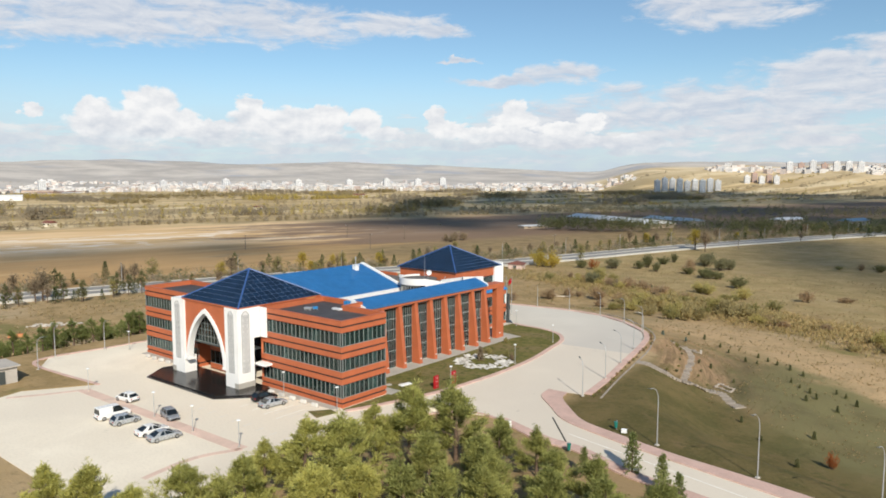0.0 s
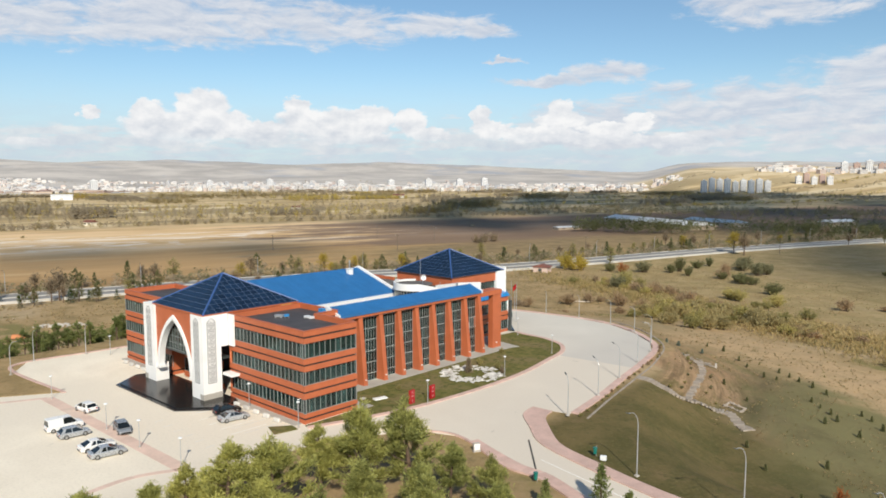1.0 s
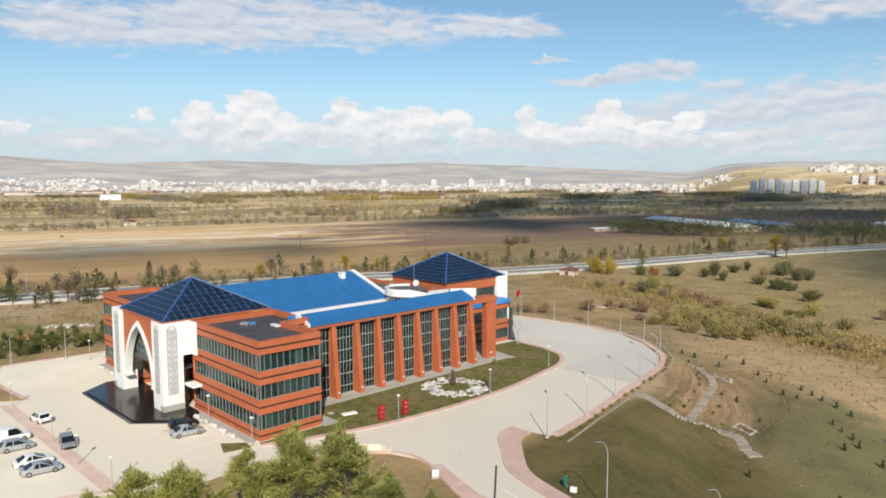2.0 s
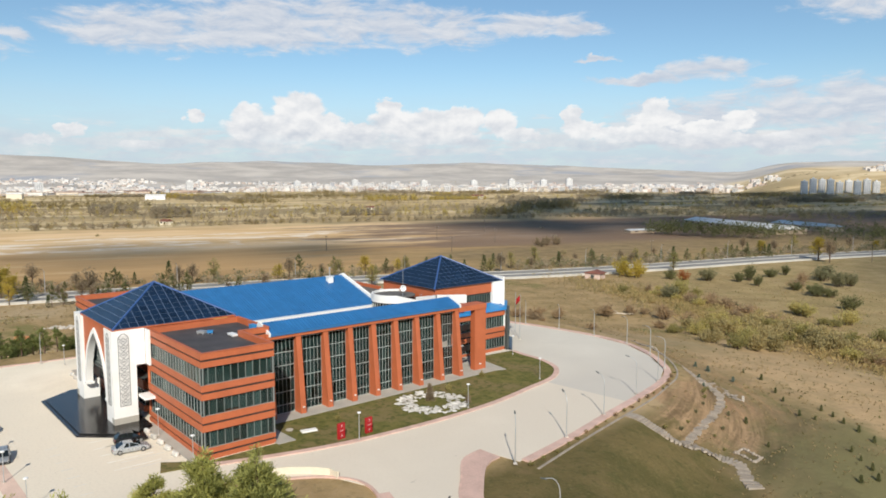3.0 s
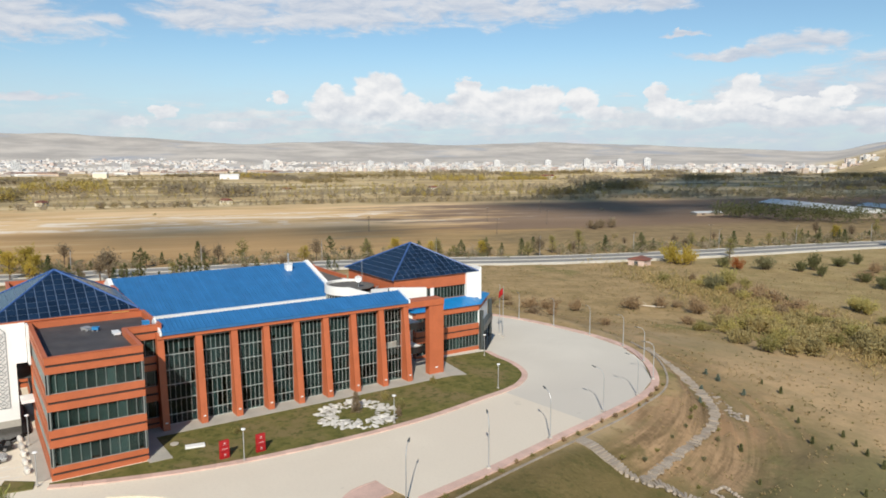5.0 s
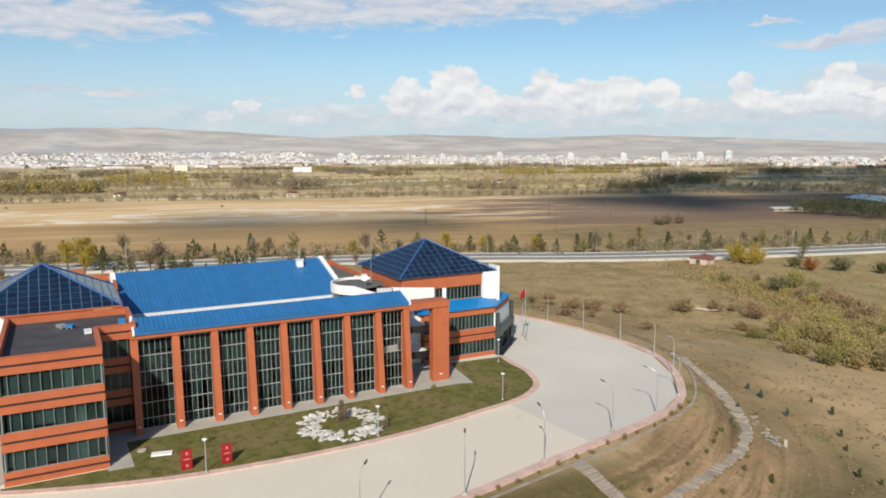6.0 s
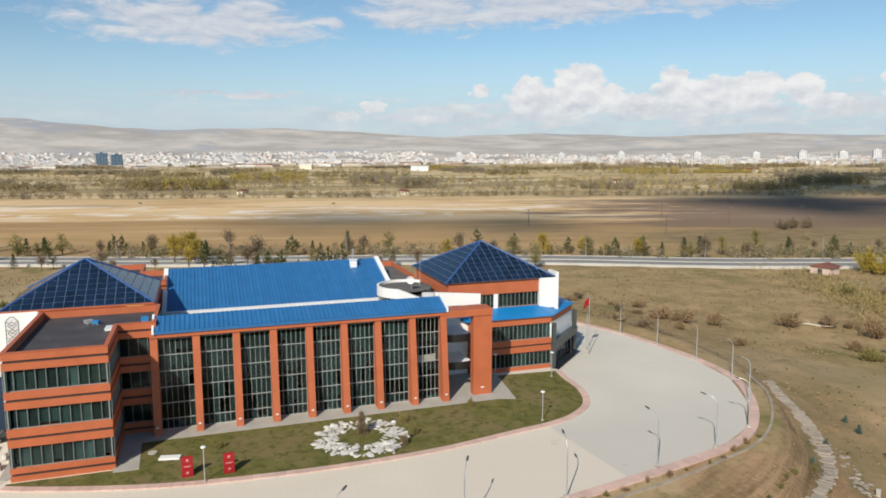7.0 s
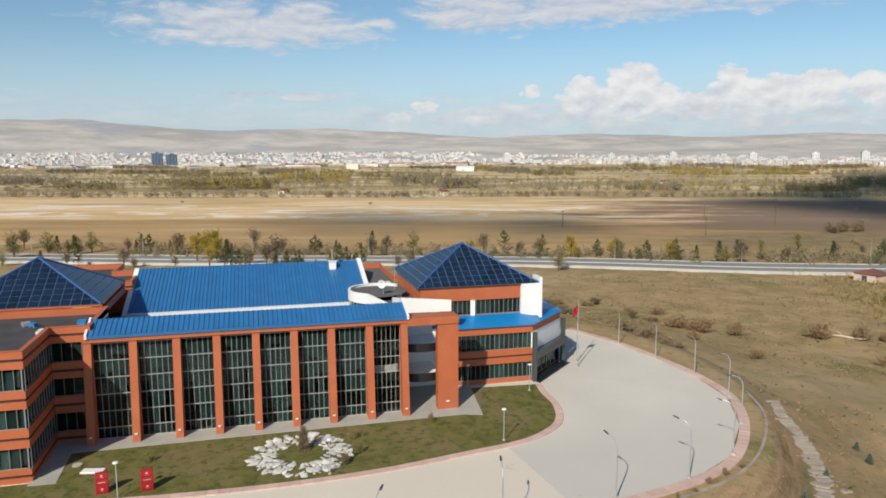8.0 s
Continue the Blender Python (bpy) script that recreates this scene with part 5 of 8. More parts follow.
# slanting entrance face: pale panel above, dark entrance below
p, q = inset(ANNEX, -0.06), inset(ANNEX, 0.25)
part("entrance_panel", hexa([(*p[2], 3.9), (*p[3], 3.9), (*q[3], 3.9), (*q[2], 3.9), (*p[2], 6.4), (*p[3], 6.4), (*q[3], 6.4), (*q[2], 6.4)]), WHITE_METAL, office, "pale grey panel wall over the rear entrance")
part("entrance_lintel", hexa([(*inset(ANNEX, -0.9)[2], 2.9), (*inset(ANNEX, -0.9)[3], 2.9), (*q[3], 2.9), (*q[2], 2.9), (*inset(ANNEX, -0.9)[2], 3.9), (*inset(ANNEX, -0.9)[3], 3.9), (*q[3], 3.9), (*q[2], 3.9)]), DARK_FRAME, office, "dark entrance canopy")
window_strip(office, ANNEX[2], ANNEX[3], 0.3, 2.9, 0.05, 1.5)
for i in (2, 3):
    cx, cy = inset(ANNEX, -0.45)[i]
    part("entrance_column", box(cx - 0.25, cx + 0.25, cy - 0.25, cy + 0.25, 0.0, 6.4), DARK_FRAME, office, "dark clad entrance column")
steps = thing("entrance_steps", "dark granite steps at the slanting rear entrance", "steps")
for i in range(3):
    o, n2 = inset(ANNEX, -1.4 + 0.35 * i), inset(ANNEX, 0.0)
    part("stair_step", prism([o[2], o[3], n2[3], n2[2]], -0.05, 0.15 * (i + 1)), GRANITE, steps)

U0, U1, V0, V1 = -105.2, -89.9, 114.3, 129.8
bm = bmesh.new()
eave = inset(ANNEX, -0.35)
top_edge = [(U0 + 0.1, V0), (U1 - 0.1, V0), (U1 - 0.1, V1 - 2.2), (U1 - 2.2, V1 - 0.1), (U0 + 2.2, V1 - 0.1), (U0 + 0.1, V1 - 2.2)]
skirt = part("skirt_roof", hexa([(*eave[1], 7.38), (*eave[2], 7.38), (*top_edge[2], 7.38), (*top_edge[1], 7.38), (*eave[1], 7.45), (*eave[2], 7.45), (*top_edge[2], 8.35), (*top_edge[1], 8.35)]), CYAN, office, "light blue sheet-metal skirt roof")
for i in (2, 3, 4):
    j = (i + 1) % 6
    part("skirt_slope", hexa([(*eave[i], 7.38), (*eave[j], 7.38), (*top_edge[j], 7.38), (*top_edge[i], 7.38), (*eave[i], 7.45), (*eave[j], 7.45), (*top_edge[j], 8.35), (*top_edge[i], 8.35)]), CYAN, skirt)
    bm.free() if i == 2 else None
UPPER = [(U0, V0), (U1, V0), (U1, V1), (U0, V1)]
part("upper_wall", prism(UPPER, 10.3, 12.2), ORANGE, office, "terracotta upper wall under the rear pyramid")
part("upper_base", prism(inset(UPPER, 0.02), 7.4, 8.35), ORANGE, office)
for i in (1, 2):
    window_strip(office, UPPER[i], UPPER[(i + 1) % 4], 8.35, 10.3, 0.25, 0.62, blinds=True)
for i in (0, 3):
    p, q = inset(UPPER, 0.05), inset(UPPER, 0.3)
    j = (i + 1) % 4
    part("plain_wall", hexa([(*p[i], 8.35), (*p[j], 8.35), (*q[j], 8.35), (*q[i], 8.35), (*p[i], 10.3), (*p[j], 10.3), (*q[j], 10.3), (*q[i], 10.3)]), ORANGE, office)
part("upper_core", prism(inset(UPPER, 2.5), 8.35, 10.3), INSIDE, office)
for y in (116.0, 121.2):
    part("pilaster", box(U1 - 0.1, U1 + 0.08, y - 0.3, y + 0.3, 8.2, 10.3), WHITE, office, "white pilaster")
part("corner_block", box(-90.2, -89.55, 127.7, 130.1, 7.9, 12.25), WHITE, office, "white plastered corner block")
part("corner_block", box(-91.8, -89.3, 130.1, 130.5, 7.6, 12.95), WHITE, office)
pyramid_roof(office, U0 - 0.4, U1 + 0.4, V0 - 0.5, V1 + 0.4, 12.22, (-97.6, 122.0, 16.7), 15, 9, "navy glazed pyramid roof over the rear block")
settle(office, -97, 95, 0)

# ---- roof fittings ----
chimney = thing("roof_chimney", "white boxed chimney with a thin steel flue on the blue roof", "chimney")
part("chimney_box", box(-110.3, -109.3, 104.9, 105.9, 11.4, 13.0), WHITE, chimney, bevel=0.03)
part("chimney_cap", box(-110.4, -109.2, 104.8, 106.0, 13.0, 13.1), WHITE_METAL, chimney)
part("flue", tube([(-109.8, 105.4, 13.05), (-109.8, 105.4, 14.5)], 0.10, 10), STEEL, chimney, "thin steel flue pipe")
part("flue_cowl", tube([(-109.8, 105.4, 14.45), (-109.8, 105.4, 14.75)], 0.17, 10), STEEL, chimney)
settle(chimney, -109.8, 105.4, 11.4)


def satellite_dish(x, y, z):
    root = thing("satellite_dish", "white satellite dish on a short mast", "satellite dish")
    part("mast", tube([(0, 0, 0), (0, 0, 1.1)], 0.05, 8), STEEL, root)
    bm = bmesh.new()
    rings = []
    for i in range(6):
        r = 0.55 * i / 5
        rings.append([bm.verts.new((0.25 - 0.35 * (r / 0.55) ** 2 * -1 + 0.0, r * math.cos(a * math.pi / 8), 1.35 + r * math.sin(a * math.pi / 8))) for a in range(16)])
    for r0, r1 in zip(rings[1:], rings[2:]):
        for a in range(16):
            bm.faces.new((r0[a], r0[(a + 1) % 16], r1[(a + 1) % 16], r1[a]))
    bm.faces.new(rings[1])
    bmesh.ops.delete(bm, geom=[v for v in rings[0]], context="VERTS")
    bmesh.ops.solidify(bm, geom=list(bm.faces), thickness=0.03)
    part("reflector", bm, WHITE_METAL, root, smooth=True)
    part("feed_arm", tube([(0.25, 0, 0.95), (0.95, 0, 1.35)], 0.025, 6), STEEL, root)
    root.matrix_basis = pose(x, y, z, 0, 0, -30)
    return root


satellite_dish(-93.9, 110.3, 10.95)
mast = thing("antenna_mast", "slender grey antenna mast on the link roof", "antenna")
part("mast_pole", tube([(-96.5, 112.3, 10.2), (-96.5, 112.3, 15.4)], [0.05, 0.025], 6), STEEL, mast)
part("mast_foot", box(-96.7, -96.3, 112.1, 112.5, 10.2, 10.35), STEEL, mast)
settle(mast, -96.5, 112.3, 10.2)
ladder = thing("roof_ladder", "small steel roof ladder on the white parapet", "ladder")
for y in (111.6, 112.0):
    part("rail", tube([(-91.2, y, 10.2), (-90.6, y, 11.6)], 0.03, 6), STEEL, ladder)
for i in range(5):
    part("rung", tube([(-91.1 + 0.1 * i, 111.6, 10.4 + 0.24 * i), (-91.1 + 0.1 * i, 112.0, 10.4 + 0.24 * i)], 0.02, 6), STEEL, ladder)
settle(ladder, -91, 111.8, 10.2)


def roof_unit(name, label, category, x, y, z, sx, sy, sz, mat, turn=0.0):
    root = thing(name, label, category)
    part("casing", box(-sx / 2, sx / 2, -sy / 2, sy / 2, 0.12, sz), mat, root, bevel=0.02)
    for i in (-1, 1):
        part("foot", box(i * sx * 0.35 - 0.05, i * sx * 0.35 + 0.05, -sy / 2, sy / 2, 0, 0.12), STEEL, root)
    part("lid", box(-sx / 2 - 0.03, sx / 2 + 0.03, -sy / 2 - 0.03, sy / 2 + 0.03, sz, sz + 0.05), mat, root)
    root.matrix_basis = pose(x, y, z, 0, 0, turn)
    return root


TANK_BLUE = material("blue_plastic", (0.03, 0.22, 0.50), 0.4)
roof_unit("water_tank", "small blue plastic tank on the flat roof", "tank", -82.2, 77.0, 11.38, 0.9, 0.7, 0.8, TANK_BLUE)
roof_unit("roof_fan", "low grey extractor unit on the flat roof", "vent", -84.6, 71.2, 11.38, 1.2, 0.8, 0.35, STEEL, 25)
roof_unit("roof_fan", "low blue-grey extractor unit on the flat roof", "vent", -84.0, 72.0, 11.38, 0.7, 0.5, 0.4, TANK_BLUE, 60)
roof_unit("roof_hatch", "pale access hatch by the parapet", "hatch", -80.8, 73.6, 11.38, 1.6, 0.7, 0.3, WHITE_METAL)
roof_unit("air_conditioner", "white air-conditioning unit on the link roof", "air conditioner", -88.0, 111.9, 10.2, 0.9, 0.5, 0.9, WHITE_METAL, 90)
roof_unit("air_conditioner", "white air-conditioning unit on the link roof", "air conditioner", -103.0, 112.6, 10.2, 1.6, 0.5, 0.5, WHITE_METAL, 0)

# ---- things on the site ----
GLASS_CAR = material("car_window_glass", (0.012, 0.016, 0.018), 0.06, vary=0.2, spec=0.7)
TYRE = material("tyre_rubber", (0.02, 0.02, 0.02), 0.8)
RIM = material("alloy_rim", (0.45, 0.46, 0.47), 0.3, metal=0.8)
LAMP_RED = material("tail_lamp", (0.35, 0.01, 0.01), 0.2)
LAMP_CLEAR = material("head_lamp", (0.7, 0.72, 0.75), 0.12)


def lofted(sections, bm=None):
    """A closed skin over rings of points, one ring for each station along the length."""
    bm = bm or bmesh.new()
    rows = [[bm.verts.new(p) for p in ring_pts] for ring_pts in sections]
    n = len(rows[0])
    for r0, r1 in zip(rows, rows[1:]):
        for j in range(n):
            bm.faces.new((r0[j], r0[(j + 1) % n], r1[(j + 1) % n], r1[j]))
    bm.faces.new(list(reversed(rows[0])))
    bm.faces.new(rows[-1])
    bmesh.ops.recalc_face_normals(bm, faces=list(bm.faces))
    return bm


def car(paint, label, shape, x, y, turn):
    """A parked car: lower body, glass house, roof skin, bumpers, wheels and lamps; it faces +y before the turn."""
    length, width, high = {"sedan": (4.5, 1.78, 1.42), "hatch": (4.1, 1.75, 1.48), "van": (4.9, 1.88, 1.92)}[shape]
    root = thing("parked_car", label, "car", "cars in the car park")
    L, W = length / 2, width / 2

    def section(yy, w, z0, z1, tuck=0.06):
        return [(-w + tuck, yy, z0), (w - tuck, yy, z0), (w, yy, z0 + 0.18), (w, yy, z1 - 0.14), (w - 0.09, yy, z1), (-w + 0.09, yy, z1), (-w, yy, z1 - 0.14), (-w, yy, z0 + 0.18)]

    belt = 0.92 if shape != "van" else 1.05
    nose = 0.66 if shape != "van" else 0.85
    tail = {"sedan": 0.93, "hatch": 0.95, "van": 1.05}[shape]
    body = lofted([section(-L, W - 0.14, 0.32, tail - 0.16), section(-L + 0.12, W - 0.05, 0.22, tail - 0.02), section(-L + 0.7, W, 0.2, tail), section(0.0, W, 0.2, belt),
                   section(L * 0.42, W, 0.2, belt - 0.02), section(L - 0.45, W - 0.04, 0.2, nose + 0.08), section(L - 0.1, W - 0.12, 0.24, nose - 0.03), section(L, W - 0.24, 0.32, nose - 0.14)])
    part("body", body, paint, root, smooth=False)
    rear0, rear1 = {"sedan": (-L + 0.42, -L + 1.42), "hatch": (-L + 0.10, -L + 0.72), "van": (-L + 0.06, -L + 0.2)}[shape]
    fr0, fr1 = {"sedan": (L * 0.55, L * 0.06), "hatch": (L * 0.6, L * 0.12), "van": (L * 0.62, L * 0.30)}[shape]
    wi = W - 0.20
    zr = high - 0.06
    house = lofted([[(-W + 0.06, rear0, belt - 0.04), (W - 0.06, rear0, belt - 0.04), (W - 0.1, rear0 + 0.02, belt), (-W + 0.1, rear0 + 0.02, belt)],
                    [(-W + 0.06, rear1, belt - 0.04), (W - 0.06, rear1, belt - 0.04), (wi, rear1, zr), (-wi, rear1, zr)],
                    [(-W + 0.06, fr1, belt - 0.04), (W - 0.06, fr1, belt - 0.04), (wi, fr1, zr), (-wi, fr1, zr)],
                    [(-W + 0.06, fr0, belt - 0.04), (W - 0.06, fr0, belt - 0.04), (W - 0.1, fr0 - 0.02, belt), (-W + 0.1, fr0 - 0.02, belt)]])
    part("window_glass", house, GLASS_CAR, root, "dark car glass")
    top = lofted([[(-wi - 0.01, rear1 - 0.12, zr - 0.07), (wi + 0.01, rear1 - 0.12, zr - 0.07), (wi, rear1 - 0.1, zr - 0.02), (-wi, rear1 - 0.1, zr - 0.02)],
                  [(-wi - 0.02, rear1, zr - 0.07), (wi + 0.02, rear1, zr - 0.07), (wi - 0.08, rear1, high - 0.02), (-wi + 0.08, rear1, high - 0.02)],
                  [(-wi - 0.02, (rear1 + fr1) / 2, zr - 0.07), (wi + 0.02, (rear1 + fr1) / 2, zr - 0.07), (wi - 0.1, (rear1 + fr1) / 2, high), (-wi + 0.1, (rear1 + fr1) / 2, high)],
                  [(-wi - 0.01, fr1 + 0.1, zr - 0.09), (wi + 0.01, fr1 + 0.1, zr - 0.09), (wi - 0.05, fr1 + 0.06, zr), (-wi + 0.05, fr1 + 0.06, zr)]])
    part("roof", top, paint, root)
    for s in (-1, 1):
        if shape != "van":
            q = rear0 + 0.16
            part("quarter_panel", hexa([(s * (W - 0.07) - 0.025, q - 0.1, belt - 0.03), (s * (W - 0.07) + 0.025, q - 0.1, belt - 0.03), (s * (W - 0.07) + 0.025, rear1 - 0.12, belt - 0.03), (s * (W - 0.07) - 0.025, rear1 - 0.12, belt - 0.03),
                                        (s * wi - 0.025, rear1 - 0.14, zr), (s * wi + 0.025, rear1 - 0.14, zr), (s * wi + 0.025, rear1 + 0.2, zr), (s * wi - 0.025, rear1 + 0.2, zr)]), paint, root)
            part("windscreen_pillar", hexa([(s * (W - 0.07) - 0.03, fr0 - 0.12, belt - 0.03), (s * (W - 0.07) + 0.02, fr0 - 0.12, belt - 0.03), (s * (W - 0.07) + 0.02, fr0, belt - 0.03), (s * (W - 0.07) - 0.03, fr0, belt - 0.03),
                                            (s * wi - 0.03, fr1 - 0.1, zr), (s * wi + 0.02, fr1 - 0.1, zr), (s * wi + 0.02, fr1 + 0.02, zr), (s * wi - 0.03, fr1 + 0.02, zr)]), paint, root)
        for yy in ((rear1 + fr1) / 2 + 0.1, ):
            k = (W - 0.06, wi)
            part("pillar", hexa([(s * k[0] - 0.02, yy - 0.05, belt - 0.03), (s * k[0] + 0.02, yy - 0.05, belt - 0.03), (s * k[0] + 0.02, yy + 0.05, belt - 0.03), (s * k[0] - 0.02, yy + 0.05, belt - 0.03),
                                 (s * k[1] - 0.02, yy - 0.05, zr), (s * k[1] + 0.02, yy - 0.05, zr), (s * k[1] + 0.02, yy + 0.05, zr), (s * k[1] - 0.02, yy + 0.05, zr)]), paint, root)
        if shape == "van":
            part("side_panel", hexa([(s * (W - 0.05) - 0.02, rear1, belt - 0.03), (s * (W - 0.05) + 0.02, rear1, belt - 0.03), (s * (W - 0.05) + 0.02, -0.25, belt - 0.03), (s * (W - 0.05) - 0.02, -0.25, belt - 0.03),
                                     (s * wi - 0.02, rear1, zr), (s * wi + 0.02, rear1, zr), (s * wi + 0.02, -0.25, zr), (s * wi - 0.02, -0.25, zr)]), paint, root)
        part("mirror", box(s * (W + 0.02), s * (W + 0.16), fr0 - 0.32, fr0 - 0.2, belt + 0.02, belt + 0.14), paint, root, bevel=0.02)
        part("headlight", box(s * (W - 0.55), s * (W - 0.2), L - 0.16, L - 0.02, nose - 0.26, nose - 0.12), LAMP_CLEAR, root, "clear headlight", bevel=0.02)
        part("tail_light", box(s * (W - 0.45), s * (W - 0.12), -L - 0.01, -L + 0.1, tail - 0.32, tail - 0.16), LAMP_RED, root, "red tail light", bevel=0.02)
        for yy in (-L + 0.82, L - 0.85):
            bm = tube([(s * (W - 0.2), yy, 0.32), (s * (W + 0.012), yy, 0.32)], 0.32, 18)
            wheel = part("wheel", bm, TYRE, root, "black tyre")
            part("rim", tube([(s * (W - 0.05), yy, 0.32), (s * (W + 0.025), yy, 0.32)], 0.20, 10), RIM, wheel, "alloy rim")
    part("front_bumper", box(-W + 0.24, W - 0.24, L - 0.14, L + 0.03, 0.26, 0.42), BLACK, root, bevel=0.02)
    part("rear_bumper", box(-W + 0.18, W - 0.18, -L - 0.03, -L + 0.14, 0.28, 0.46), BLACK, root, bevel=0.02)
    root.matrix_basis = pose(x, y, 0.0, 0, 0, turn) @ Matrix.Diagonal((0.88, 0.88, 0.88, 1))
    return root


def car_paint(name, colour, metal):
    return material(name, colour, 0.28, metal=metal, vary=0.05, spec=0.6)


WHITE_CAR, SILVER_CAR, GREY_CAR, BLACK_CAR = car_paint("white_car_paint", (0.75, 0.75, 0.74), 0.0), car_paint("silver_car_paint", (0.44, 0.46, 0.48), 0.4), car_paint("grey_car_paint", (0.34, 0.36, 0.38), 0.4), car_paint("black_car_paint", (0.012, 0.012, 0.013), 0.2)
car(WHITE_CAR, "small white hatchback parked across the car park", "hatch", -97.7, 48.8, 98)
car(WHITE_CAR, "white panel van parked in a row", "van", -92.3, 44.1, -4)
car(SILVER_CAR, "silver hatchback parked beside the white van", "hatch", -88.8, 44.0, -4)
car(GREY_CAR, "grey hatchback parked across the pink strip", "hatch", -86.1, 48.7, -100)
car(WHITE_CAR, "white saloon car parked in a row", "sedan", -82.5, 44.2, -4)
car(SILVER_CAR, "silver saloon car parked beside the white saloon", "sedan", -79.6, 44.2, -6)
car(BLACK_CAR, "black car parked beside the porch steps", "hatch", -82.9, 61.4, -8)
car(SILVER_CAR, "silver saloon car parked before the front wing", "sedan", -79.8, 60.5, -8)


def street_lamp(x, y, z, high, turn, arm=1.3):
    """A tapering pole bent over into an arm with a flat luminaire; the arm points along +x before the turn."""
    root = thing("street_lamp", "tall white-grey street lamp with a bent arm", "street lamp", "street lamps round the forecourt")
    path = [(0, 0, 0), (0, 0, high * 0.45), (0, 0, high * 0.76)]
    path += [(arm * (1 - math.cos(a)) * 0.75, 0, high * 0.76 + (high * 0.22) * math.sin(a)) for a in (0.3, 0.6, 0.9, 1.2, 1.5)]
    path.append((arm, 0, high * 0.985))
    part("pole", tube(path, [0.075, 0.06, 0.05, 0.045, 0.04, 0.038, 0.035, 0.033, 0.03], 8), STEEL, root)
    part("base_plate", box(-0.22, 0.22, -0.22, 0.22, 0, 0.16), KERB, root, bevel=0.03)
    part("luminaire", hexa([(arm - 0.1, -0.10, high * 0.97), (arm + 0.45, -0.08, high), (arm + 0.45, 0.08, high), (arm - 0.1, 0.10, high * 0.97),
                            (arm - 0.1, -0.10, high * 0.97 + 0.09), (arm + 0.45, -0.06, high + 0.05), (arm + 0.45, 0.06, high + 0.05), (arm - 0.1, 0.10, high * 0.97 + 0.09)]), DARK_FRAME, root, "dark flat lamp head")
    root.matrix_basis = pose(x, y, z, 0, 0, turn)
    return root


for x, y in ((-48.5, 91.4), (-50.2, 102), (-52.5, 112.3), (-55.2, 123.4), (-57.0, 131.6), (-60.3, 138.6), (-67.0, 144.5), (-74.8, 148.6), (-83.3, 149.6), (-91.7, 148.9), (-99.7, 147.4)):
    street_lamp(x, y, 0.1, 5.4, math.degrees(math.atan2(118 - y, -78 - x)))
for x, y, t in ((-124.6, 47.6, 40), (-131.6, 53.2, 0), (-130.0, 61.2, 0)):
    street_lamp(x, y, 0.0, 5.6, t)
for x, y in ((-32.6, 80.2), (-20.6, 78.0), (-9.0, 76.0)):
    street_lamp(x, y, h1(x, y), 7.3, -105, 1.5)


def lawn_lamp(x, y, z=0.1):
    root = thing("lawn_lamp", "slim pale lamp post with a flat round head", "lamp post", "lamp posts on lawn and car park")
    part("post", tube([(0, 0, 0), (0, 0, 3.2)], [0.055, 0.04], 8), STEEL, root)
    part("foot", tube([(0, 0, 0), (0, 0, 0.12)], 0.16, 10), KERB, root)
    part("head", tube([(0, 0, 3.2), (0, 0, 3.26), (0, 0, 3.36), (0, 0, 3.40)], [0.08, 0.24, 0.22, 0.1], 14), WHITE_METAL, root, "flat white lamp head")
    root.location = (x, y, z)
    return root


for x, y in ((-65.75, 82.5), (-66.1, 100.4), (-69.3, 118.3), (-83.0, 126.4), (-84.6, 119.0), (-71.0, 64.4), (-82.6, 64.6), (-126.4, 64.0)):
    lawn_lamp(x, y, 0.1)
for x, y in ((-106.8, 47.6), (-88.3, 47.7), (-79.3, 47.8), (-70.3, 48.3)):
    lawn_lamp(x, y, 0.0)


def flagpole(x, y, label, flag):
    root = thing("flagpole", label, "flagpole")
    part("pole", tube([(0, 0, 0), (0, 0, 8.8)], [0.07, 0.035], 8), STEEL, root)
    part("base", box(-0.25, 0.25, -0.25, 0.25, 0, 0.15), KERB, root)
    if flag:
        bm = bmesh.new()
        n, m = 10, 6
        g = [[bm.verts.new((-0.06 - 0.85 * i / n * 0.85, 0.18 * math.sin(i * 0.9 + j * 0.3) * i / n, 8.55 - 0.19 * j - 0.75 * (i / n) ** 1.2)) for j in range(m + 1)] for i in range(n + 1)]
        for i in range(n):
            for j in range(m):
                bm.faces.new((g[i][j], g[i + 1][j], g[i + 1][j + 1], g[i][j + 1]))
        bmesh.ops.solidify(bm, geom=list(bm.faces), thickness=0.012)
        part("flag", bm, FLAG_RED, root, "drooping red flag", smooth=True)
    root.location = (x, y, 0.0)
    root.rotation_euler = (0, 0, radians(35))
    return root


flagpole(-91.0, 136.5, "steel flagpole with a drooping red flag", True)
flagpole(-93.1, 137.4, "bare steel flagpole by the rear entrance", False)

WHITE_MARK = material("pale_print", (0.60, 0.42, 0.42), 0.5)


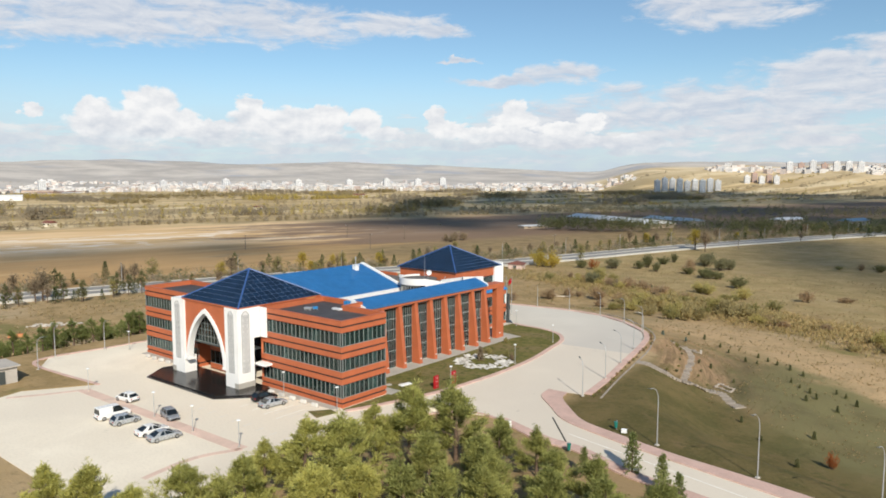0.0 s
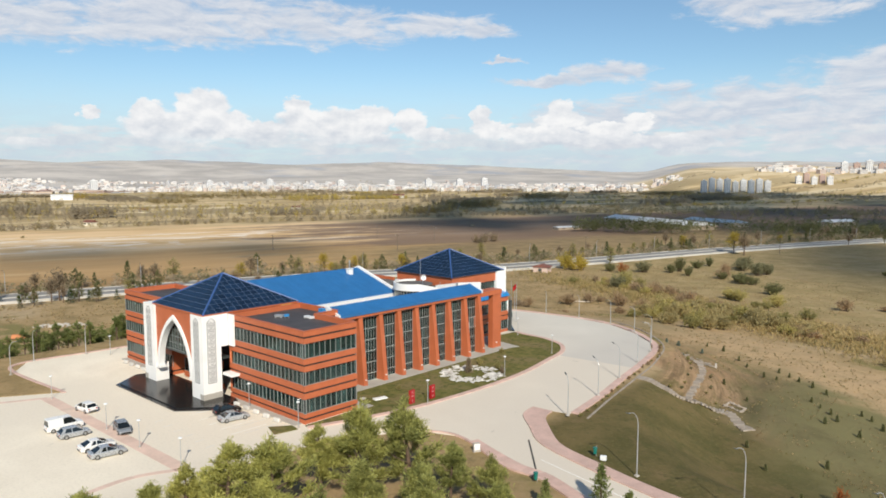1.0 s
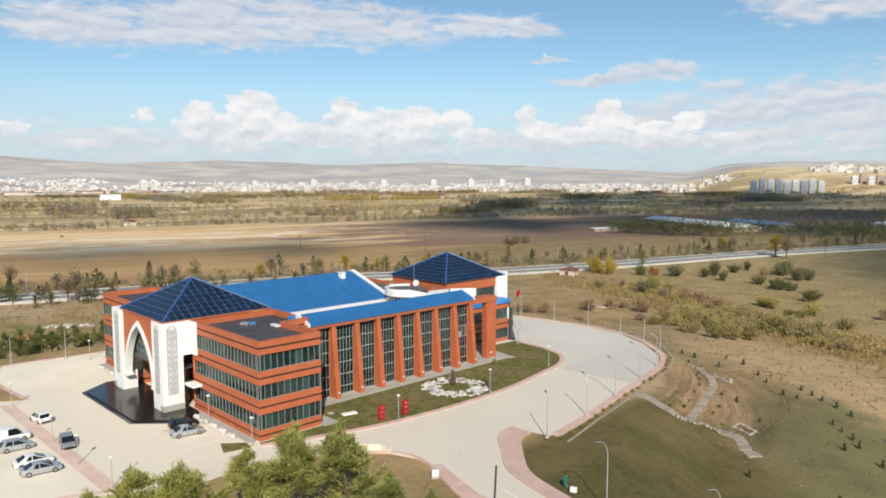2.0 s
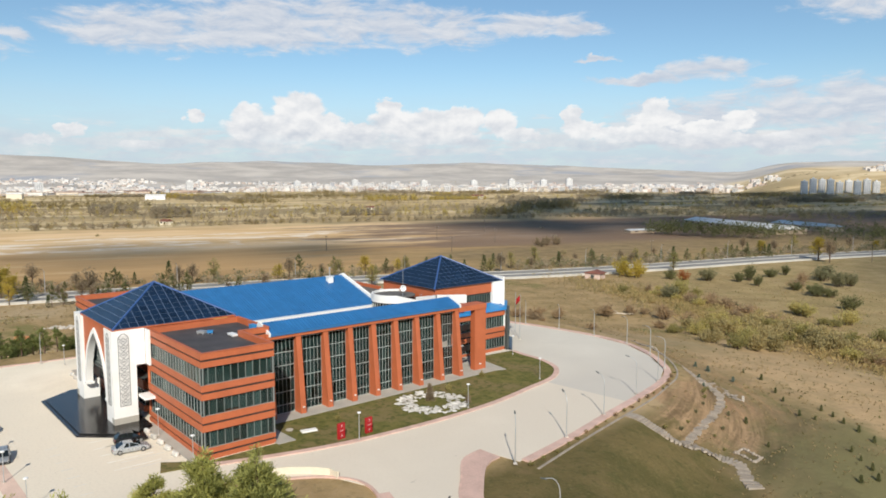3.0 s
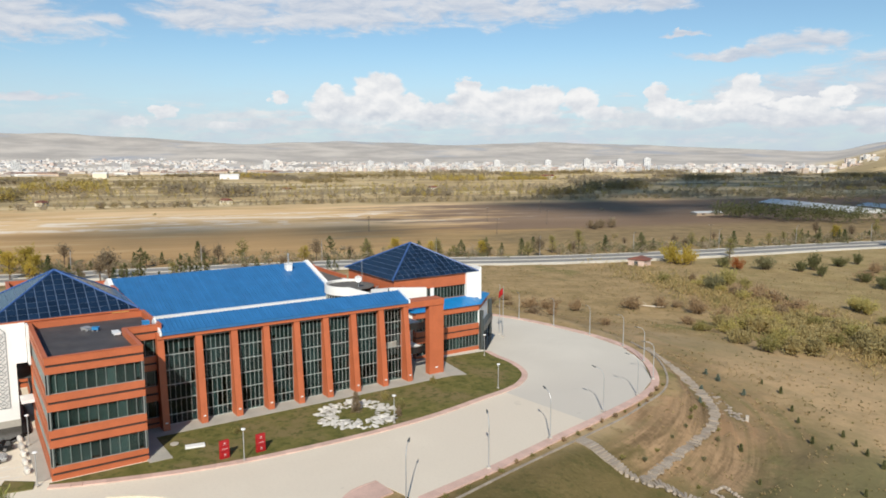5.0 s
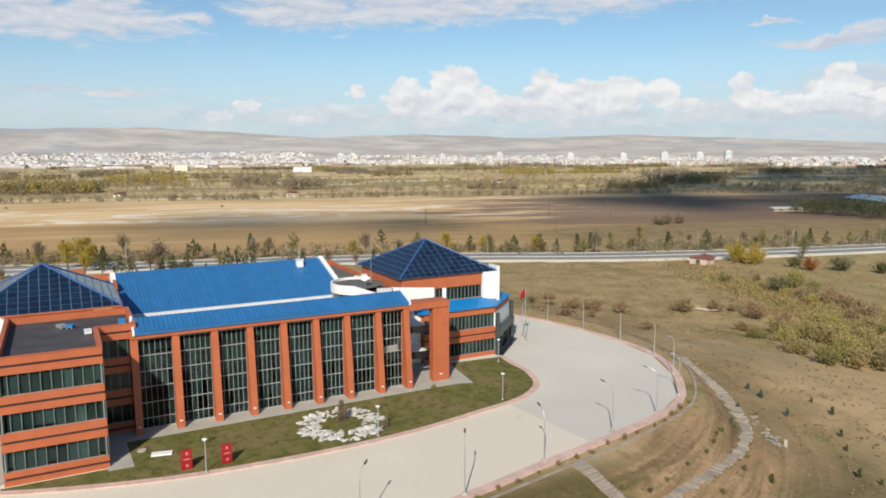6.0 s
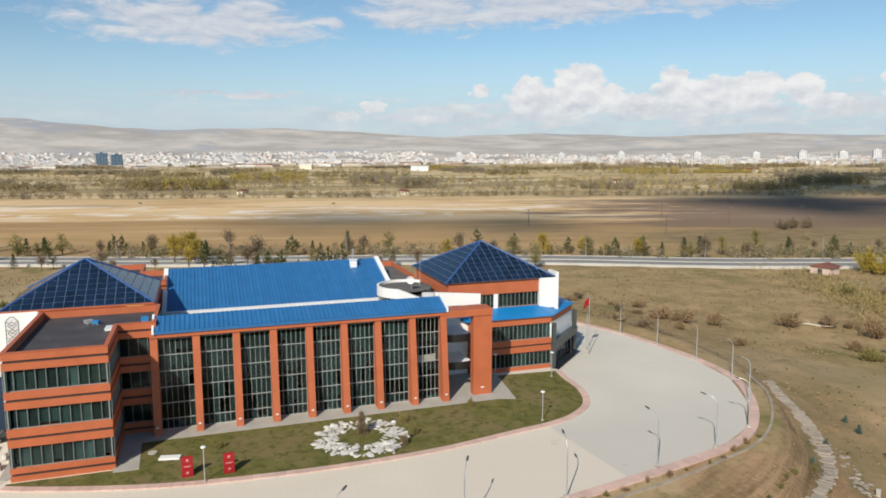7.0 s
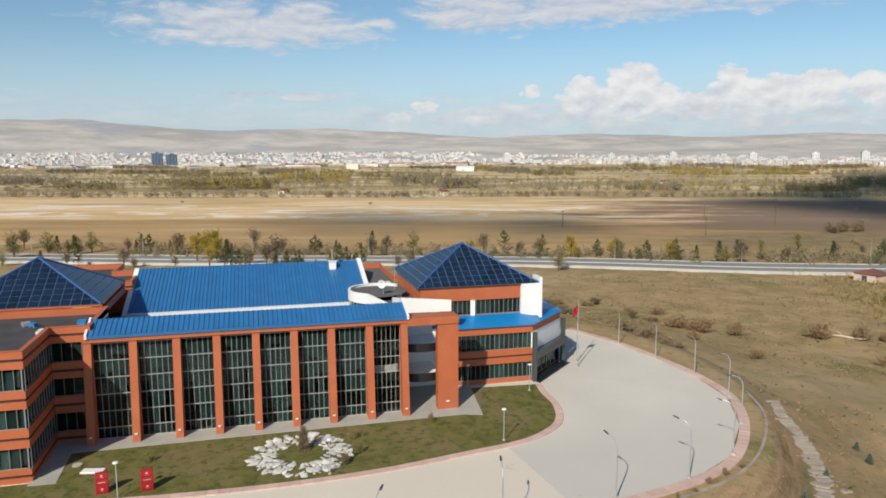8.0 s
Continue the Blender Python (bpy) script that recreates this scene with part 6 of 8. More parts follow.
def red_sign(x, y, turn):
    """A free-standing red board of three stacked panels with pale unreadable marks."""
    root = thing("red_sign", "free-standing red information board on the lawn", "sign")
    part("base", box(-0.5, 0.5, -0.17, 0.17, 0, 0.12), RED, root)
    for i in range(3):
        z = 0.12 + i * 0.6
        pan = part("panel", box(-0.5, 0.5, -0.16, 0.16, z + 0.015, z + 0.585), RED, root, bevel=0.02)
        for s in (-1, 1):
            if i == 1:
                part("mark", box(-0.30, 0.30, s * 0.161, s * 0.166, z + 0.27, z + 0.33), WHITE_MARK, pan)
            else:
                part("mark", box(-0.09, 0.09, s * 0.161, s * 0.166, z + 0.24, z + 0.38), WHITE_MARK, pan)
                part("mark", box(-0.16, 0.16, s * 0.161, s * 0.166, z + 0.13, z + 0.155), WHITE_MARK, pan)
    root.matrix_basis = pose(x, y, 0.1, 0, 0, turn)
    return root


red_sign(-67.4, 81.0, 96)
red_sign(-67.0, 84.7, 96)
slab = solid("lawn_slab", box(-0.45, 0.45, -1.0, 1.0, 0, 0.18), WHITE, "low white slab lying on the lawn", "slab", bevel=0.03)
slab.matrix_basis = pose(-72.1, 79.3, 0.1, 0, 0, -12)
slab = solid("manhole_cover", prism([(0.45 * math.cos(i * math.pi / 8), 0.45 * math.sin(i * math.pi / 8)) for i in range(16)], 0, 0.1), KERB, "pale round manhole cover in the lawn", "manhole")
slab.location = (-73.9, 77.6, 0.14)


def rock_mesh(seed, flat=0.7):
    rng = random.Random(seed)
    bm = bmesh.new()
    bmesh.ops.create_icosphere(bm, subdivisions=1 + seed % 2, radius=0.5)
    for v in bm.verts:
        k = 1 + 0.32 * noise.noise(v.co * 2.3 + Vector((seed * 7.1, 0, 0))) + rng.uniform(-0.06, 0.06)
        v.co = Vector((v.co.x * k, v.co.y * k, max(v.co.z * k * flat, -0.22)))
    return mesh_of(bm, "boulder", STONE)


ROCKS = [rock_mesh(i) for i in range(5)]
SLABS = [rock_mesh(i + 20, 0.4) for i in range(4)]
rng = random.Random(5)
garden = thing("rock_garden", "ring of jumbled white boulders on the lawn", "rock garden")
for petal in range(15):
    mid = petal * 2 * math.pi / 15 + rng.uniform(-0.07, 0.07)
    for j in range(18):
        r = 2.3 + 2.6 * (j + rng.random()) / 18
        a = mid + rng.uniform(-0.18, 0.18)
        ob = new("boulder", rng.choice(SLABS + SLABS + ROCKS))
        ob.parent = garden
        s = rng.uniform(0.22, 0.62) * (0.7 + 0.1 * r)
        ob.location = (-71.1 + r * math.cos(a), 98.2 + r * math.sin(a), 0.1 + 0.10 * s)
        ob.scale = (s * rng.uniform(1.3, 2.3), s * rng.uniform(0.8, 1.3), s * rng.uniform(0.35, 0.75))
        ob.rotation_euler = (rng.uniform(-0.3, 0.3), rng.uniform(-0.3, 0.3), a + rng.gauss(0, 0.6))
part("bed", prism([(-72.0 + 2.4 * math.cos(i * math.pi / 14), 98.3 + 2.4 * math.sin(i * math.pi / 14)) for i in range(28)], 0.0, 0.16), LAWN, garden)
settle(garden, -71.1, 98.2, 0.1)
# pale stone blocks along the front of both wings
for i, x in enumerate((-84.6, -82.2, -79.8, -77.4, -75.0, -109.8, -112.0, -114.2, -116.4, -118.6)):
    b = thing("edging_block", "pale rounded stone block along the building front", "stone block", "stone blocks before the wings")
    part("block", box(-0.55, 0.55, -0.22, 0.22, 0, 0.55), STONE, b, bevel=0.12)
    part("foot", box(-0.62, 0.62, -0.28, 0.28, 0, 0.08), KERB, b)
    b.matrix_basis = pose(x, 63.9 if x > -100 else 63.4, 0.0, 0, 0, 8)
solid("front_strip", prism([(-88.0, 64.3), (-72.0, 64.5), (-72.0, 65.68), (-88.0, 65.68)], -0.2, 0.06), GRAVEL_GREY, "grey paved strip before the front wing", "paving", kind="structure")
solid("front_strip", prism([(-122.0, 64.0), (-109.5, 64.0), (-109.5, 65.18), (-122.0, 65.18)], -0.2, 0.06), GRAVEL_GREY, "grey paved strip before the west wing", "paving", kind="structure")
LINE = material("worn_white_paint", (0.66, 0.64, 0.60), 0.7, vary=0.15)
for i, x in enumerate((-86.0, -83.0, -79.6, -77.0, -74.4)):
    solid("bay_line", box(x - 0.06, x + 0.06, 58.6, 63.4, 0.0, 0.006), LINE, "worn white parking bay line", "road marking", "parking bay lines", kind="structure")
for i in range(9):
    x = -86.5 + i * 2.6
    solid("bay_line", box(x - 0.06, x + 0.06, 53.0, 54.2, 0.0, 0.006), LINE, "worn white parking bay line", "road marking", "parking bay lines", kind="structure")
CREAM = material("cream_render", (0.68, 0.62, 0.50), 0.8, vary=0.1, stain=0.3, stain_col=(0.5, 0.44, 0.34))
w0 = [(-63.6, 69.2), (-62.6, 71.2), (-61.0, 73.2), (-59.3, 74.6), (-58.0, 74.7)]
bm = bmesh.new()
for (ax, ay), (bx, by) in zip(w0, w0[1:]):
    d = Vector((bx - ax, by - ay)).normalized()
    n2 = Vector((-d.y, d.x)) * 0.15
    hexa([(ax - n2.x, ay - n2.y, -0.1), (bx - n2.x, by - n2.y, -0.1), (bx + n2.x, by + n2.y, -0.1), (ax + n2.x, ay + n2.y, -0.1), (ax - n2.x, ay - n2.y, 0.75), (bx - n2.x, by - n2.y, 0.75), (bx + n2.x, by + n2.y, 0.75), (ax + n2.x, ay + n2.y, 0.75)], bm)
solid("garden_wall", bm, CREAM, "low cream garden wall on the drive's bend", "wall")
cabinet = thing("utility_cabinet", "small white utility cabinet by the drive", "cabinet")
part("casing", box(-0.40, 0.40, -0.22, 0.22, 0.1, 0.95), KERB, cabinet, bevel=0.02)
part("plinth", box(-0.44, 0.44, -0.26, 0.26, -0.05, 0.1), KERB, cabinet)
part("door", box(-0.35, 0.35, -0.24, -0.22, 0.18, 0.9), WHITE_METAL, cabinet)
cabinet.matrix_basis = pose(-49.6, 73.9, 0, 0, 0, 60)
GREEN_BIN = material("green_plastic", (0.01, 0.16, 0.13), 0.45)
for x, y in ((-38.7, 81.9), (-39.6, 71.6)):
    b = thing("litter_bin", "small green litter bin on a post beside the pavement", "bin")
    part("bucket", tube([(0, 0, 0.35), (0, 0, 1.05)], [0.19, 0.24], 12), GREEN_BIN, b)
    part("post", tube([(0, 0.27, 0), (0, 0.27, 1.2)], 0.04, 6), STEEL, b)
    part("rim", tube([(0, 0, 1.05), (0, 0, 1.1)], [0.26, 0.26], 12), GREEN_BIN, b)
    b.location = (x, y, h1(x, y))
b = solid("electric_box", box(-0.34, 0.34, -0.22, 0.22, 0, 0.5), WHITE_METAL, "white metal box at the lawn's edge", "box", bevel=0.03)
b.matrix_basis = pose(-37.5, 81.7, h1(-37.5, 81.7), 0, 0, 20)
gate = thing("gatehouse", "grey concrete gatehouse with a flat slab roof", "gatehouse")
part("wall", box(-124.5, -119.4, 38.8, 42.6, -0.1, 2.6), KERB, gate)
part("roof", box(-124.9, -119.0, 38.4, 43.0, 2.6, 2.8), KERB, gate)
part("door", box(-119.42, -119.35, 40.0, 40.9, 0.05, 2.1), DARK_FRAME, gate)
part("window", box(-122.6, -120.6, 38.75, 38.82, 1.0, 2.1), GLASS_CAR, gate)
settle(gate, -122, 40.6, 0)

# narrow concrete walk above the bank, steps and the winding flagstone path
WALK = [(-46.2, 92.6), (-48.4, 102.6), (-50.5, 113.4), (-52.4, 123.2), (-54.4, 130.0), (-56.2, 135.5), (-59.2, 140.3), (-64.2, 145.4), (-70.0, 149.6), (-77, 152.5)]


def laid(name, mesh, parent, p, q, width, thick, rise=0.03, gap=0.02):
    """One slab from p to q, lying on the ground."""
    c, d = (p + q) / 2, q - p
    za, zb = h1(p.x, p.y), h1(q.x, q.y)
    ob = new(name, mesh)
    ob.parent = parent
    ob.location = (c.x, c.y, (za + zb) / 2 + rise)
    ob.rotation_euler = (0, -math.atan2(zb - za, d.length), math.atan2(d.y, d.x))
    ob.scale = (d.length - gap, width, thick)
    return ob


SLAB_PIECE = mesh_of(box(-0.5, 0.5, -0.5, 0.5, -0.5, 0.5), "slab", PATH_STONE)
FLAG_PIECE = mesh_of(box(-0.5, 0.5, -0.5, 0.5, -0.5, 0.5), "flagstone", PATH_STONE)
walk_root = thing("bank_walk", "narrow concrete walk along the top of the bank", "path", kind="structure")
line = smooth_path(WALK, 0.9)
for p, q in zip(line, line[1:]):
    laid("slab", SLAB_PIECE, walk_root, p, q, 0.27, 0.3, -0.05)
stairs = thing("garden_steps", "shallow flagstone steps going down the bank", "steps", kind="structure")
line = smooth_path([(-50.6, 114.9), (-47.4, 115.1), (-44.9, 115.7), (-43.9, 117.0)], 0.42)
for i, (p, q) in enumerate(zip(line, line[1:])):
    ob = laid("stair_step", FLAG_PIECE, stairs, p, q, 1.5, 0.35, 0.02)
    ob.rotation_euler = (0, 0, ob.rotation_euler[2])
rng = random.Random(8)
UPPER_PATH = [(-43.9, 117.0), (-44.4, 119.3), (-45.2, 122.3), (-46.3, 126.2), (-47.0, 129.2), (-48.4, 133.5), (-51.2, 139.4), (-54.6, 143.9), (-58.4, 147.5), (-62.3, 150.3), (-66.5, 152.5), (-71.6, 154.2), (-77.5, 156.5)]
LOWER_PATH = [(-43.9, 117.0), (-42.3, 119.6), (-40.6, 121.3), (-38.4, 121.6), (-36.4, 119.3), (-33.6, 116.8)]
for pts, w in ((UPPER_PATH, 1.7), (LOWER_PATH, 1.7)):
    root = thing("flagstone_path", "winding path of worn grey flagstones on the bank", "path", kind="structure")
    line = smooth_path(pts, 0.42)
    for p, q in zip(line, line[1:]):
        side = Vector((-(q - p).y, (q - p).x)).normalized()
        a, b = -w / 2 + rng.uniform(-0.25, 0.2), w / 2 + rng.uniform(-0.2, 0.25)
        m = side * ((a + b) / 2)
        ob = laid("flagstone", FLAG_PIECE, root, p + m, q + m, b - a, 0.25, rng.uniform(0.0, 0.07), 0.04 + rng.uniform(0, 0.08))
        ob.rotation_euler[2] += rng.uniform(-0.12, 0.12)
RUBBLE = [rock_mesh(i + 40) for i in range(3)]
for me in RUBBLE:
    me.materials[0] = PATH_STONE
well = thing("stone_ruin", "low square of rough stones on the bank", "ruin")
for i in range(26):
    t = i / 26 * 4
    k, f = int(t), t - int(t)
    cx, cy = [(-1 + 2 * f, -1), (1, -1 + 2 * f), (1 - 2 * f, 1), (-1, 1 - 2 * f)][k]
    ob = new("rubble", rng.choice(RUBBLE))
    ob.parent = well
    s = rng.uniform(0.3, 0.6)
    ob.scale, ob.rotation_euler = (s, s, s * 1.2), (0, 0, rng.uniform(0, 6))
    X, Y = -39.2 + 1.3 * cx, 125.6 + 1.0 * cy
    ob.location = (X, Y, h1(X, Y) + 0.15)
settle(well, -39.2, 125.6, h1(-39.2, 125.6))


spill = thing("stone_spill", "broken flagstones strewn beside the winding path", "stones")
for i in range(60):
    f = rng.random()
    x, y = -63.5 + 13.0 * f + rng.gauss(0, 0.5), 152.6 - 7.6 * f + rng.gauss(0, 0.6)
    ob = new("rubble", rng.choice(RUBBLE))
    ob.parent = spill
    s = rng.uniform(0.2, 0.7)
    ob.scale, ob.rotation_euler = (s * 1.4, s, s * 0.45), (0, 0, rng.uniform(0, 6))
    ob.location = (x, y, h1(x, y) + 0.06)
settle(spill, -57, 148.8, h1(-57, 148.8))
# ---- vegetation ----
def tuft_mesh(name, points, normals, size, blades, mat, seed, droop=0.0, width=0.32):
    """Leaf or needle tufts: each a star of slim triangles round one point, leaning outwards."""
    rng = np.random.RandomState(seed)
    n = len(points)
    verts = np.zeros((n, 1 + 2 * blades, 3))
    verts[:, 0] = points
    for b in range(blades):
        d = rng.normal(size=(n, 3)) * 0.75 + normals
        d[:, 2] -= droop
        d /= np.linalg.norm(d, axis=1, keepdims=True) + 1e-9
        s = np.cross(d, rng.normal(size=(n, 3)))
        s /= np.linalg.norm(s, axis=1, keepdims=True) + 1e-9
        length = size * rng.uniform(0.6, 1.25, (n, 1))
        verts[:, 1 + 2 * b] = points + d * length + s * length * width
        verts[:, 2 + 2 * b] = points + d * length * rng.uniform(0.75, 1.0, (n, 1)) - s * length * width
    base = (np.arange(n) * (1 + 2 * blades))[:, None]
    faces = np.concatenate([np.stack([base[:, 0], base[:, 0] + 1 + 2 * b, base[:, 0] + 2 + 2 * b], 1) for b in range(blades)])
    me = bpy.data.meshes.new(name)
    me.vertices.add(verts.shape[0] * verts.shape[1]), me.loops.add(faces.size), me.polygons.add(len(faces))
    me.vertices.foreach_set("co", verts.reshape(-1))
    me.loops.foreach_set("vertex_index", faces.ravel())
    me.polygons.foreach_set("loop_start", np.arange(0, faces.size, 3))
    me.update(calc_edges=True)
    me.materials.append(mat)
    return me


def feathers(branches, per, sigma, rng, lift=0.5):
    """Tuft points strewn loosely along branches, denser towards their tips."""
    P, N = [], []
    for p, q in branches:
        p, q = np.array(p), np.array(q)
        t = rng.uniform(0.18, 1.05, (per, 1)) ** 0.8
        P.append(p + (q - p) * t + rng.normal(size=(per, 3)) * sigma * (0.45 + t))
        d = (q - p) / (np.linalg.norm(q - p) + 1e-6)
        N.append(np.repeat((d * 0.9 + np.array([0, 0, lift]))[None], per, 0))
    return np.concatenate(P), np.concatenate(N)


def pine_parts(seed, high=6.0, spread=2.0, mat=PINE, boughs=42, brushes=50, blades=6, needle=0.06):
    """Trunk with limbs, and a ragged crown of long needle brushes at the ends of upswept boughs."""
    rng = np.random.RandomState(seed)
    lean = rng.uniform(-0.3, 0.3, 2)
    bm = tube([(0, 0, -0.2), (0.05, 0.02, high * 0.3), (lean[0] * 0.6, lean[1] * 0.6, high * 0.65), (lean[0], lean[1], high * 0.95)], [0.15, 0.12, 0.08, 0.02], 8)
    P, N = [], []
    for i in range(boughs):
        f = rng.uniform(0.0, 1.0) ** 0.8
        z = high * (0.07 + 0.82 * f)
        reach = spread * (1.0 - 0.86 * f ** 1.15) * rng.uniform(0.4, 1.2)
        a = i * 2.4 + rng.uniform(-0.7, 0.7)
        root = np.array([lean[0] * f, lean[1] * f, z])
        tip = root + np.array([reach * math.cos(a), reach * math.sin(a), reach * rng.uniform(0.25, 0.85)])
        bend = root * 0.45 + tip * 0.55 - np.array([0, 0, reach * 0.12])
        if i % 2 == 0:
            tube([tuple(root), tuple(bend), tuple(tip)], [0.035, 0.025, 0.008], 4, bm)
        n = brushes
        t = rng.uniform(0.30, 1.0, (n, 1)) ** 0.6
        at = np.where(t < 0.55, root + (bend - root) * t / 0.55, bend + (tip - bend) * (t - 0.55) / 0.45)
        P.append(at + rng.normal(size=(n, 3)) * np.array([0.13, 0.13, 0.10]) * (0.5 + t))
        d = (tip - bend) / (np.linalg.norm(tip - bend) + 1e-6)
        N.append(np.repeat((d * 1.1 + np.array([0, 0, 0.7]))[None], n, 0))
    n = 40
    P.append(np.array([lean[0], lean[1], high * 0.92]) + rng.normal(size=(n, 3)) * np.array([0.14, 0.14, 0.35]))
    N.append(np.repeat(np.array([[0, 0, 1.5]]), n, 0))
    P, N = np.concatenate(P), np.concatenate(N)
    return mesh_of(bm, "trunk", BARK), tuft_mesh("crown", P, N, 0.40, blades, mat, seed, 0.0, needle)


PINES = [pine_parts(11 + i, 6.0 + 0.4 * (i % 3), 2.15 + 0.25 * (i % 4)) for i in range(6)]
GREEN_PINES = [pine_parts(21 + i, 6.2 + 0.3 * i, 2.1 + 0.2 * i, DARK_PINE) for i in range(3)]


def tree(name, label, category, trunk, crown, x, y, scale, turn, group="", wide=1.0):
    root = thing(name, label, category, group)
    for nm, me in (("trunk", trunk), ("crown", crown)):
        ob = new(nm, me)
        ob.parent = root
    root.location = (x, y, h1(x, y))
    root.scale, root.rotation_euler = (scale * wide, scale * wide, scale), (0, 0, turn)
    return root


rng = random.Random(21)
# place and height of each pine
PINE_AT = [(-48.3, 61.5, 9.4), (-51.7, 57.6, 9.2), (-54.0, 54.8, 7.2), (-51.5, 47.6, 8.4), (-53.4, 43.9, 8.6), (-42.8, 61.9, 6.3), (-38.9, 63.4, 5.4), (-57, 42, 6.2), (-29, 58, 6.6), (-56.2, 33.0, 6.6), (-54, 37.5, 6.8),
           (-66.5, 25.4, 6.4), (-62.7, 27.0, 6.6), (-44.2, 52, 7.0), (-48, 45, 6.8), (-35.9, 50, 6.9), (-40, 55, 7.0), (-33, 56.5, 6.6), (-42, 46, 7.0), (-38, 46.5, 7.0), (-31, 52, 6.9),
           (-47.5, 40, 6.8), (-56, 28, 6.6), (-26, 54, 6.7), (-23, 57, 6.6), (-51.5, 33.5, 6.8), (-44.8, 43.2, 7.0), (-38.5, 53.6, 6.6)]
for i, (x, y, tall) in enumerate(PINE_AT):
    green = x + 0.75 * y > -8.5
    t, c = GREEN_PINES[i % 3] if green else PINES[i % 6]
    high = 6.2 + 0.3 * (i % 3) if green else 6.0 + 0.4 * (i % 6 % 3)
    tree("pine_tree", "young bushy pine with dark green needles" if green else "young bushy pine with yellow-green needles",
         "pine tree", t, c, x, y, tall / high * 0.97, rng.uniform(0, 6.28), "pines below the drive", 1.25)


def spruce_parts(seed, high, spread, mat):
    rng = np.random.RandomState(seed)
    bm = tube([(0, 0, -0.2), (0, 0, high * 0.9)], [0.05 * high ** 0.5, 0.015], 7)
    branches = []
    for i in range(44):
        f = (i + rng.uniform(0, 1)) / 44
        z = high * (0.06 + 0.88 * f)
        r = spread * (1 - f) * rng.uniform(0.6, 1.12) + 0.04
        a = i * 2.4
        tip = (r * math.cos(a), r * math.sin(a), z - 0.10 * r)
        branches.append(((0, 0, z), tip))
        if i % 3 == 0:
            tube([(0, 0, z), tip], [0.02, 0.008], 3, bm)
    P, N = feathers(branches, 13, 0.035 * high ** 0.7, rng, 0.35)
    return mesh_of(bm, "trunk", BARK), tuft_mesh("crown", P, N, 0.07 * high ** 0.6 + 0.07, 3, mat, seed, 0.0, 0.25)


t, c = spruce_parts(36, 2.7, 0.75, BARE)
tree("withered_conifer", "withered brown conifer amid the white boulders", "conifer", t, c, -71.9, 98.4, 1.0, 0.4)
SPRUCES = [spruce_parts(40 + i, 4.0, 1.1, YOUNG_PINE) for i in range(3)]
for x, y, s in ((-31.5, 70.9, 1.15), (-27.0, 68.0, 1.05), (-35.2, 67.0, 0.8), (-24.5, 66.0, 0.9)):
    t, c = SPRUCES[int(abs(x)) % 3]
    tree("spruce_tree", "slender young green spruce beside the drive", "spruce tree", t, c, x, y, s, x, "spruces beside the drive")
BLUES = [spruce_parts(50 + i, 1.6, 0.55, BLUE_SPRUCE) for i in range(2)]
SAPS = [spruce_parts(60 + i, 1.4, 0.30, SAP_LEAF) for i in range(3)]
rng = random.Random(31)
for x, y in ((-67.5, 160.5), (-64.0, 158.8), (-60.8, 150.2), (-55.9, 143.2), (-57.5, 155.9)):
    t, c = rng.choice(BLUES)
    tree("blue_spruce_sapling", "small blue-grey spruce sapling on the bank", "sapling", t, c, x, y, rng.uniform(0.55, 0.85), rng.uniform(0, 6), "saplings on the bank")
for x, y in ((-42.1, 147.1), (-40.2, 148.1), (-39.2, 152.1), (-37.0, 150.4), (-34.1, 148.3), (-31.3, 146.1), (-31.7, 139.1), (-29.9, 137.4), (-27.8, 135.4), (-26.2, 132.7), (-27.2, 130.0), (-24.5, 140.2), (-22.8, 138.9),
             (-20.5, 135.3), (-22.2, 128.8), (-31.7, 110.0), (-27.2, 104.0), (-22.0, 111.5), (-20.9, 96.9), (-55.8, 162.9), (-47.2, 152.8), (-41.4, 153.2), (-45.7, 137.5), (-39.7, 132.1), (-60.0, 164.5), (-50.0, 156.0)):
    t, c = rng.choice(SAPS)
    tree("conifer_sapling", "small dull green conifer sapling planted on the slope", "sapling", t, c, x, y, rng.uniform(0.5, 0.85), rng.uniform(0, 6), "saplings on the bank")


def bush_parts(seed, mat, stems=20, per=34, size=0.125):
    rng = np.random.RandomState(seed)
    bm = bmesh.new()
    branches = []
    for i in range(stems):
        a, r = rng.uniform(0, 6.28), rng.uniform(0.15, 0.85)
        z = rng.uniform(0.5, 1.0) * (1.08 - r * 0.45)
        o = rng.normal(size=2) * 0.16
        p, q = (o[0], o[1], 0.0), (o[0] + r * math.cos(a), o[1] + r * math.sin(a), z)
        branches.append((p, q))
        tube([(p[0], p[1], -0.08), ((p[0] + q[0]) / 2, (p[1] + q[1]) / 2, z * 0.6), q], [0.02, 0.014, 0.005], 4, bm)
    P, N = feathers(branches, per, 0.085, rng, 0.6)
    return mesh_of(bm, "trunk", BARK), tuft_mesh("crown", P, N, size, 3, mat, seed, 0.0, 0.21)


BUSH = {"olive": [bush_parts(70 + i, OLIVE) for i in range(3)], "russet": [bush_parts(80 + i, RUSSET, 24, 30, 0.14) for i in range(3)], "bare": [bush_parts(90 + i, BARE, 22, 16, 0.2) for i in range(3)],
        "yellow": [bush_parts(100 + i, YELLOW, 26) for i in range(2)], "red": [bush_parts(110, RUST_RED)], "straw": [bush_parts(112 + i, STRAW, 28, 34, 0.15) for i in range(3)], "lime": [bush_parts(116 + i, LIME, 26) for i in range(3)],
        "grey": [bush_parts(160 + i, GREY_LEAF, 24) for i in range(2)], "dark": [bush_parts(164 + i, DARK_LEAF, 30) for i in range(3)]}
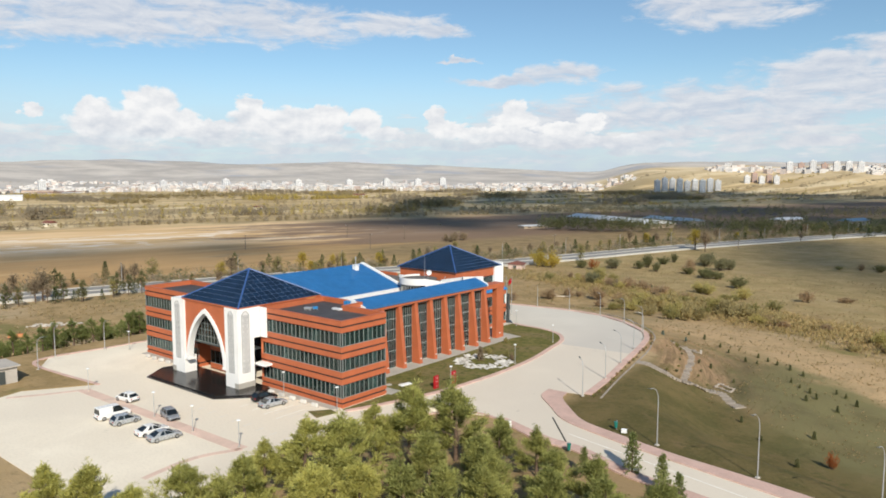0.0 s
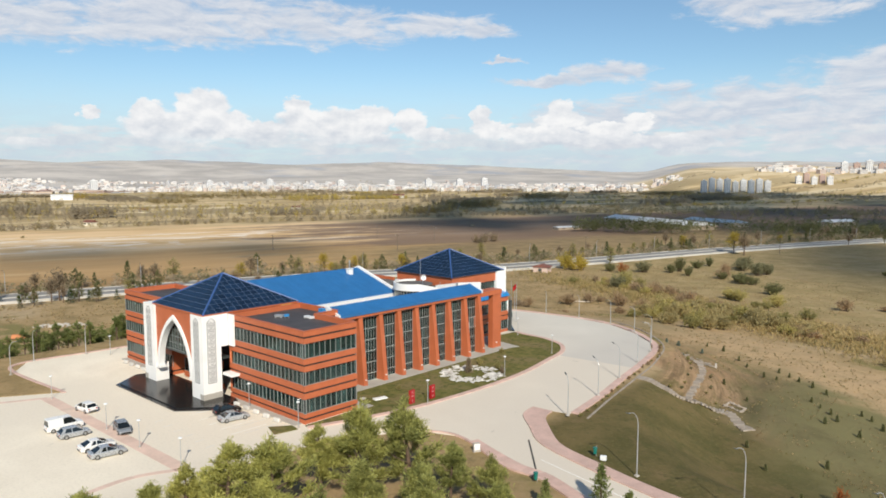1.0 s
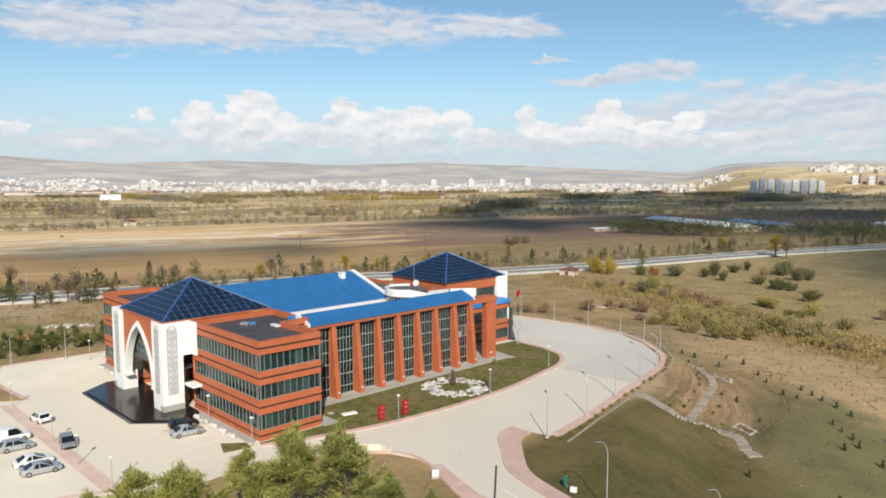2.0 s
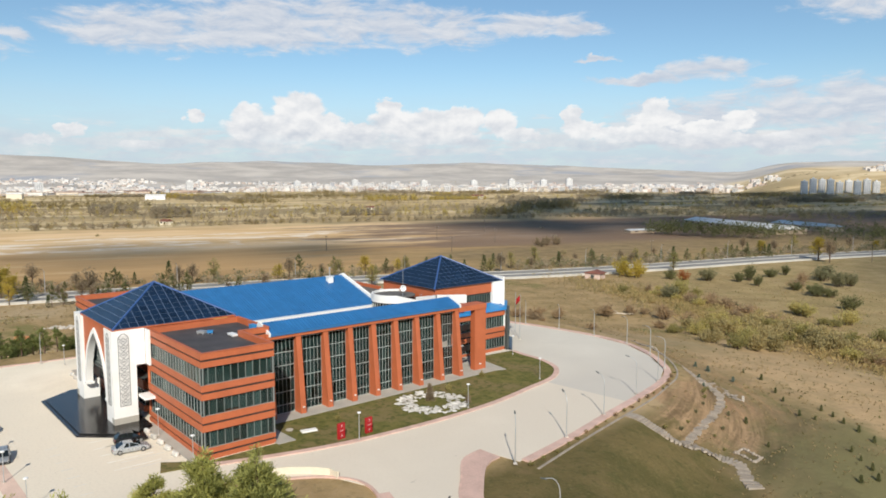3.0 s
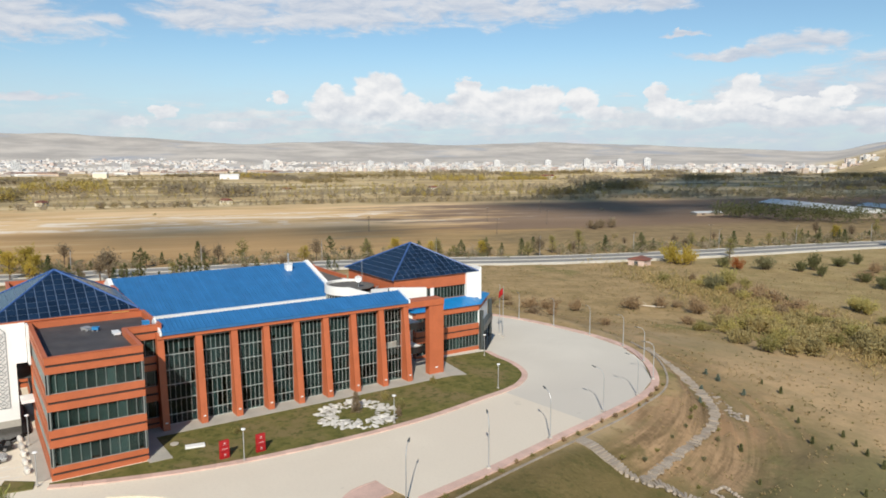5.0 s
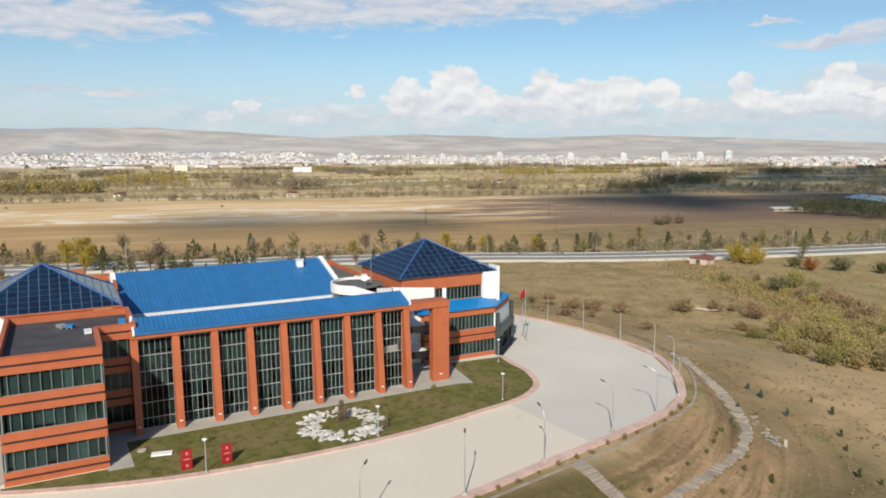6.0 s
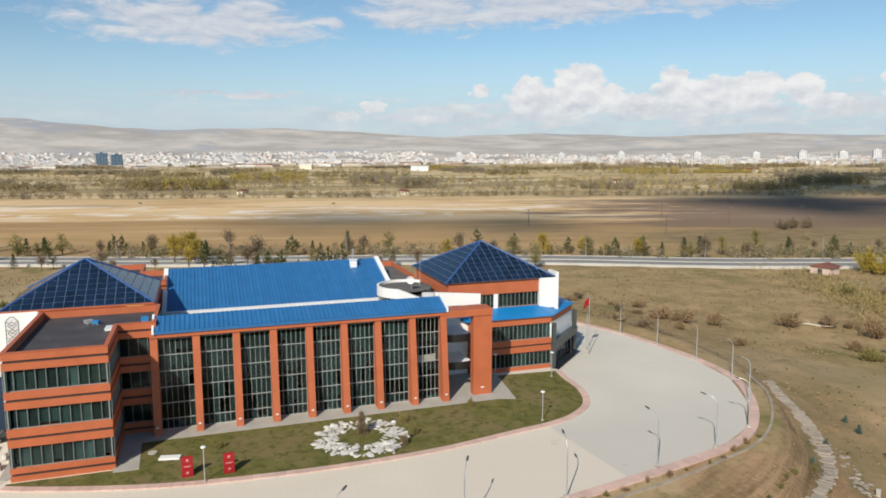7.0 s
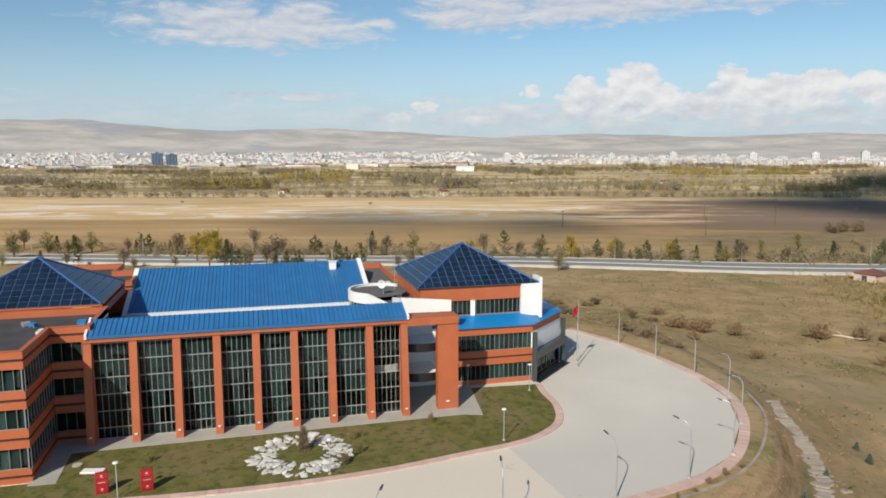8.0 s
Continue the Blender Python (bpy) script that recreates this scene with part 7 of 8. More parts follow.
BUSH_WORDS = {"olive": "scrubby olive-green shrub in dry grass", "russet": "russet-brown autumn shrub in dry grass", "bare": "leafless grey-brown thicket in dry grass", "yellow": "golden autumn shrub in dry grass", "red": "rust-red autumn shrub in dry grass",
              "straw": "feathery straw-coloured shrub along the ditch", "lime": "yellow-green shrub in dry grass", "grey": "grey-green half-bare shrub in the meadow", "dark": "dense dark green shrub in the meadow"}


def bush(kind, x, y, high, wide, group="shrubs on the grassland"):
    t, c = rng.choice(BUSH[kind])
    return tree("shrub", BUSH_WORDS[kind], "shrub", t, c, x, y, high, rng.uniform(0, 6.28), group, 0.62 * wide / high)


GROWN = {
    "yellow": ((-179, 293, 7.3, 7.9), (-173, 294, 6.7, 7.3)),
    "olive": ((-149, 250, 3.5, 5.6), (-125, 258, 4.6, 5.0), (-94, 196, 3.0, 5.8), (-75, 190, 4.2, 6.7), (-72, 211, 3.1, 5.6), (-77, 242, 2.5, 4.3), (-74, 242, 2.9, 5.0), (-61, 219, 4.1, 6.8), (-59, 232, 3.6, 6.5)),
    "grey": ((-129, 248, 5.3, 5.7), (-149, 308, 5.2, 6.7), (-118, 343, 5.4, 6.5), (-120, 349, 5.8, 7.0), (-108, 332, 5.5, 6.6), (-105, 337, 5.0, 6.1)),
    "lime": ((-132, 260, 5.6, 6.0), (-90, 255, 3.3, 5.8), (-86, 252, 3.8, 5.3), (-91, 207, 3.7, 5.1), (-85, 209, 3.9, 5.4), (-76, 198, 4.1, 5.3), (-72, 219, 3.8, 5.1), (-90, 200, 2.8, 4.9), (-73, 249, 3.8, 5.5)),
    "dark": ((-161, 300, 4.9, 5.7), (-139, 314, 5.2, 5.2), (-138, 321, 7.6, 5.3), (-129, 310, 5.0, 4.0), (-137, 338, 4.4, 6.6), (-136, 349, 5.7, 4.0), (-114, 310, 3.7, 5.4), (-103, 301, 4.9, 7.0), (-99, 303, 3.9, 5.6), (-84, 279, 5.2, 7.2), (-106, 306, 4.3, 5.6)),
    "bare": ((-298, 368, 4.6, 5.0), (-294, 373, 5.2, 5.4), (-299, 378, 4.4, 5.2), (-293, 381, 4.8, 5.0), (-297, 386, 4.2, 4.6), (-291, 365, 3.6, 4.4)),
    "red": ((-154, 298, 4.5, 4.5), (-17.5, 99.6, 2.0, 1.4)),
    "russet": ((-122, 333, 3.7, 5.3), (-121, 203, 3.4, 5.5), (-118, 211, 2.8, 4.2), (-108, 213, 4.2, 5.3), (-124, 186, 2.9, 3.6), (-126, 180, 2.9, 5.4), (-131, 177, 2.6, 5.1), (-101, 213, 2.7, 4.0), (-106, 243, 3.7, 6.9), (-114, 248, 3.8, 5.6), (-97, 239, 3.0, 6.3), (-116, 215, 1.8, 3.5), (-87, 234, 2.1, 4.3), (-101, 200, 1.9, 3.8), (-115, 312, 3.7, 5.7)),
    "straw": ((-95, 205, 3.2, 5.1), (-87, 207, 3.8, 5.6), (-83, 213, 3.5, 5.1), (-76, 204, 3.6, 5.4), (-75, 211, 3.4, 5.0), (-68, 218, 3.5, 5.7), (-72, 194, 3.4, 5.1), (-70, 198, 3.4, 5.1), (-77, 223, 3.0, 5.3), (-82, 192, 2.9, 5.2), (-55, 213, 3.0, 7.2), (-62, 209, 3.9, 6.5), (-67, 212, 4.0, 6.0))}
for kind, spots in GROWN.items():
    for x, y, h, w in spots:
        k = 0.82 if kind in ("dark", "olive") else 1.0
        bush(kind, x, y, h * k, w * k)
for x, y, k, h, w in ((-73.3, 84.2, "olive", 0.9, 0.8), (-76.0, 112.3, "olive", 1.2, 0.9), (-73.8, 103.4, "olive", 1.2, 1.0), (-70, 103.6, "olive", 1.3, 1.0), (-67.9, 102.0, "bare", 1.2, 0.9)):
    bush(k, x, y, h, w)
# scrub thickening along the ditch and thinning out over the meadow
for i in range(34):
    x = rng.uniform(-112, 10)
    y = 224 - 0.42 * (x + 90) + rng.gauss(0, 6)
    bush(rng.choice(("straw", "straw", "lime", "russet", "olive")), x, y, rng.uniform(1.6, 3.2), rng.uniform(3.0, 5.5))
for i in range(16):
    t = rng.uniform(0, 1)
    bush(rng.choice(("russet", "bare", "lime", "grey")), -150 + 50 * t + rng.gauss(0, 3), 266 - 26 * t + rng.gauss(0, 4), rng.uniform(1.6, 3.4), rng.uniform(2.6, 4.6))
for i in range(26):
    bush(rng.choice(("olive", "dark", "russet", "grey")), rng.uniform(-80, 40), rng.uniform(245, 420), rng.uniform(1.6, 4.2), rng.uniform(3.0, 6.0))
for i in range(24):
    bush(rng.choice(("bare", "russet", "bare", "russet")), rng.uniform(-165, -104), rng.uniform(155, 184), rng.uniform(0.8, 1.8), rng.uniform(2.0, 4.0))
for i in range(8):
    bush(rng.choice(("straw", "olive", "russet", "bare")), rng.uniform(-30, 40), rng.uniform(170, 200), rng.uniform(0.6, 1.5), rng.uniform(1.6, 3.4))
# small plants on both sides of the winding path
for x, y in ((-47.8, 127.1), (-46.4, 122.8), (-49.0, 131.1), (-50.2, 133.5), (-51.6, 135.5), (-52.5, 137.4), (-51.0, 140.3), (-49.1, 137.6), (-47.0, 134.6), (-44.4, 128.4), (-43.6, 124.7), (-45.6, 119.7), (-46.2, 116.9), (-54.4, 141.8), (-41.6, 123.8)):
    bush(rng.choice(("olive", "grey", "olive")), x, y, rng.uniform(0.4, 0.7), rng.uniform(0.5, 0.75), "small plants along the winding path")
# clipped plants between kerb and walk
for p in smooth_path([(-47.8, 92.6), (-49.6, 102.3), (-51.8, 113.0), (-53.9, 124.2), (-56.0, 132.6), (-58.6, 138.2)], 2.6):
    bush(rng.choice(("olive", "olive", "russet")), p.x + 0.55 + rng.uniform(-0.2, 0.2), p.y + rng.uniform(-0.6, 0.6), rng.uniform(0.3, 0.65), rng.uniform(0.35, 0.8), "small plants along the kerb")
# green hedge of young conifers beyond the car park
YOUNG = [pine_parts(31 + i, 6.0, 2.3, YOUNG_PINE, 30, 21, 3, 0.13) for i in range(4)]
for i in range(96):
    y = rng.uniform(34, 100)
    x = -139.5 - 20 * rng.random() ** 1.4
    t, c = YOUNG[i % 4]
    tree("hedge_pine", "dense young green pine beyond the car park", "pine tree", t, c, x, y, rng.uniform(0.5, 0.85), rng.uniform(0, 6.28), "pines beyond the car park", 1.3)


def tall_tree_parts(seed, mat, high, spread, lift, per=40, size=0.34):
    rng = np.random.RandomState(seed)
    bm = tube([(0, 0, -0.3), (0.1, 0, high * 0.4), (0, 0.1, high * 0.85)], [0.22, 0.15, 0.04], 7)
    branches = []
    for i in range(36):
        f = rng.uniform(0, 1)
        z = high * (lift + (0.80 - lift) * f)
        r = spread * math.sin(math.pi * (0.25 + 0.62 * f)) * rng.uniform(0.5, 1.1)
        a = rng.uniform(0, 6.28)
        tip = (r * math.cos(a), r * math.sin(a), z + high * rng.uniform(0.06, 0.2))
        branches.append(((0, 0, z), tip))
        tube([(0, 0, z * 0.85), tip], [0.05, 0.012], 4, bm)
    P, N = feathers(branches, per // 3 + 4, 0.32, rng, 0.4)
    return mesh_of(bm, "trunk", BARK), tuft_mesh("crown", P, N, size, 3, mat, seed, 0.0, 0.25)


ROADSIDE = {"pine": [spruce_parts(120 + i, 7.0, 2.3, SPRUCE) for i in range(2)], "yellow": [tall_tree_parts(130 + i, YELLOW, 8.0, 2.8, 0.15, 64) for i in range(2)],
            "bare": [tall_tree_parts(140 + i, BARE, 7.5, 2.2, 0.3, 22, 0.4) for i in range(2)], "olive": [tall_tree_parts(150 + i, OLIVE, 7.5, 2.4, 0.15) for i in range(2)]}
ROAD_WORDS = {"pine": "dark conical conifer beside the valley road", "yellow": "roadside tree in golden autumn leaf", "bare": "half-bare brown tree beside the valley road", "olive": "dull green tree beside the valley road"}
VALLEY_ROAD = [(-360, -260), (-335, -130), (-314, -30), (-300, 20), (-282, 63), (-258, 130), (-234, 199), (-212, 250), (-196, 300), (-183, 345), (-170, 395), (-145, 470), (-100, 580), (-40, 700), (60, 880), (190, 1080)]
road_line = smooth_path(VALLEY_ROAD, 9.0)


def beside(i, off):
    p, q = road_line[max(i - 1, 0)], road_line[min(i + 1, len(road_line) - 1)]
    d = (q - p).normalized()
    return road_line[i] + Vector((-d.y, d.x)) * off


ROADSIDE["round"] = [pine_parts(170 + i, 6.5, 2.6, DARK_LEAF, 26, 16, 3, 0.19) for i in range(3)]
ROAD_WORDS["round"] = "bushy dark green pine beside the valley road"
rng = random.Random(77)
for i in range(4, len(road_line) - 30):
    thick = 0.5 + 0.9 * noise.noise(Vector((i * 0.23, 3.1, 0)))
    for side, chance in ((15, 0.8), (17, 0.6), (20, 0.75), (24, 0.45), (29, 0.4), (36, 0.25), (-15, 0.10)):
        if rng.random() < chance * (0.17 + 0.6 * thick):
            p = beside(i, side + rng.uniform(-2, 2)) + Vector((rng.uniform(-5, 5), rng.uniform(-5, 5)))
            kind = rng.choices(("pine", "round", "yellow", "bare", "olive"), (2.5, 3, 0.9, 4, 2))[0]
            t, c = rng.choice(ROADSIDE[kind])
            tree("roadside_tree", ROAD_WORDS[kind], "tree", t, c, p.x, p.y, rng.uniform(0.6, 1.25), rng.uniform(0, 6), "trees along the valley road")
for i in range(4, 52):
    for off in (-14, -18, -23):
        if rng.random() < 0.30:
            p = beside(i, off + rng.uniform(-2, 2)) + Vector((rng.uniform(-4, 4), rng.uniform(-4, 4)))
            if p.y > 175:
                continue
            kind = rng.choices(("pine", "round", "bare", "olive"), (2, 3, 3, 2))[0]
            t, c = rng.choice(ROADSIDE[kind])
            tree("roadside_tree", ROAD_WORDS[kind], "tree", t, c, p.x, p.y, rng.uniform(0.5, 1.0), rng.uniform(0, 6), "trees along the valley road")
for x, y, k, s in ((-280, 78, "yellow", 1.5), (-277, 73, "yellow", 1.35), (-274, 80, "yellow", 1.2), (-270, 84, "pine", 1.3), (-312, 15, "olive", 1.3), (-310, 25, "pine", 1.2), (-305, 5, "olive", 1.4), (-316, 30, "olive", 1.2),
                   (-252.6, 88, "round", 1.0), (-249, 90.5, "round", 0.85), (-254, 97.4, "bare", 1.1), (-250.1, 99.6, "bare", 0.8), (-247, 103.5, "round", 0.95), (-242.6, 107.9, "round", 1.05), (-246.4, 121.1, "round", 1.2), (-242.7, 123.5, "round", 1.1), (-242.5, 128.3, "round", 1.25), (-255.8, 100.4, "bare", 1.5),
                   (-265, 78, "yellow", 0.9), (-263, 83, "round", 0.9), (-142, 410, "bare", 1.7), (-150, 416, "yellow", 1.6)):
    t, c = ROADSIDE[k][0]
    tree("roadside_tree", ROAD_WORDS[k], "tree", t, c, x, y, s, x, "trees along the valley road")

# ---- dry grass and low scrub ----
def sward(name, label, xs, ys, size, mat, seed, width=0.3):
    rs = np.random.RandomState(seed)
    zs = height(xs, ys)
    P = np.stack([xs, ys, zs - 0.02], 1)
    N = np.zeros_like(P)
    N[:, 2] = 1.1
    return tagged(new(name, tuft_mesh(name, P, N, size, 5, mat, seed, 0.0, width)), label, "grass", kind="stuff")


DRY = leaf_material("dry_grass_blades", (0.37, 0.27, 0.142), (0.56, 0.425, 0.245))
GREEN_GRASS = leaf_material("dull_green_grass_blades", (0.225, 0.19, 0.083), (0.37, 0.305, 0.145))
rs = np.random.RandomState(4)


def scatter(n, x0, x1, y0, y1, clump, keep):
    """Spots strewn in clumps over a rectangle, kept off the paved terrace."""
    xs, ys = rs.uniform(x0, x1, n), rs.uniform(y0, y1, n)
    ok = (waves(xs, ys, clump, 9) + waves(xs, ys, clump * 0.3, 10) * 0.7 + rs.uniform(-0.5, 0.5, n) > keep) & (outside(xs, ys) > 2.5) & ~((ys + 0.45 * xs < 98) & (xs > -52) & (ys < 125))
    return xs[ok], ys[ok]


for seed, (n, x0, x1, y0, y1, clump, keep, size, mat, label) in enumerate((
        (5000, -70, 10, 80, 175, 14, 0.15, 0.24, DRY, "tufts of dry grass on the bank"),
        (3800, -70, 10, 80, 175, 10, 0.25, 0.20, GREEN_GRASS, "tufts of dull green grass on the bank"),
        (14000, -210, 60, 148, 330, 30, 0.05, 0.34, DRY, "tall dry grass in the meadow"),
        (7000, -210, 60, 148, 330, 26, 0.3, 0.34, GREEN_GRASS, "rough green grass in the meadow"),
        (6000, -260, -130, -10, 170, 30, 0.1, 0.55, DRY, "tall dry grass beyond the car park"))):
    xs, ys = scatter(n, x0, x1, y0, y1, clump, keep)
    sward("grass", label, xs, ys, size, mat, 200 + seed)
# sandy scrub along the ditch
xs, ys = rs.normal(-60, 52, 5200), rs.normal(0, 9, 5200)
ys = 227 - 0.42 * (xs + 90) + ys * 0.8
sward("scrub", "pale feathery scrub along the ditch", xs, ys, 1.25, leaf_material("feathery_scrub", (0.42, 0.305, 0.14), (0.62, 0.47, 0.24)), 301, 0.075)
xs, ys = rs.normal(-90, 46, 2200), rs.normal(0, 8, 2200)
ys = 228 - 0.45 * (xs + 90) + ys
sward("scrub", "olive feathery scrub along the ditch", xs, ys, 1.4, leaf_material("olive_scrub", (0.31, 0.245, 0.105), (0.50, 0.395, 0.18)), 302, 0.075)

# pale spoil heap, an orange tarpaulin and clutter beyond the pines
heap = thing("rubble_heap", "heap of pale broken concrete dumped on the grassland", "rubble heap")
HEAP_STONE = material("pale_broken_concrete", (0.60, 0.54, 0.47), 0.9, vary=0.2, bump=0.4, bump_scale=2.0, per_piece=0.35)
HEAPS_OF = [rock_mesh(i + 60) for i in range(3)]
for me in HEAPS_OF:
    me.materials[0] = HEAP_STONE
for i in range(70):
    f = rng.random()
    x, y = -206 + 5.5 * f + rng.gauss(0, 1.2), 78 + 9 * f + rng.gauss(0, 0.8)
    ob = new("rubble", rng.choice(HEAPS_OF))
    ob.parent = heap
    z = rng.uniform(0.4, 1.5)
    ob.location, ob.scale, ob.rotation_euler = (x, y, h1(x, y) + 0.2), (z, z * 0.8, z * 0.8), (0, 0, rng.uniform(0, 6))
settle(heap, -203, 83, h1(-203, 83))
TARP = material("orange_tarpaulin", (0.50, 0.19, 0.07), 0.7, vary=0.2)
stack = thing("covered_stack", "stack of timber under an orange tarpaulin", "stack")
part("tarpaulin", hexa([(-2.4, -1.1, 0.5), (2.4, -1.1, 0.5), (2.4, 1.1, 0.5), (-2.4, 1.1, 0.5), (-2.0, -0.5, 1.7), (2.1, -0.4, 1.5), (2.0, 0.5, 1.6), (-2.1, 0.4, 1.75)]), TARP, stack, bevel=0.12)
part("timber", box(-2.3, 2.3, -1.0, 1.0, 0.0, 0.6), BARK, stack)
stack.matrix_basis = pose(-193.3, 69.2, h1(-193.3, 69.2) - 0.1, 0, 0, 55) @ Matrix.Diagonal((0.75, 0.75, 0.75, 1))
box_b = thing("meter_box", "small white meter box standing on the bank", "box")
part("casing", box(-0.2, 0.2, -0.16, 0.16, 0.2, 0.8), KERB, box_b, bevel=0.02)
part("leg", box(-0.2, 0.2, -0.12, 0.12, -0.2, 0.26), KERB, box_b)
box_b.matrix_basis = pose(-50.9, 146.7, h1(-50.9, 146.7), 0, 0, 30)
LOG = material("bleached_dead_wood", (0.56, 0.49, 0.40), 0.9, vary=0.15)
log = thing("fallen_trunk", "bleached fallen trunk lying in the dry grass", "log")
part("stem", tube([(-3.4, 0, 0.25), (-1.2, 0.3, 0.32), (1.4, 0.0, 0.30), (3.6, 0.5, 0.45)], [0.12, 0.2, 0.22, 0.14], 8), LOG, log)
part("limb", tube([(1.2, 0.0, 0.3), (2.2, -0.9, 0.6), (3.0, -1.5, 0.9)], [0.12, 0.09, 0.04], 6), LOG, log)
part("limb", tube([(-0.8, 0.3, 0.3), (-1.6, 1.0, 0.8), (-2.4, 1.5, 1.0)], [0.1, 0.07, 0.03], 6), LOG, log)
log.matrix_basis = pose(-119.6, 209.0, h1(-119.6, 209.0) - 0.05, 0, 0, 32)

# ---- valley road ----
ASPHALT = material("sun_bleached_asphalt", (0.24, 0.232, 0.218), 0.85, vary=0.15, scale=0.2)
BARRIER = material("pale_concrete_barrier", (0.50, 0.48, 0.44), 0.8, vary=0.15, scale=0.3)


levels = [max(h1(*beside(i, o)) for o in (-11, -6, 0, 6, 11)) for i in range(len(road_line))]
ROAD_Z = [sum(levels[max(0, i - 4):i + 5]) / len(levels[max(0, i - 4):i + 5]) + 0.05 for i in range(len(levels))]


def ribbon(pts, off0, off1, z0, z1, bm=None):
    bm = bm or bmesh.new()
    rows = []
    for i in range(len(pts)):
        a, b, g = beside(i, off0), beside(i, off1), ROAD_Z[i]
        rows.append([bm.verts.new((a.x, a.y, g + z0)), bm.verts.new((b.x, b.y, g + z0)), bm.verts.new((b.x, b.y, g + z1)), bm.verts.new((a.x, a.y, g + z1))])
    for r0, r1 in zip(rows, rows[1:]):
        for j in range(4):
            bm.faces.new((r0[j], r0[(j + 1) % 4], r1[(j + 1) % 4], r1[j]))
    bmesh.ops.recalc_face_normals(bm, faces=list(bm.faces))
    return bm


solid("valley_road", ribbon(road_line, -9.5, 9.5, -1.5, 0.35), ASPHALT, "grey dual carriageway along the valley", "road", kind="structure")
for a, b, h in ((-10.6, -9.5, 0.8), (-0.4, 0.4, 0.6), (9.5, 10.1, 0.55)):
    solid("road_edge", ribbon(road_line, a, b, -1.5, h), BARRIER, "pale concrete edge of the valley road", "kerb", kind="structure")
for i in range(5, len(road_line) - 20, 5):
    p = beside(i, 12.5)
    lamp = thing("road_lamp", "tall grey lamp column beside the valley road", "street lamp", "lamps along the valley road")
    part("column", tube([(0, 0, 0), (0, 0, 8.0), (0.5, 0, 9.0), (1.8, 0, 9.3)], [0.14, 0.08, 0.06, 0.05], 6), STEEL, lamp)
    part("luminaire", box(1.6, 2.4, -0.15, 0.15, 9.25, 9.4), BLACK, lamp)
    lamp.location = (p.x, p.y, h1(p.x, p.y))
    lamp.rotation_euler = (0, 0, radians(-30))

# hut in the meadow
PINK_WALL = material("pale_pink_stucco", (0.60, 0.46, 0.40), 0.8, vary=0.1)
TILE = material("brown_red_tiles", (0.18, 0.07, 0.05), 0.8, vary=0.2)
hut = thing("meadow_hut", "small pale pink hut with a brown tiled roof", "hut")
part("wall", box(-3.2, 3.2, -2.2, 2.2, -0.2, 2.6), PINK_WALL, hut)
part("roof", hexa([(-3.7, -2.7, 2.6), (3.7, -2.7, 2.6), (3.7, 2.7, 2.6), (-3.7, 2.7, 2.6), (-2.2, -0.1, 3.9), (2.2, -0.1, 3.9), (2.2, 0.1, 3.9), (-2.2, 0.1, 3.9)]), TILE, hut)
part("door", box(3.2, 3.26, -0.5, 0.5, 0, 2.0), DARK_FRAME, hut)
part("window", box(-1.6, -0.4, -2.26, -2.2, 1.0, 1.9), GLASS_CAR, hut)
hut.matrix_basis = pose(-182.5, 277.5, h1(-182, 277), 0, 0, -72) @ Matrix.Diagonal((1.0, 1.5, 0.9, 1))

# sheds across the road
SHED_ROOF = material("white_shed_roof", (0.70, 0.70, 0.68), 0.6, vary=0.12, scale=0.05)
SHED_WALL = material("tan_shed_wall", (0.42, 0.33, 0.24), 0.8, vary=0.15, scale=0.1)


def shed(x, y, lx, ly, hw, hr, turn, label, roof=SHED_ROOF, wall=SHED_WALL, z=None, lights=True):
    root = thing("farm_shed", label, "shed", "sheds on the plain")
    part("wall", box(-lx / 2, lx / 2, -ly / 2, ly / 2, -0.5, hw), wall, root)
    bm = bmesh.new()
    hexa([(-lx / 2 - 0.4, -ly / 2 - 0.4, hw), (lx / 2 + 0.4, -ly / 2 - 0.4, hw), (lx / 2 + 0.4, ly / 2 + 0.4, hw), (-lx / 2 - 0.4, ly / 2 + 0.4, hw),
          (-lx / 2 - 0.4, -0.1, hw + hr), (lx / 2 + 0.4, -0.1, hw + hr), (lx / 2 + 0.4, 0.1, hw + hr), (-lx / 2 - 0.4, 0.1, hw + hr)], bm)
    part("roof", bm, roof, root)
    for i in range(max(2, int(lx / 9)) if lights else 0):
        u = -lx / 2 + (i + 0.5) * lx / max(2, int(lx / 9))
        for s in (-1, 1):
            part("window", box(u - 1.2, u + 1.2, s * ly / 2, s * (ly / 2 + 0.06), hw * 0.45, hw * 0.8), GLASS_CAR, root)
    root.matrix_basis = pose(x, y, h1(x, y) if z is None else z, 0, 0, turn)
    return root


shed(-290, 604, 124, 26, 3.6, 2.8, 153, "long white-roofed hall among dark trees")
shed(-252, 640, 60, 20, 3.6, 2.2, 153, "pale blue-roofed hall behind the long hall", material("dull_blue_roof", (0.36, 0.44, 0.50), 0.6))
shed(-318, 505, 20, 9, 1.9, 1.0, 66, "low pale shed at the field's edge")
shed(-170, 700, 34, 12, 4.0, 2.0, 70, "white-roofed shed beyond the road")
shed(-120, 720, 30, 12, 4.0, 2.0, 70, "pale blue-roofed shed beyond the road", material("pale_blue_roof", (0.30, 0.42, 0.50), 0.6))
shed(-75, 745, 30, 12, 4.0, 2.0, 70, "white-roofed shed beyond the road")
shed(-1348, 488, 34, 18, 6.5, 3.5, 66, "large white hall behind the tree belts", SHED_ROOF, WHITE_METAL, lights=False)
shed(-1551, 297, 26, 14, 9, 3, 66, "cream hall behind the tree belts", SHED_ROOF, CREAM, lights=False)
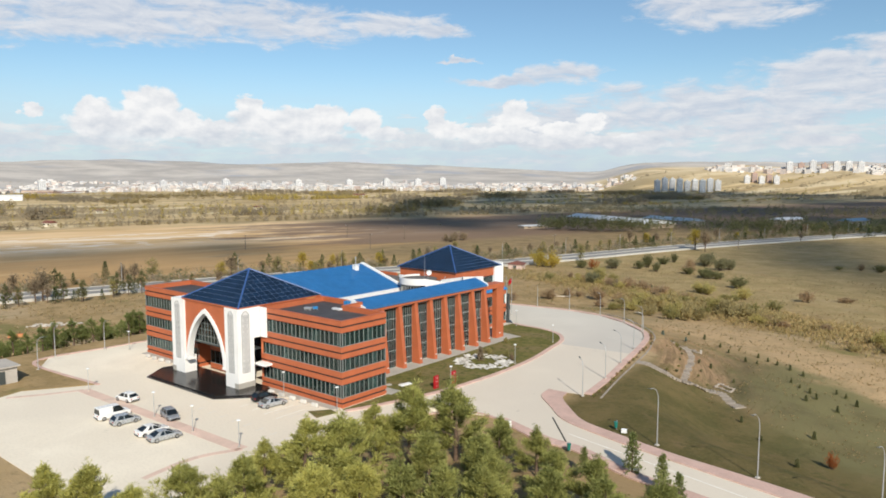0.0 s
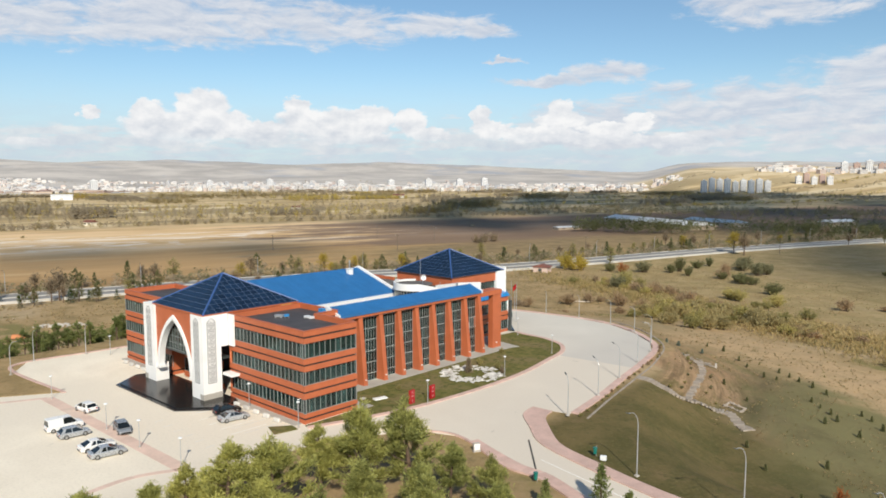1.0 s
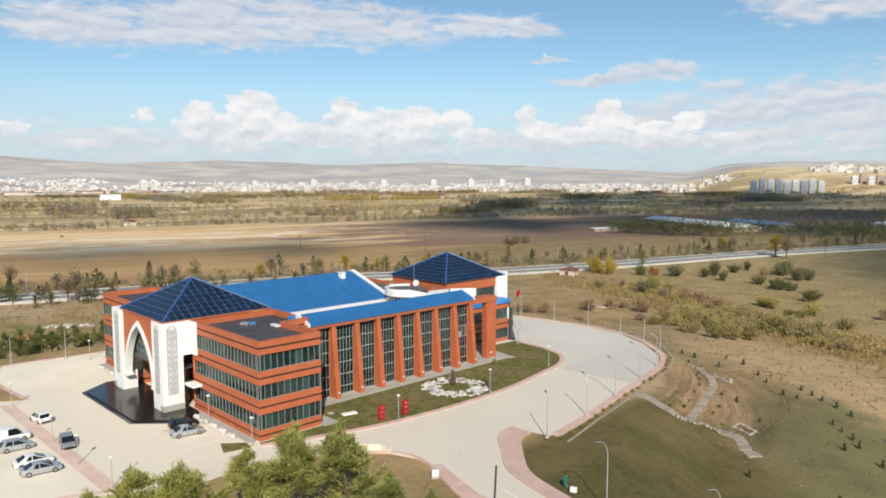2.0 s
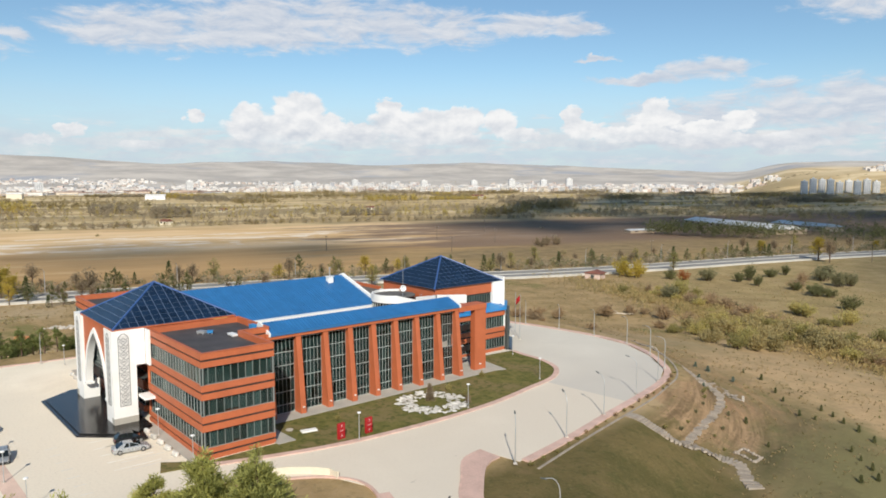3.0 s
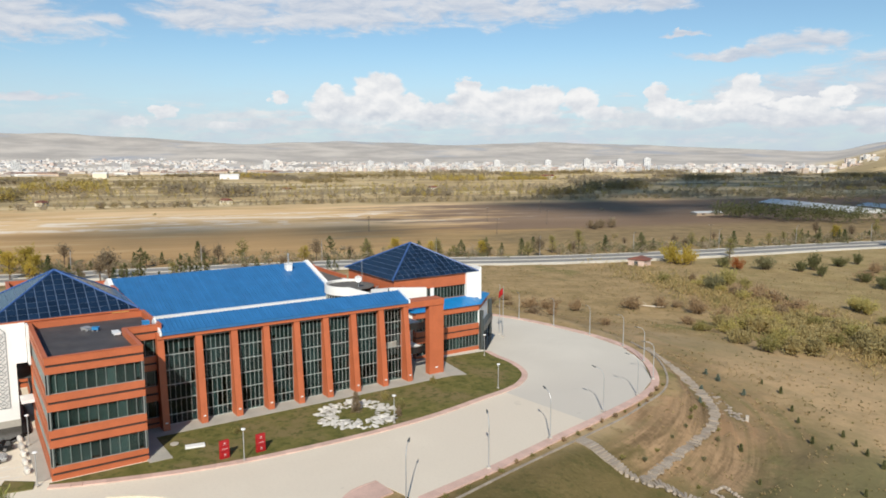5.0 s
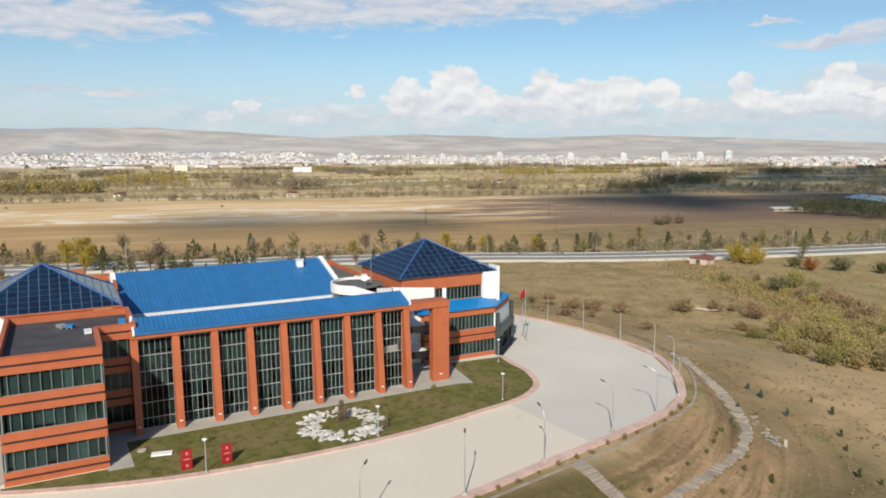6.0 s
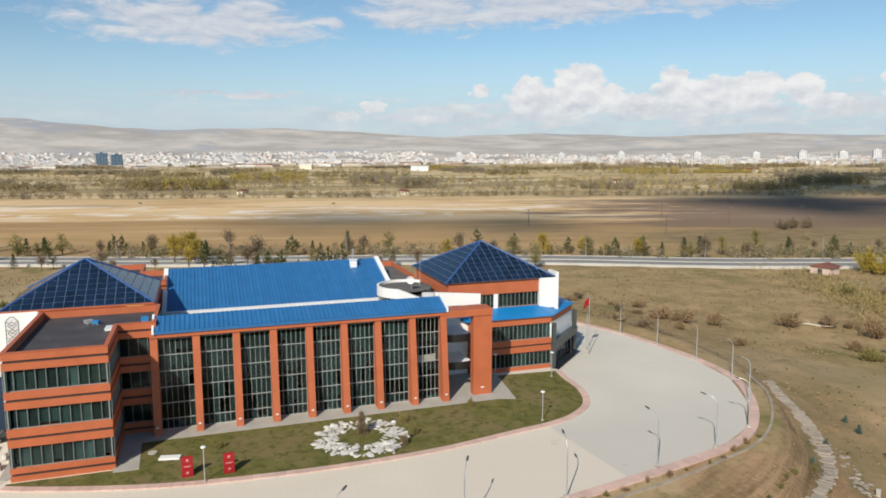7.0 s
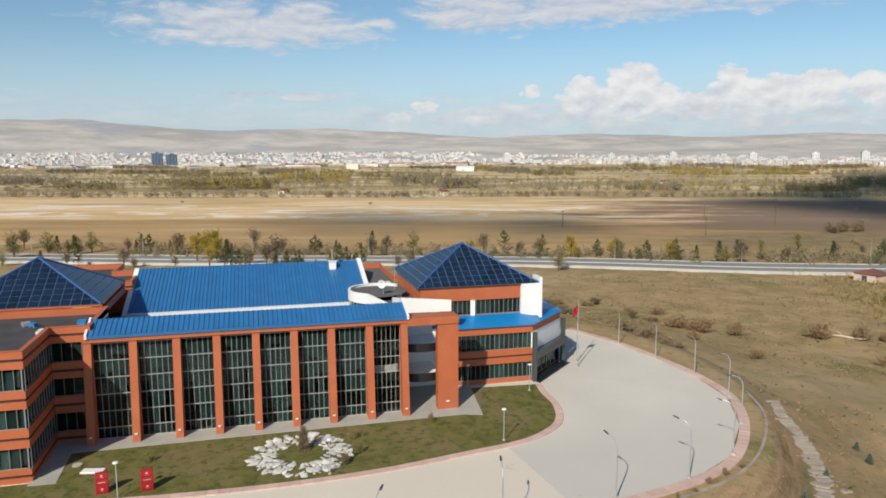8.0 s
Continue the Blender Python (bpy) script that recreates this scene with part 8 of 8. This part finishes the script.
shed(-1010, 980, 22, 12, 5, 3, 50, "pale farmhouse behind the tree belts", TILE, WHITE)
for x, y in ((-640, 260), (-700, 120), (-820, 390), (-905, 60), (-760, 560)):
    shed(x, y, 9, 7, 3.0, 2.0, (x * 7) % 180, "small pale farmhouse in the fields", TILE, CREAM)

# ---- tree belts, woods and scrub of the plain ----
def wood(name, label, spots, mat, size, blades, seed, tufts=18):
    """Many small far trees in one mesh: a slim trunk and a loose crown of tufts each."""
    rng = np.random.RandomState(seed)
    P, N = [], []
    for x, y, hgt, wid in spots:
        k = tufts
        d = rng.normal(size=(k, 3))
        d /= np.linalg.norm(d, axis=1, keepdims=True)
        c = np.array([x, y, hgt * 0.55])
        P.append(c + d * rng.uniform(0.3, 1, (k, 1)) * np.array([wid * 0.5, wid * 0.5, hgt * 0.45]))
        N.append(d * [1, 1, 0.6])
    P, N = np.concatenate(P), np.concatenate(N)
    P[:, 2] += height(P[:, 0], P[:, 1])
    me = tuft_mesh(name, P, N, size * 0.72, blades, mat, seed, 0.0, 0.30)
    return tagged(new(name, me), label, "trees", kind="stuff")


HEDGE_W = 655


def along(w, u):
    """A spot on the plain: w metres away across the valley road, u metres along it."""
    return -0.954 * w + 0.30 * u, 0.30 * w + 0.954 * u


# far foliage, its colours paled and greyed to stand for haze
BRUSH = leaf_material("brown_brushwood", (0.36, 0.275, 0.175), (0.52, 0.41, 0.265))
FAR_OLIVE = leaf_material("hazed_dull_green", (0.37, 0.285, 0.145), (0.55, 0.43, 0.225))
rng = random.Random(3)
spots = {"olive": [], "yellow": [], "bare": []}
brush = []
for line in range(13):
    w0 = 700 + 44 * line + 3.4 * line * line + rng.uniform(-12, 12)
    u, kind, on, tall = -700 - w0 * 0.3, "bare", True, 1.0
    while u < 1500 + w0 * 0.5:
        if rng.random() < 0.02:
            kind = rng.choice(("olive", "yellow", "bare", "bare", "bare"))
            tall = rng.choice((0.6, 0.9, 1.1, 1.4))
        if rng.random() < 0.014:
            on = rng.random() < 0.55
        x, y = along(w0 + rng.gauss(0, 8) + 16 * math.sin(u / 230 + line), u)
        if math.hypot(x, y) < 2300:
            if on:
                spots[kind].append((x, y, tall * rng.uniform(3.0, 8.0), rng.uniform(2.4, 4.6)))
            if rng.random() < (0.4 if on else 0.1):
                brush.append((x + rng.gauss(0, 4), y + rng.gauss(0, 4), rng.uniform(1.2, 3.0), rng.uniform(5, 11)))
        u += rng.expovariate(1 / 5.0) * (1 + line * 0.04)
for i in range(260):
    w0, u = rng.uniform(660, 1900), rng.uniform(-900, 1900)
    x, y = along(w0, u)
    spots[rng.choice(("olive", "yellow", "bare"))].append((x, y, rng.uniform(2, 7), rng.uniform(3, 7)))
for i in range(14):
    x, y = along(rng.uniform(300, 600), rng.uniform(-300, 900))
    spots[rng.choice(("bare", "olive"))].append((x, y, rng.uniform(0.8, 2.6), rng.uniform(1.5, 4)))
for i in range(700):
    t = rng.uniform(0, 1)
    x, y = -460 + 620 * t + rng.gauss(0, 30), 760 + 330 * t + rng.gauss(0, 60)
    spots["olive"].append((x, y, rng.uniform(4, 9), rng.uniform(4, 7)))
# an unbroken hedgerow of bare trees along the far edge of the golden field
for i in range(620):
    u = rng.uniform(-500, 620)
    x, y = along(HEDGE_W + 9 * math.sin(u / 120) + rng.gauss(0, 4), u)
    spots[rng.choice(("bare", "bare", "bare", "olive"))].append((x, y, rng.uniform(3.0, 7.5), rng.uniform(2.2, 4.2)))
for i in range(420):
    u = rng.uniform(-120, 420)
    x, y = along(rng.choice((700, 735, 790, 830)) + 12 * math.sin(u / 70) + rng.gauss(0, 4), u)
    spots[rng.choice(("yellow", "bare", "bare"))].append((x, y, rng.uniform(9, 18), rng.uniform(1.8, 3.0)))
# groves: both ends of the near side, depth, kind, height, trees
GROVES = [((-817, -22), (-777, 104), 70, "olive", 13, 260), ((-800, 20), (-775, 100), 40, "yellow", 14, 110), ((-938, 113), (-908, 203), 50, "yellow", 15, 200), ((-861, 251), (-845, 299), 45, "bare", 12, 130),
          ((-733, 278), (-742, 327), 25, "bare", 14, 90), ((-631, 704), (-615, 798), 40, "olive", 12, 150), ((-566, 577), (-557, 642), 30, "olive", 9, 90), ((-1301, -214), (-1294, -195), 8, "olive", 17, 12)]
for i in range(52):
    w0, u0 = rng.uniform(720, 1750), rng.uniform(-750, 1500)
    span = rng.uniform(40, 190)
    GROVES.append((along(w0, u0), along(w0 + rng.uniform(-15, 15), u0 + span), rng.uniform(14, 60), rng.choice(("yellow", "bare", "bare", "olive", "olive")), rng.uniform(6, 13), int(span * rng.uniform(0.6, 1.5))))
grove = {"olive": [], "yellow": [], "bare": []}
for (ax, ay), (bx, by), deep, kind, tall, count in GROVES:
    for j in range(count):
        t, far = rng.random(), rng.random() * deep
        x, y = ax + (bx - ax) * t - 0.954 * far, ay + (by - ay) * t + 0.30 * far
        grove[kind if rng.random() < 0.85 else "bare"].append((x, y, tall * rng.uniform(0.65, 1.1), rng.uniform(2.2, 4.0)))
# gardens and street trees among the houses of the town
for i in range(900):
    a, r = radians(rng.uniform(40, 110)), rng.uniform(1950, 2900)
    spots[rng.choice(("olive", "bare", "olive"))].append((-20 - r * math.sin(a), 40 + r * math.cos(a), rng.uniform(4, 9), rng.uniform(4, 9)))
for kind, mat, words, seed in (("olive", FAR_OLIVE, "groves of yellow-green poplars on the plain", 31), ("yellow", BELT, "groves of golden poplars on the plain", 32), ("bare", FAR_BARE, "groves of bare poplars on the plain", 33)):
    wood("poplar_grove", words, grove[kind], mat, 2.4, 3, seed, 15)
wood("tree_belt", "dull green tree belts across the plain", spots["olive"], FAR_OLIVE, 1.5, 3, 1)
wood("tree_belt", "yellowing poplar belts across the plain", spots["yellow"], BELT, 1.5, 3, 2)
wood("brushwood", "low brown brushwood along the field edges", brush, BRUSH, 1.7, 3, 6)
wood("tree_belt", "bare brown tree belts across the plain", spots["bare"], FAR_BARE, 1.5, 3, 3)
dark = []
for i in range(190):
    t = rng.random()
    dark.append((-300 + 80 * t + rng.gauss(0, 6), 500 + 26 * t + rng.gauss(0, 9), rng.uniform(8, 14), rng.uniform(5, 8)))
for i in range(170):
    t = rng.random()
    dark.append((-200 + 160 * t + rng.gauss(0, 12), 575 + 40 * t + rng.gauss(0, 22), rng.uniform(8, 14), rng.uniform(5, 8)))
dark += [(-230 + 340 * t + rng.gauss(0, 16), 560 + 170 * t + rng.gauss(0, 24), rng.uniform(6, 12), rng.uniform(4, 7)) for t in [rng.random() for i in range(300)]]
# low growth that fills the gaps between the roadside trees
under = []
for i in range(4, len(road_line) - 26):
    for j in range(20):
        p = beside(i, rng.choice((13, 14, 16, 19, 23, 28)) + rng.uniform(-2, 2)) + Vector((rng.uniform(-5, 5), rng.uniform(-5, 5)))
        if noise.noise(Vector((p.x * 0.03, p.y * 0.03, 1.5))) > -0.22:
            under.append((p.x, p.y, rng.uniform(1.0, 5.2), rng.uniform(1.8, 4.0)))
wood("undergrowth", "mixed brown and olive undergrowth along the valley road", under[::2], GREY_LEAF, 0.75, 4, 21)
wood("undergrowth", "bare brown undergrowth along the valley road", under[1::2], FAR_BARE, 0.75, 4, 22)
wood("dark_wood", "dark conifer wood round the sheds", dark, DARK_LEAF, 1.3, 4, 4)

# power poles on the fields
WOOD_POLE = material("weathered_pole", (0.14, 0.11, 0.085), 0.9)
for x, y in ((-367.7, 345.3), (-330, 363), (-214.5, 366), (-400, 420), (-300, 300), (-352, 250), (-130, 430)):
    pole = thing("power_pole", "weathered power pole with a cross-arm", "power pole", "power poles on the plain")
    part("pole", tube([(0, 0, -0.3), (0, 0, 9.0)], [0.17, 0.11], 6), WOOD_POLE, pole)
    part("cross_arm", box(-1.0, 1.0, -0.07, 0.07, 8.3, 8.45), WOOD_POLE, pole)
    for k in (-0.9, 0, 0.9):
        part("insulator", tube([(k, 0, 8.45), (k, 0, 8.7)], 0.06, 6), WHITE, pole)
    pole.matrix_basis = pose(x, y, h1(x, y), 0, 0, 20)

# ---- the town ----
def town_material():
    m = bpy.data.materials.new("pale_town_walls")
    m.use_nodes = True
    k = Nodes(m.node_tree)
    isle = k.node("ShaderNodeNewGeometry", 8)
    c = k.ramp(isle, (0.0, (0.54, 0.51, 0.48)), (0.25, (0.68, 0.66, 0.64)), (0.5, (0.64, 0.60, 0.56)), (0.68, (0.50, 0.39, 0.34)), (0.8, (0.70, 0.69, 0.68)), (1.0, (0.46, 0.47, 0.50)))
    shader = k.tree.nodes.new("ShaderNodeBsdfPrincipled")
    k.put(c, shader.inputs["Base Color"])
    shader.inputs["Roughness"].default_value = 0.85
    k.tree.links.new(shader.outputs[0], k.tree.nodes.new("ShaderNodeOutputMaterial").inputs["Surface"])
    return m


TOWN = town_material()
FLAT_GLASS = material("dark_town_window", (0.22, 0.235, 0.26), 0.3)
rng = random.Random(12)
verts, faces, rverts, rfaces = [], [], [], []


def add_box(vs, fs, m, sx, sy, z0, z1):
    b = len(vs)
    for z in (z0, z1):
        for x, y in ((-sx, -sy), (sx, -sy), (sx, sy), (-sx, sy)):
            p = m @ Vector((x, y, z))
            vs.append((p.x, p.y, p.z))
    fs += [tuple(b + i for i in f) for f in ((4, 5, 6, 7), (0, 1, 5, 4), (1, 2, 6, 5), (2, 3, 7, 6), (3, 0, 4, 7))]


WALLS_T = [material("town_wall_" + nm, c, 0.85) for nm, c in (("white", (0.72, 0.70, 0.67)), ("cream", (0.60, 0.54, 0.46)), ("grey", (0.48, 0.47, 0.46)), ("tan", (0.52, 0.42, 0.34)))]
spots_t = []
for i in range(7000):
    az = rng.uniform(24, 112)
    r = 2000 + (1100 if az > 74 else 700 + 400 * max(0.0, (az - 60) / 14)) * rng.random() ** 1.25
    if az < 40 and rng.random() < (40 - az) / 18:
        continue
    if noise.noise(Vector((az * 0.22, r * 0.004, 0))) < -0.16 + 0.12 * math.sin(az):
        continue
    tall = rng.choice((3.5, 4, 4, 5, 5, 6, 6, 7, 9)) if az > 64 else rng.choice((4, 5, 6, 6, 8, 10, 13, 15))
    spots_t.append((az, r, rng.uniform(3.5, 8.5), rng.uniform(3.5, 7), tall * rng.uniform(0.8, 1.1)))
# long low works and stores at the foot of the town
for i in range(75):
    spots_t.append((rng.uniform(66, 112), rng.uniform(1780, 2120), rng.uniform(16, 46), rng.uniform(7, 14), rng.uniform(3.5, 6.5)))
for i in range(150):
    spots_t.append((rng.uniform(7, 19), rng.uniform(2250, 2700), rng.uniform(6, 11), rng.uniform(5, 8), rng.uniform(5, 14)))
tx = np.array([-20 - r * math.sin(radians(a)) for a, r, *_ in spots_t])
ty = np.array([40 + r * math.cos(radians(a)) for a, r, *_ in spots_t])
tz = height(tx, ty)
near_town = sorted(r for a, r, *_ in spots_t)[240]
for (a, r, sx, sy, hh), x, y, z in zip(spots_t, tx, ty, tz):
    if r < near_town:
        house = thing("town_house", "pale flat-roofed house at the edge of the far town", "house", "houses at the town's edge")
        part("wall", box(-sx, sx, -sy, sy, -3, hh), WALLS_T[int(sx * 100) % 4], house)
        part("roof", box(-sx - 0.3, sx + 0.3, -sy - 0.3, sy + 0.3, hh, hh + 0.5), TILE if int(sy * 100) % 3 else WALLS_T[0], house)
        bm = bmesh.new()
        for f in range(max(1, int(hh / 3.2))):
            box(-sx * 0.8, sx * 0.8, -sy - 0.1, sy + 0.1, 1.0 + f * 3.2, 2.3 + f * 3.2, bm)
        part("window_row", bm, FLAT_GLASS, house)
        house.matrix_basis = pose(x, y, z, 0, 0, (a * 37) % 90)
        continue
    m = Matrix.Translation((x, y, z)) @ Matrix.Rotation(rng.choice((0.3, 0.3, 1.0, 0.6)) + rng.uniform(-0.1, 0.1), 4, "Z")
    add_box(verts, faces, m, sx, sy, -3, hh)
    if hh > 10:
        for f in range(int(hh / 3.2)):
            add_box(rverts, rfaces, m, sx * 0.86, sy + 0.12, 1.2 + f * 3.2, 2.5 + f * 3.2)
for nm, vs, fs, mt, lab in (("town", verts, faces, TOWN, "pale town spreading over the far slopes"), ("town_windows", rverts, rfaces, FLAT_GLASS, "window rows of the far town")):
    me = bpy.data.meshes.new(nm)
    me.from_pydata(vs, [], fs)
    me.materials.append(mt)
    tagged(new(nm, me), lab, "town", kind="stuff")

TOWER_PALE = material("pale_tower_stucco", (0.66, 0.66, 0.66), 0.8, vary=0.08, scale=0.05)
TOWER_GREY = material("grey_tower_stucco", (0.46, 0.49, 0.53), 0.8, vary=0.08, scale=0.05)
TOWER_BLUE = material("blue_glass_tower", (0.06, 0.14, 0.22), 0.25, vary=0.2, scale=0.05)
TOWER_RUST = material("rust_tower_stucco", (0.48, 0.32, 0.25), 0.8, vary=0.08, scale=0.05)


def block_of_flats(az, r, sx, sy, hh, mat, label):
    x, y = -20 - r * math.sin(radians(az)), 40 + r * math.cos(radians(az))
    root = thing("apartment_block", label, "apartment block", "apartment blocks on the far slopes")
    part("wall", box(-sx, sx, -sy, sy, -3, hh), mat, root)
    part("stair_core", box(-sx * 0.25, sx * 0.25, -sy * 0.5, sy * 0.5, hh, hh + 3), mat, root)
    bm = bmesh.new()
    for f in range(int(hh / 3.4)):
        for u in (-0.62, 0.0, 0.62):
            box(sx * (u - 0.2), sx * (u + 0.2), -sy - 0.15, sy + 0.15, 1.2 + f * 3.4, 2.7 + f * 3.4, bm)
        box(-sx - 0.15, sx + 0.15, -sy * 0.6, sy * 0.6, 1.2 + f * 3.4, 2.7 + f * 3.4, bm)
    tagged(part("window_field", bm, FLAT_GLASS, root), kind="stuff")
    root.matrix_basis = pose(x, y, h1(x, y), 0, 0, az + 12)
    return root


for i in range(9):
    block_of_flats(22.6 - i * 0.55, 1840 + 22 * (i % 3), 6.5, 7, rng.uniform(24, 36), TOWER_GREY if i < 2 else TOWER_PALE, "grey block of flats at the ridge's foot" if i < 2 else "pale high-rise block of flats at the ridge's foot")
for i in range(5):
    block_of_flats(16.2 - i * 0.5, 2050 + 25 * (i % 2), 6.5, 7, rng.uniform(16, 26), TOWER_RUST if i % 2 else TOWER_PALE, "mid-rise block of flats on the near ridge")
for i in range(7):
    block_of_flats(13.4 - i * 0.75, 2330 + 30 * (i % 2), 8, 7, rng.uniform(20, 32), TOWER_RUST if i in (1, 3) else TOWER_PALE, "block of flats on the ridge top")
for az, hh in ((95.6, 34), (94.6, 30)):
    block_of_flats(az, 2150, 14, 9, hh, TOWER_BLUE, "blue glass office tower in the far town")
for az, hh in ((69, 30), (61, 28), (56.5, 32), (51, 30), (47, 30), (44, 34), (41.5, 32), (39.5, 36), (86, 28), (79, 26), (101, 24)):
    block_of_flats(az, 2230, 9, 8, hh, TOWER_PALE, "pale tower block in the far town")

# ---- unseen clouds added behind the viewpoint to cast shade on the plain ----
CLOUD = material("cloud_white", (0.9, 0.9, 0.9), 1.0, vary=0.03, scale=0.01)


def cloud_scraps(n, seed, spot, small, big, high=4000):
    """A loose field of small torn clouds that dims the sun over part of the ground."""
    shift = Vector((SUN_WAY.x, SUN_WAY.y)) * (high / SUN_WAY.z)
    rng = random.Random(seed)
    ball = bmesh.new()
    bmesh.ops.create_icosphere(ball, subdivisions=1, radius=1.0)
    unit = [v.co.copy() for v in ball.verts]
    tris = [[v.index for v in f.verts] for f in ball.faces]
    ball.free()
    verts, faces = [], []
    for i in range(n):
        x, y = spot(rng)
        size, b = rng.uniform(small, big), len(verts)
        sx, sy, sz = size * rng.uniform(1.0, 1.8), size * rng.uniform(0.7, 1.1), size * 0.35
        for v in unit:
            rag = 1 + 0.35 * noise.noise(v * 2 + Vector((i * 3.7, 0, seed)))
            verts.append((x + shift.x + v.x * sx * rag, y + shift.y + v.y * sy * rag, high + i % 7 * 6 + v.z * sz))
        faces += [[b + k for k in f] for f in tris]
    me = bpy.data.meshes.new("shade_cloud")
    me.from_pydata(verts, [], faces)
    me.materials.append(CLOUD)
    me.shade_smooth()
    return tagged(new("shade_cloud", me), "unseen torn cloud scraps added to dim the sun over the valley", "cloud", kind="stuff")


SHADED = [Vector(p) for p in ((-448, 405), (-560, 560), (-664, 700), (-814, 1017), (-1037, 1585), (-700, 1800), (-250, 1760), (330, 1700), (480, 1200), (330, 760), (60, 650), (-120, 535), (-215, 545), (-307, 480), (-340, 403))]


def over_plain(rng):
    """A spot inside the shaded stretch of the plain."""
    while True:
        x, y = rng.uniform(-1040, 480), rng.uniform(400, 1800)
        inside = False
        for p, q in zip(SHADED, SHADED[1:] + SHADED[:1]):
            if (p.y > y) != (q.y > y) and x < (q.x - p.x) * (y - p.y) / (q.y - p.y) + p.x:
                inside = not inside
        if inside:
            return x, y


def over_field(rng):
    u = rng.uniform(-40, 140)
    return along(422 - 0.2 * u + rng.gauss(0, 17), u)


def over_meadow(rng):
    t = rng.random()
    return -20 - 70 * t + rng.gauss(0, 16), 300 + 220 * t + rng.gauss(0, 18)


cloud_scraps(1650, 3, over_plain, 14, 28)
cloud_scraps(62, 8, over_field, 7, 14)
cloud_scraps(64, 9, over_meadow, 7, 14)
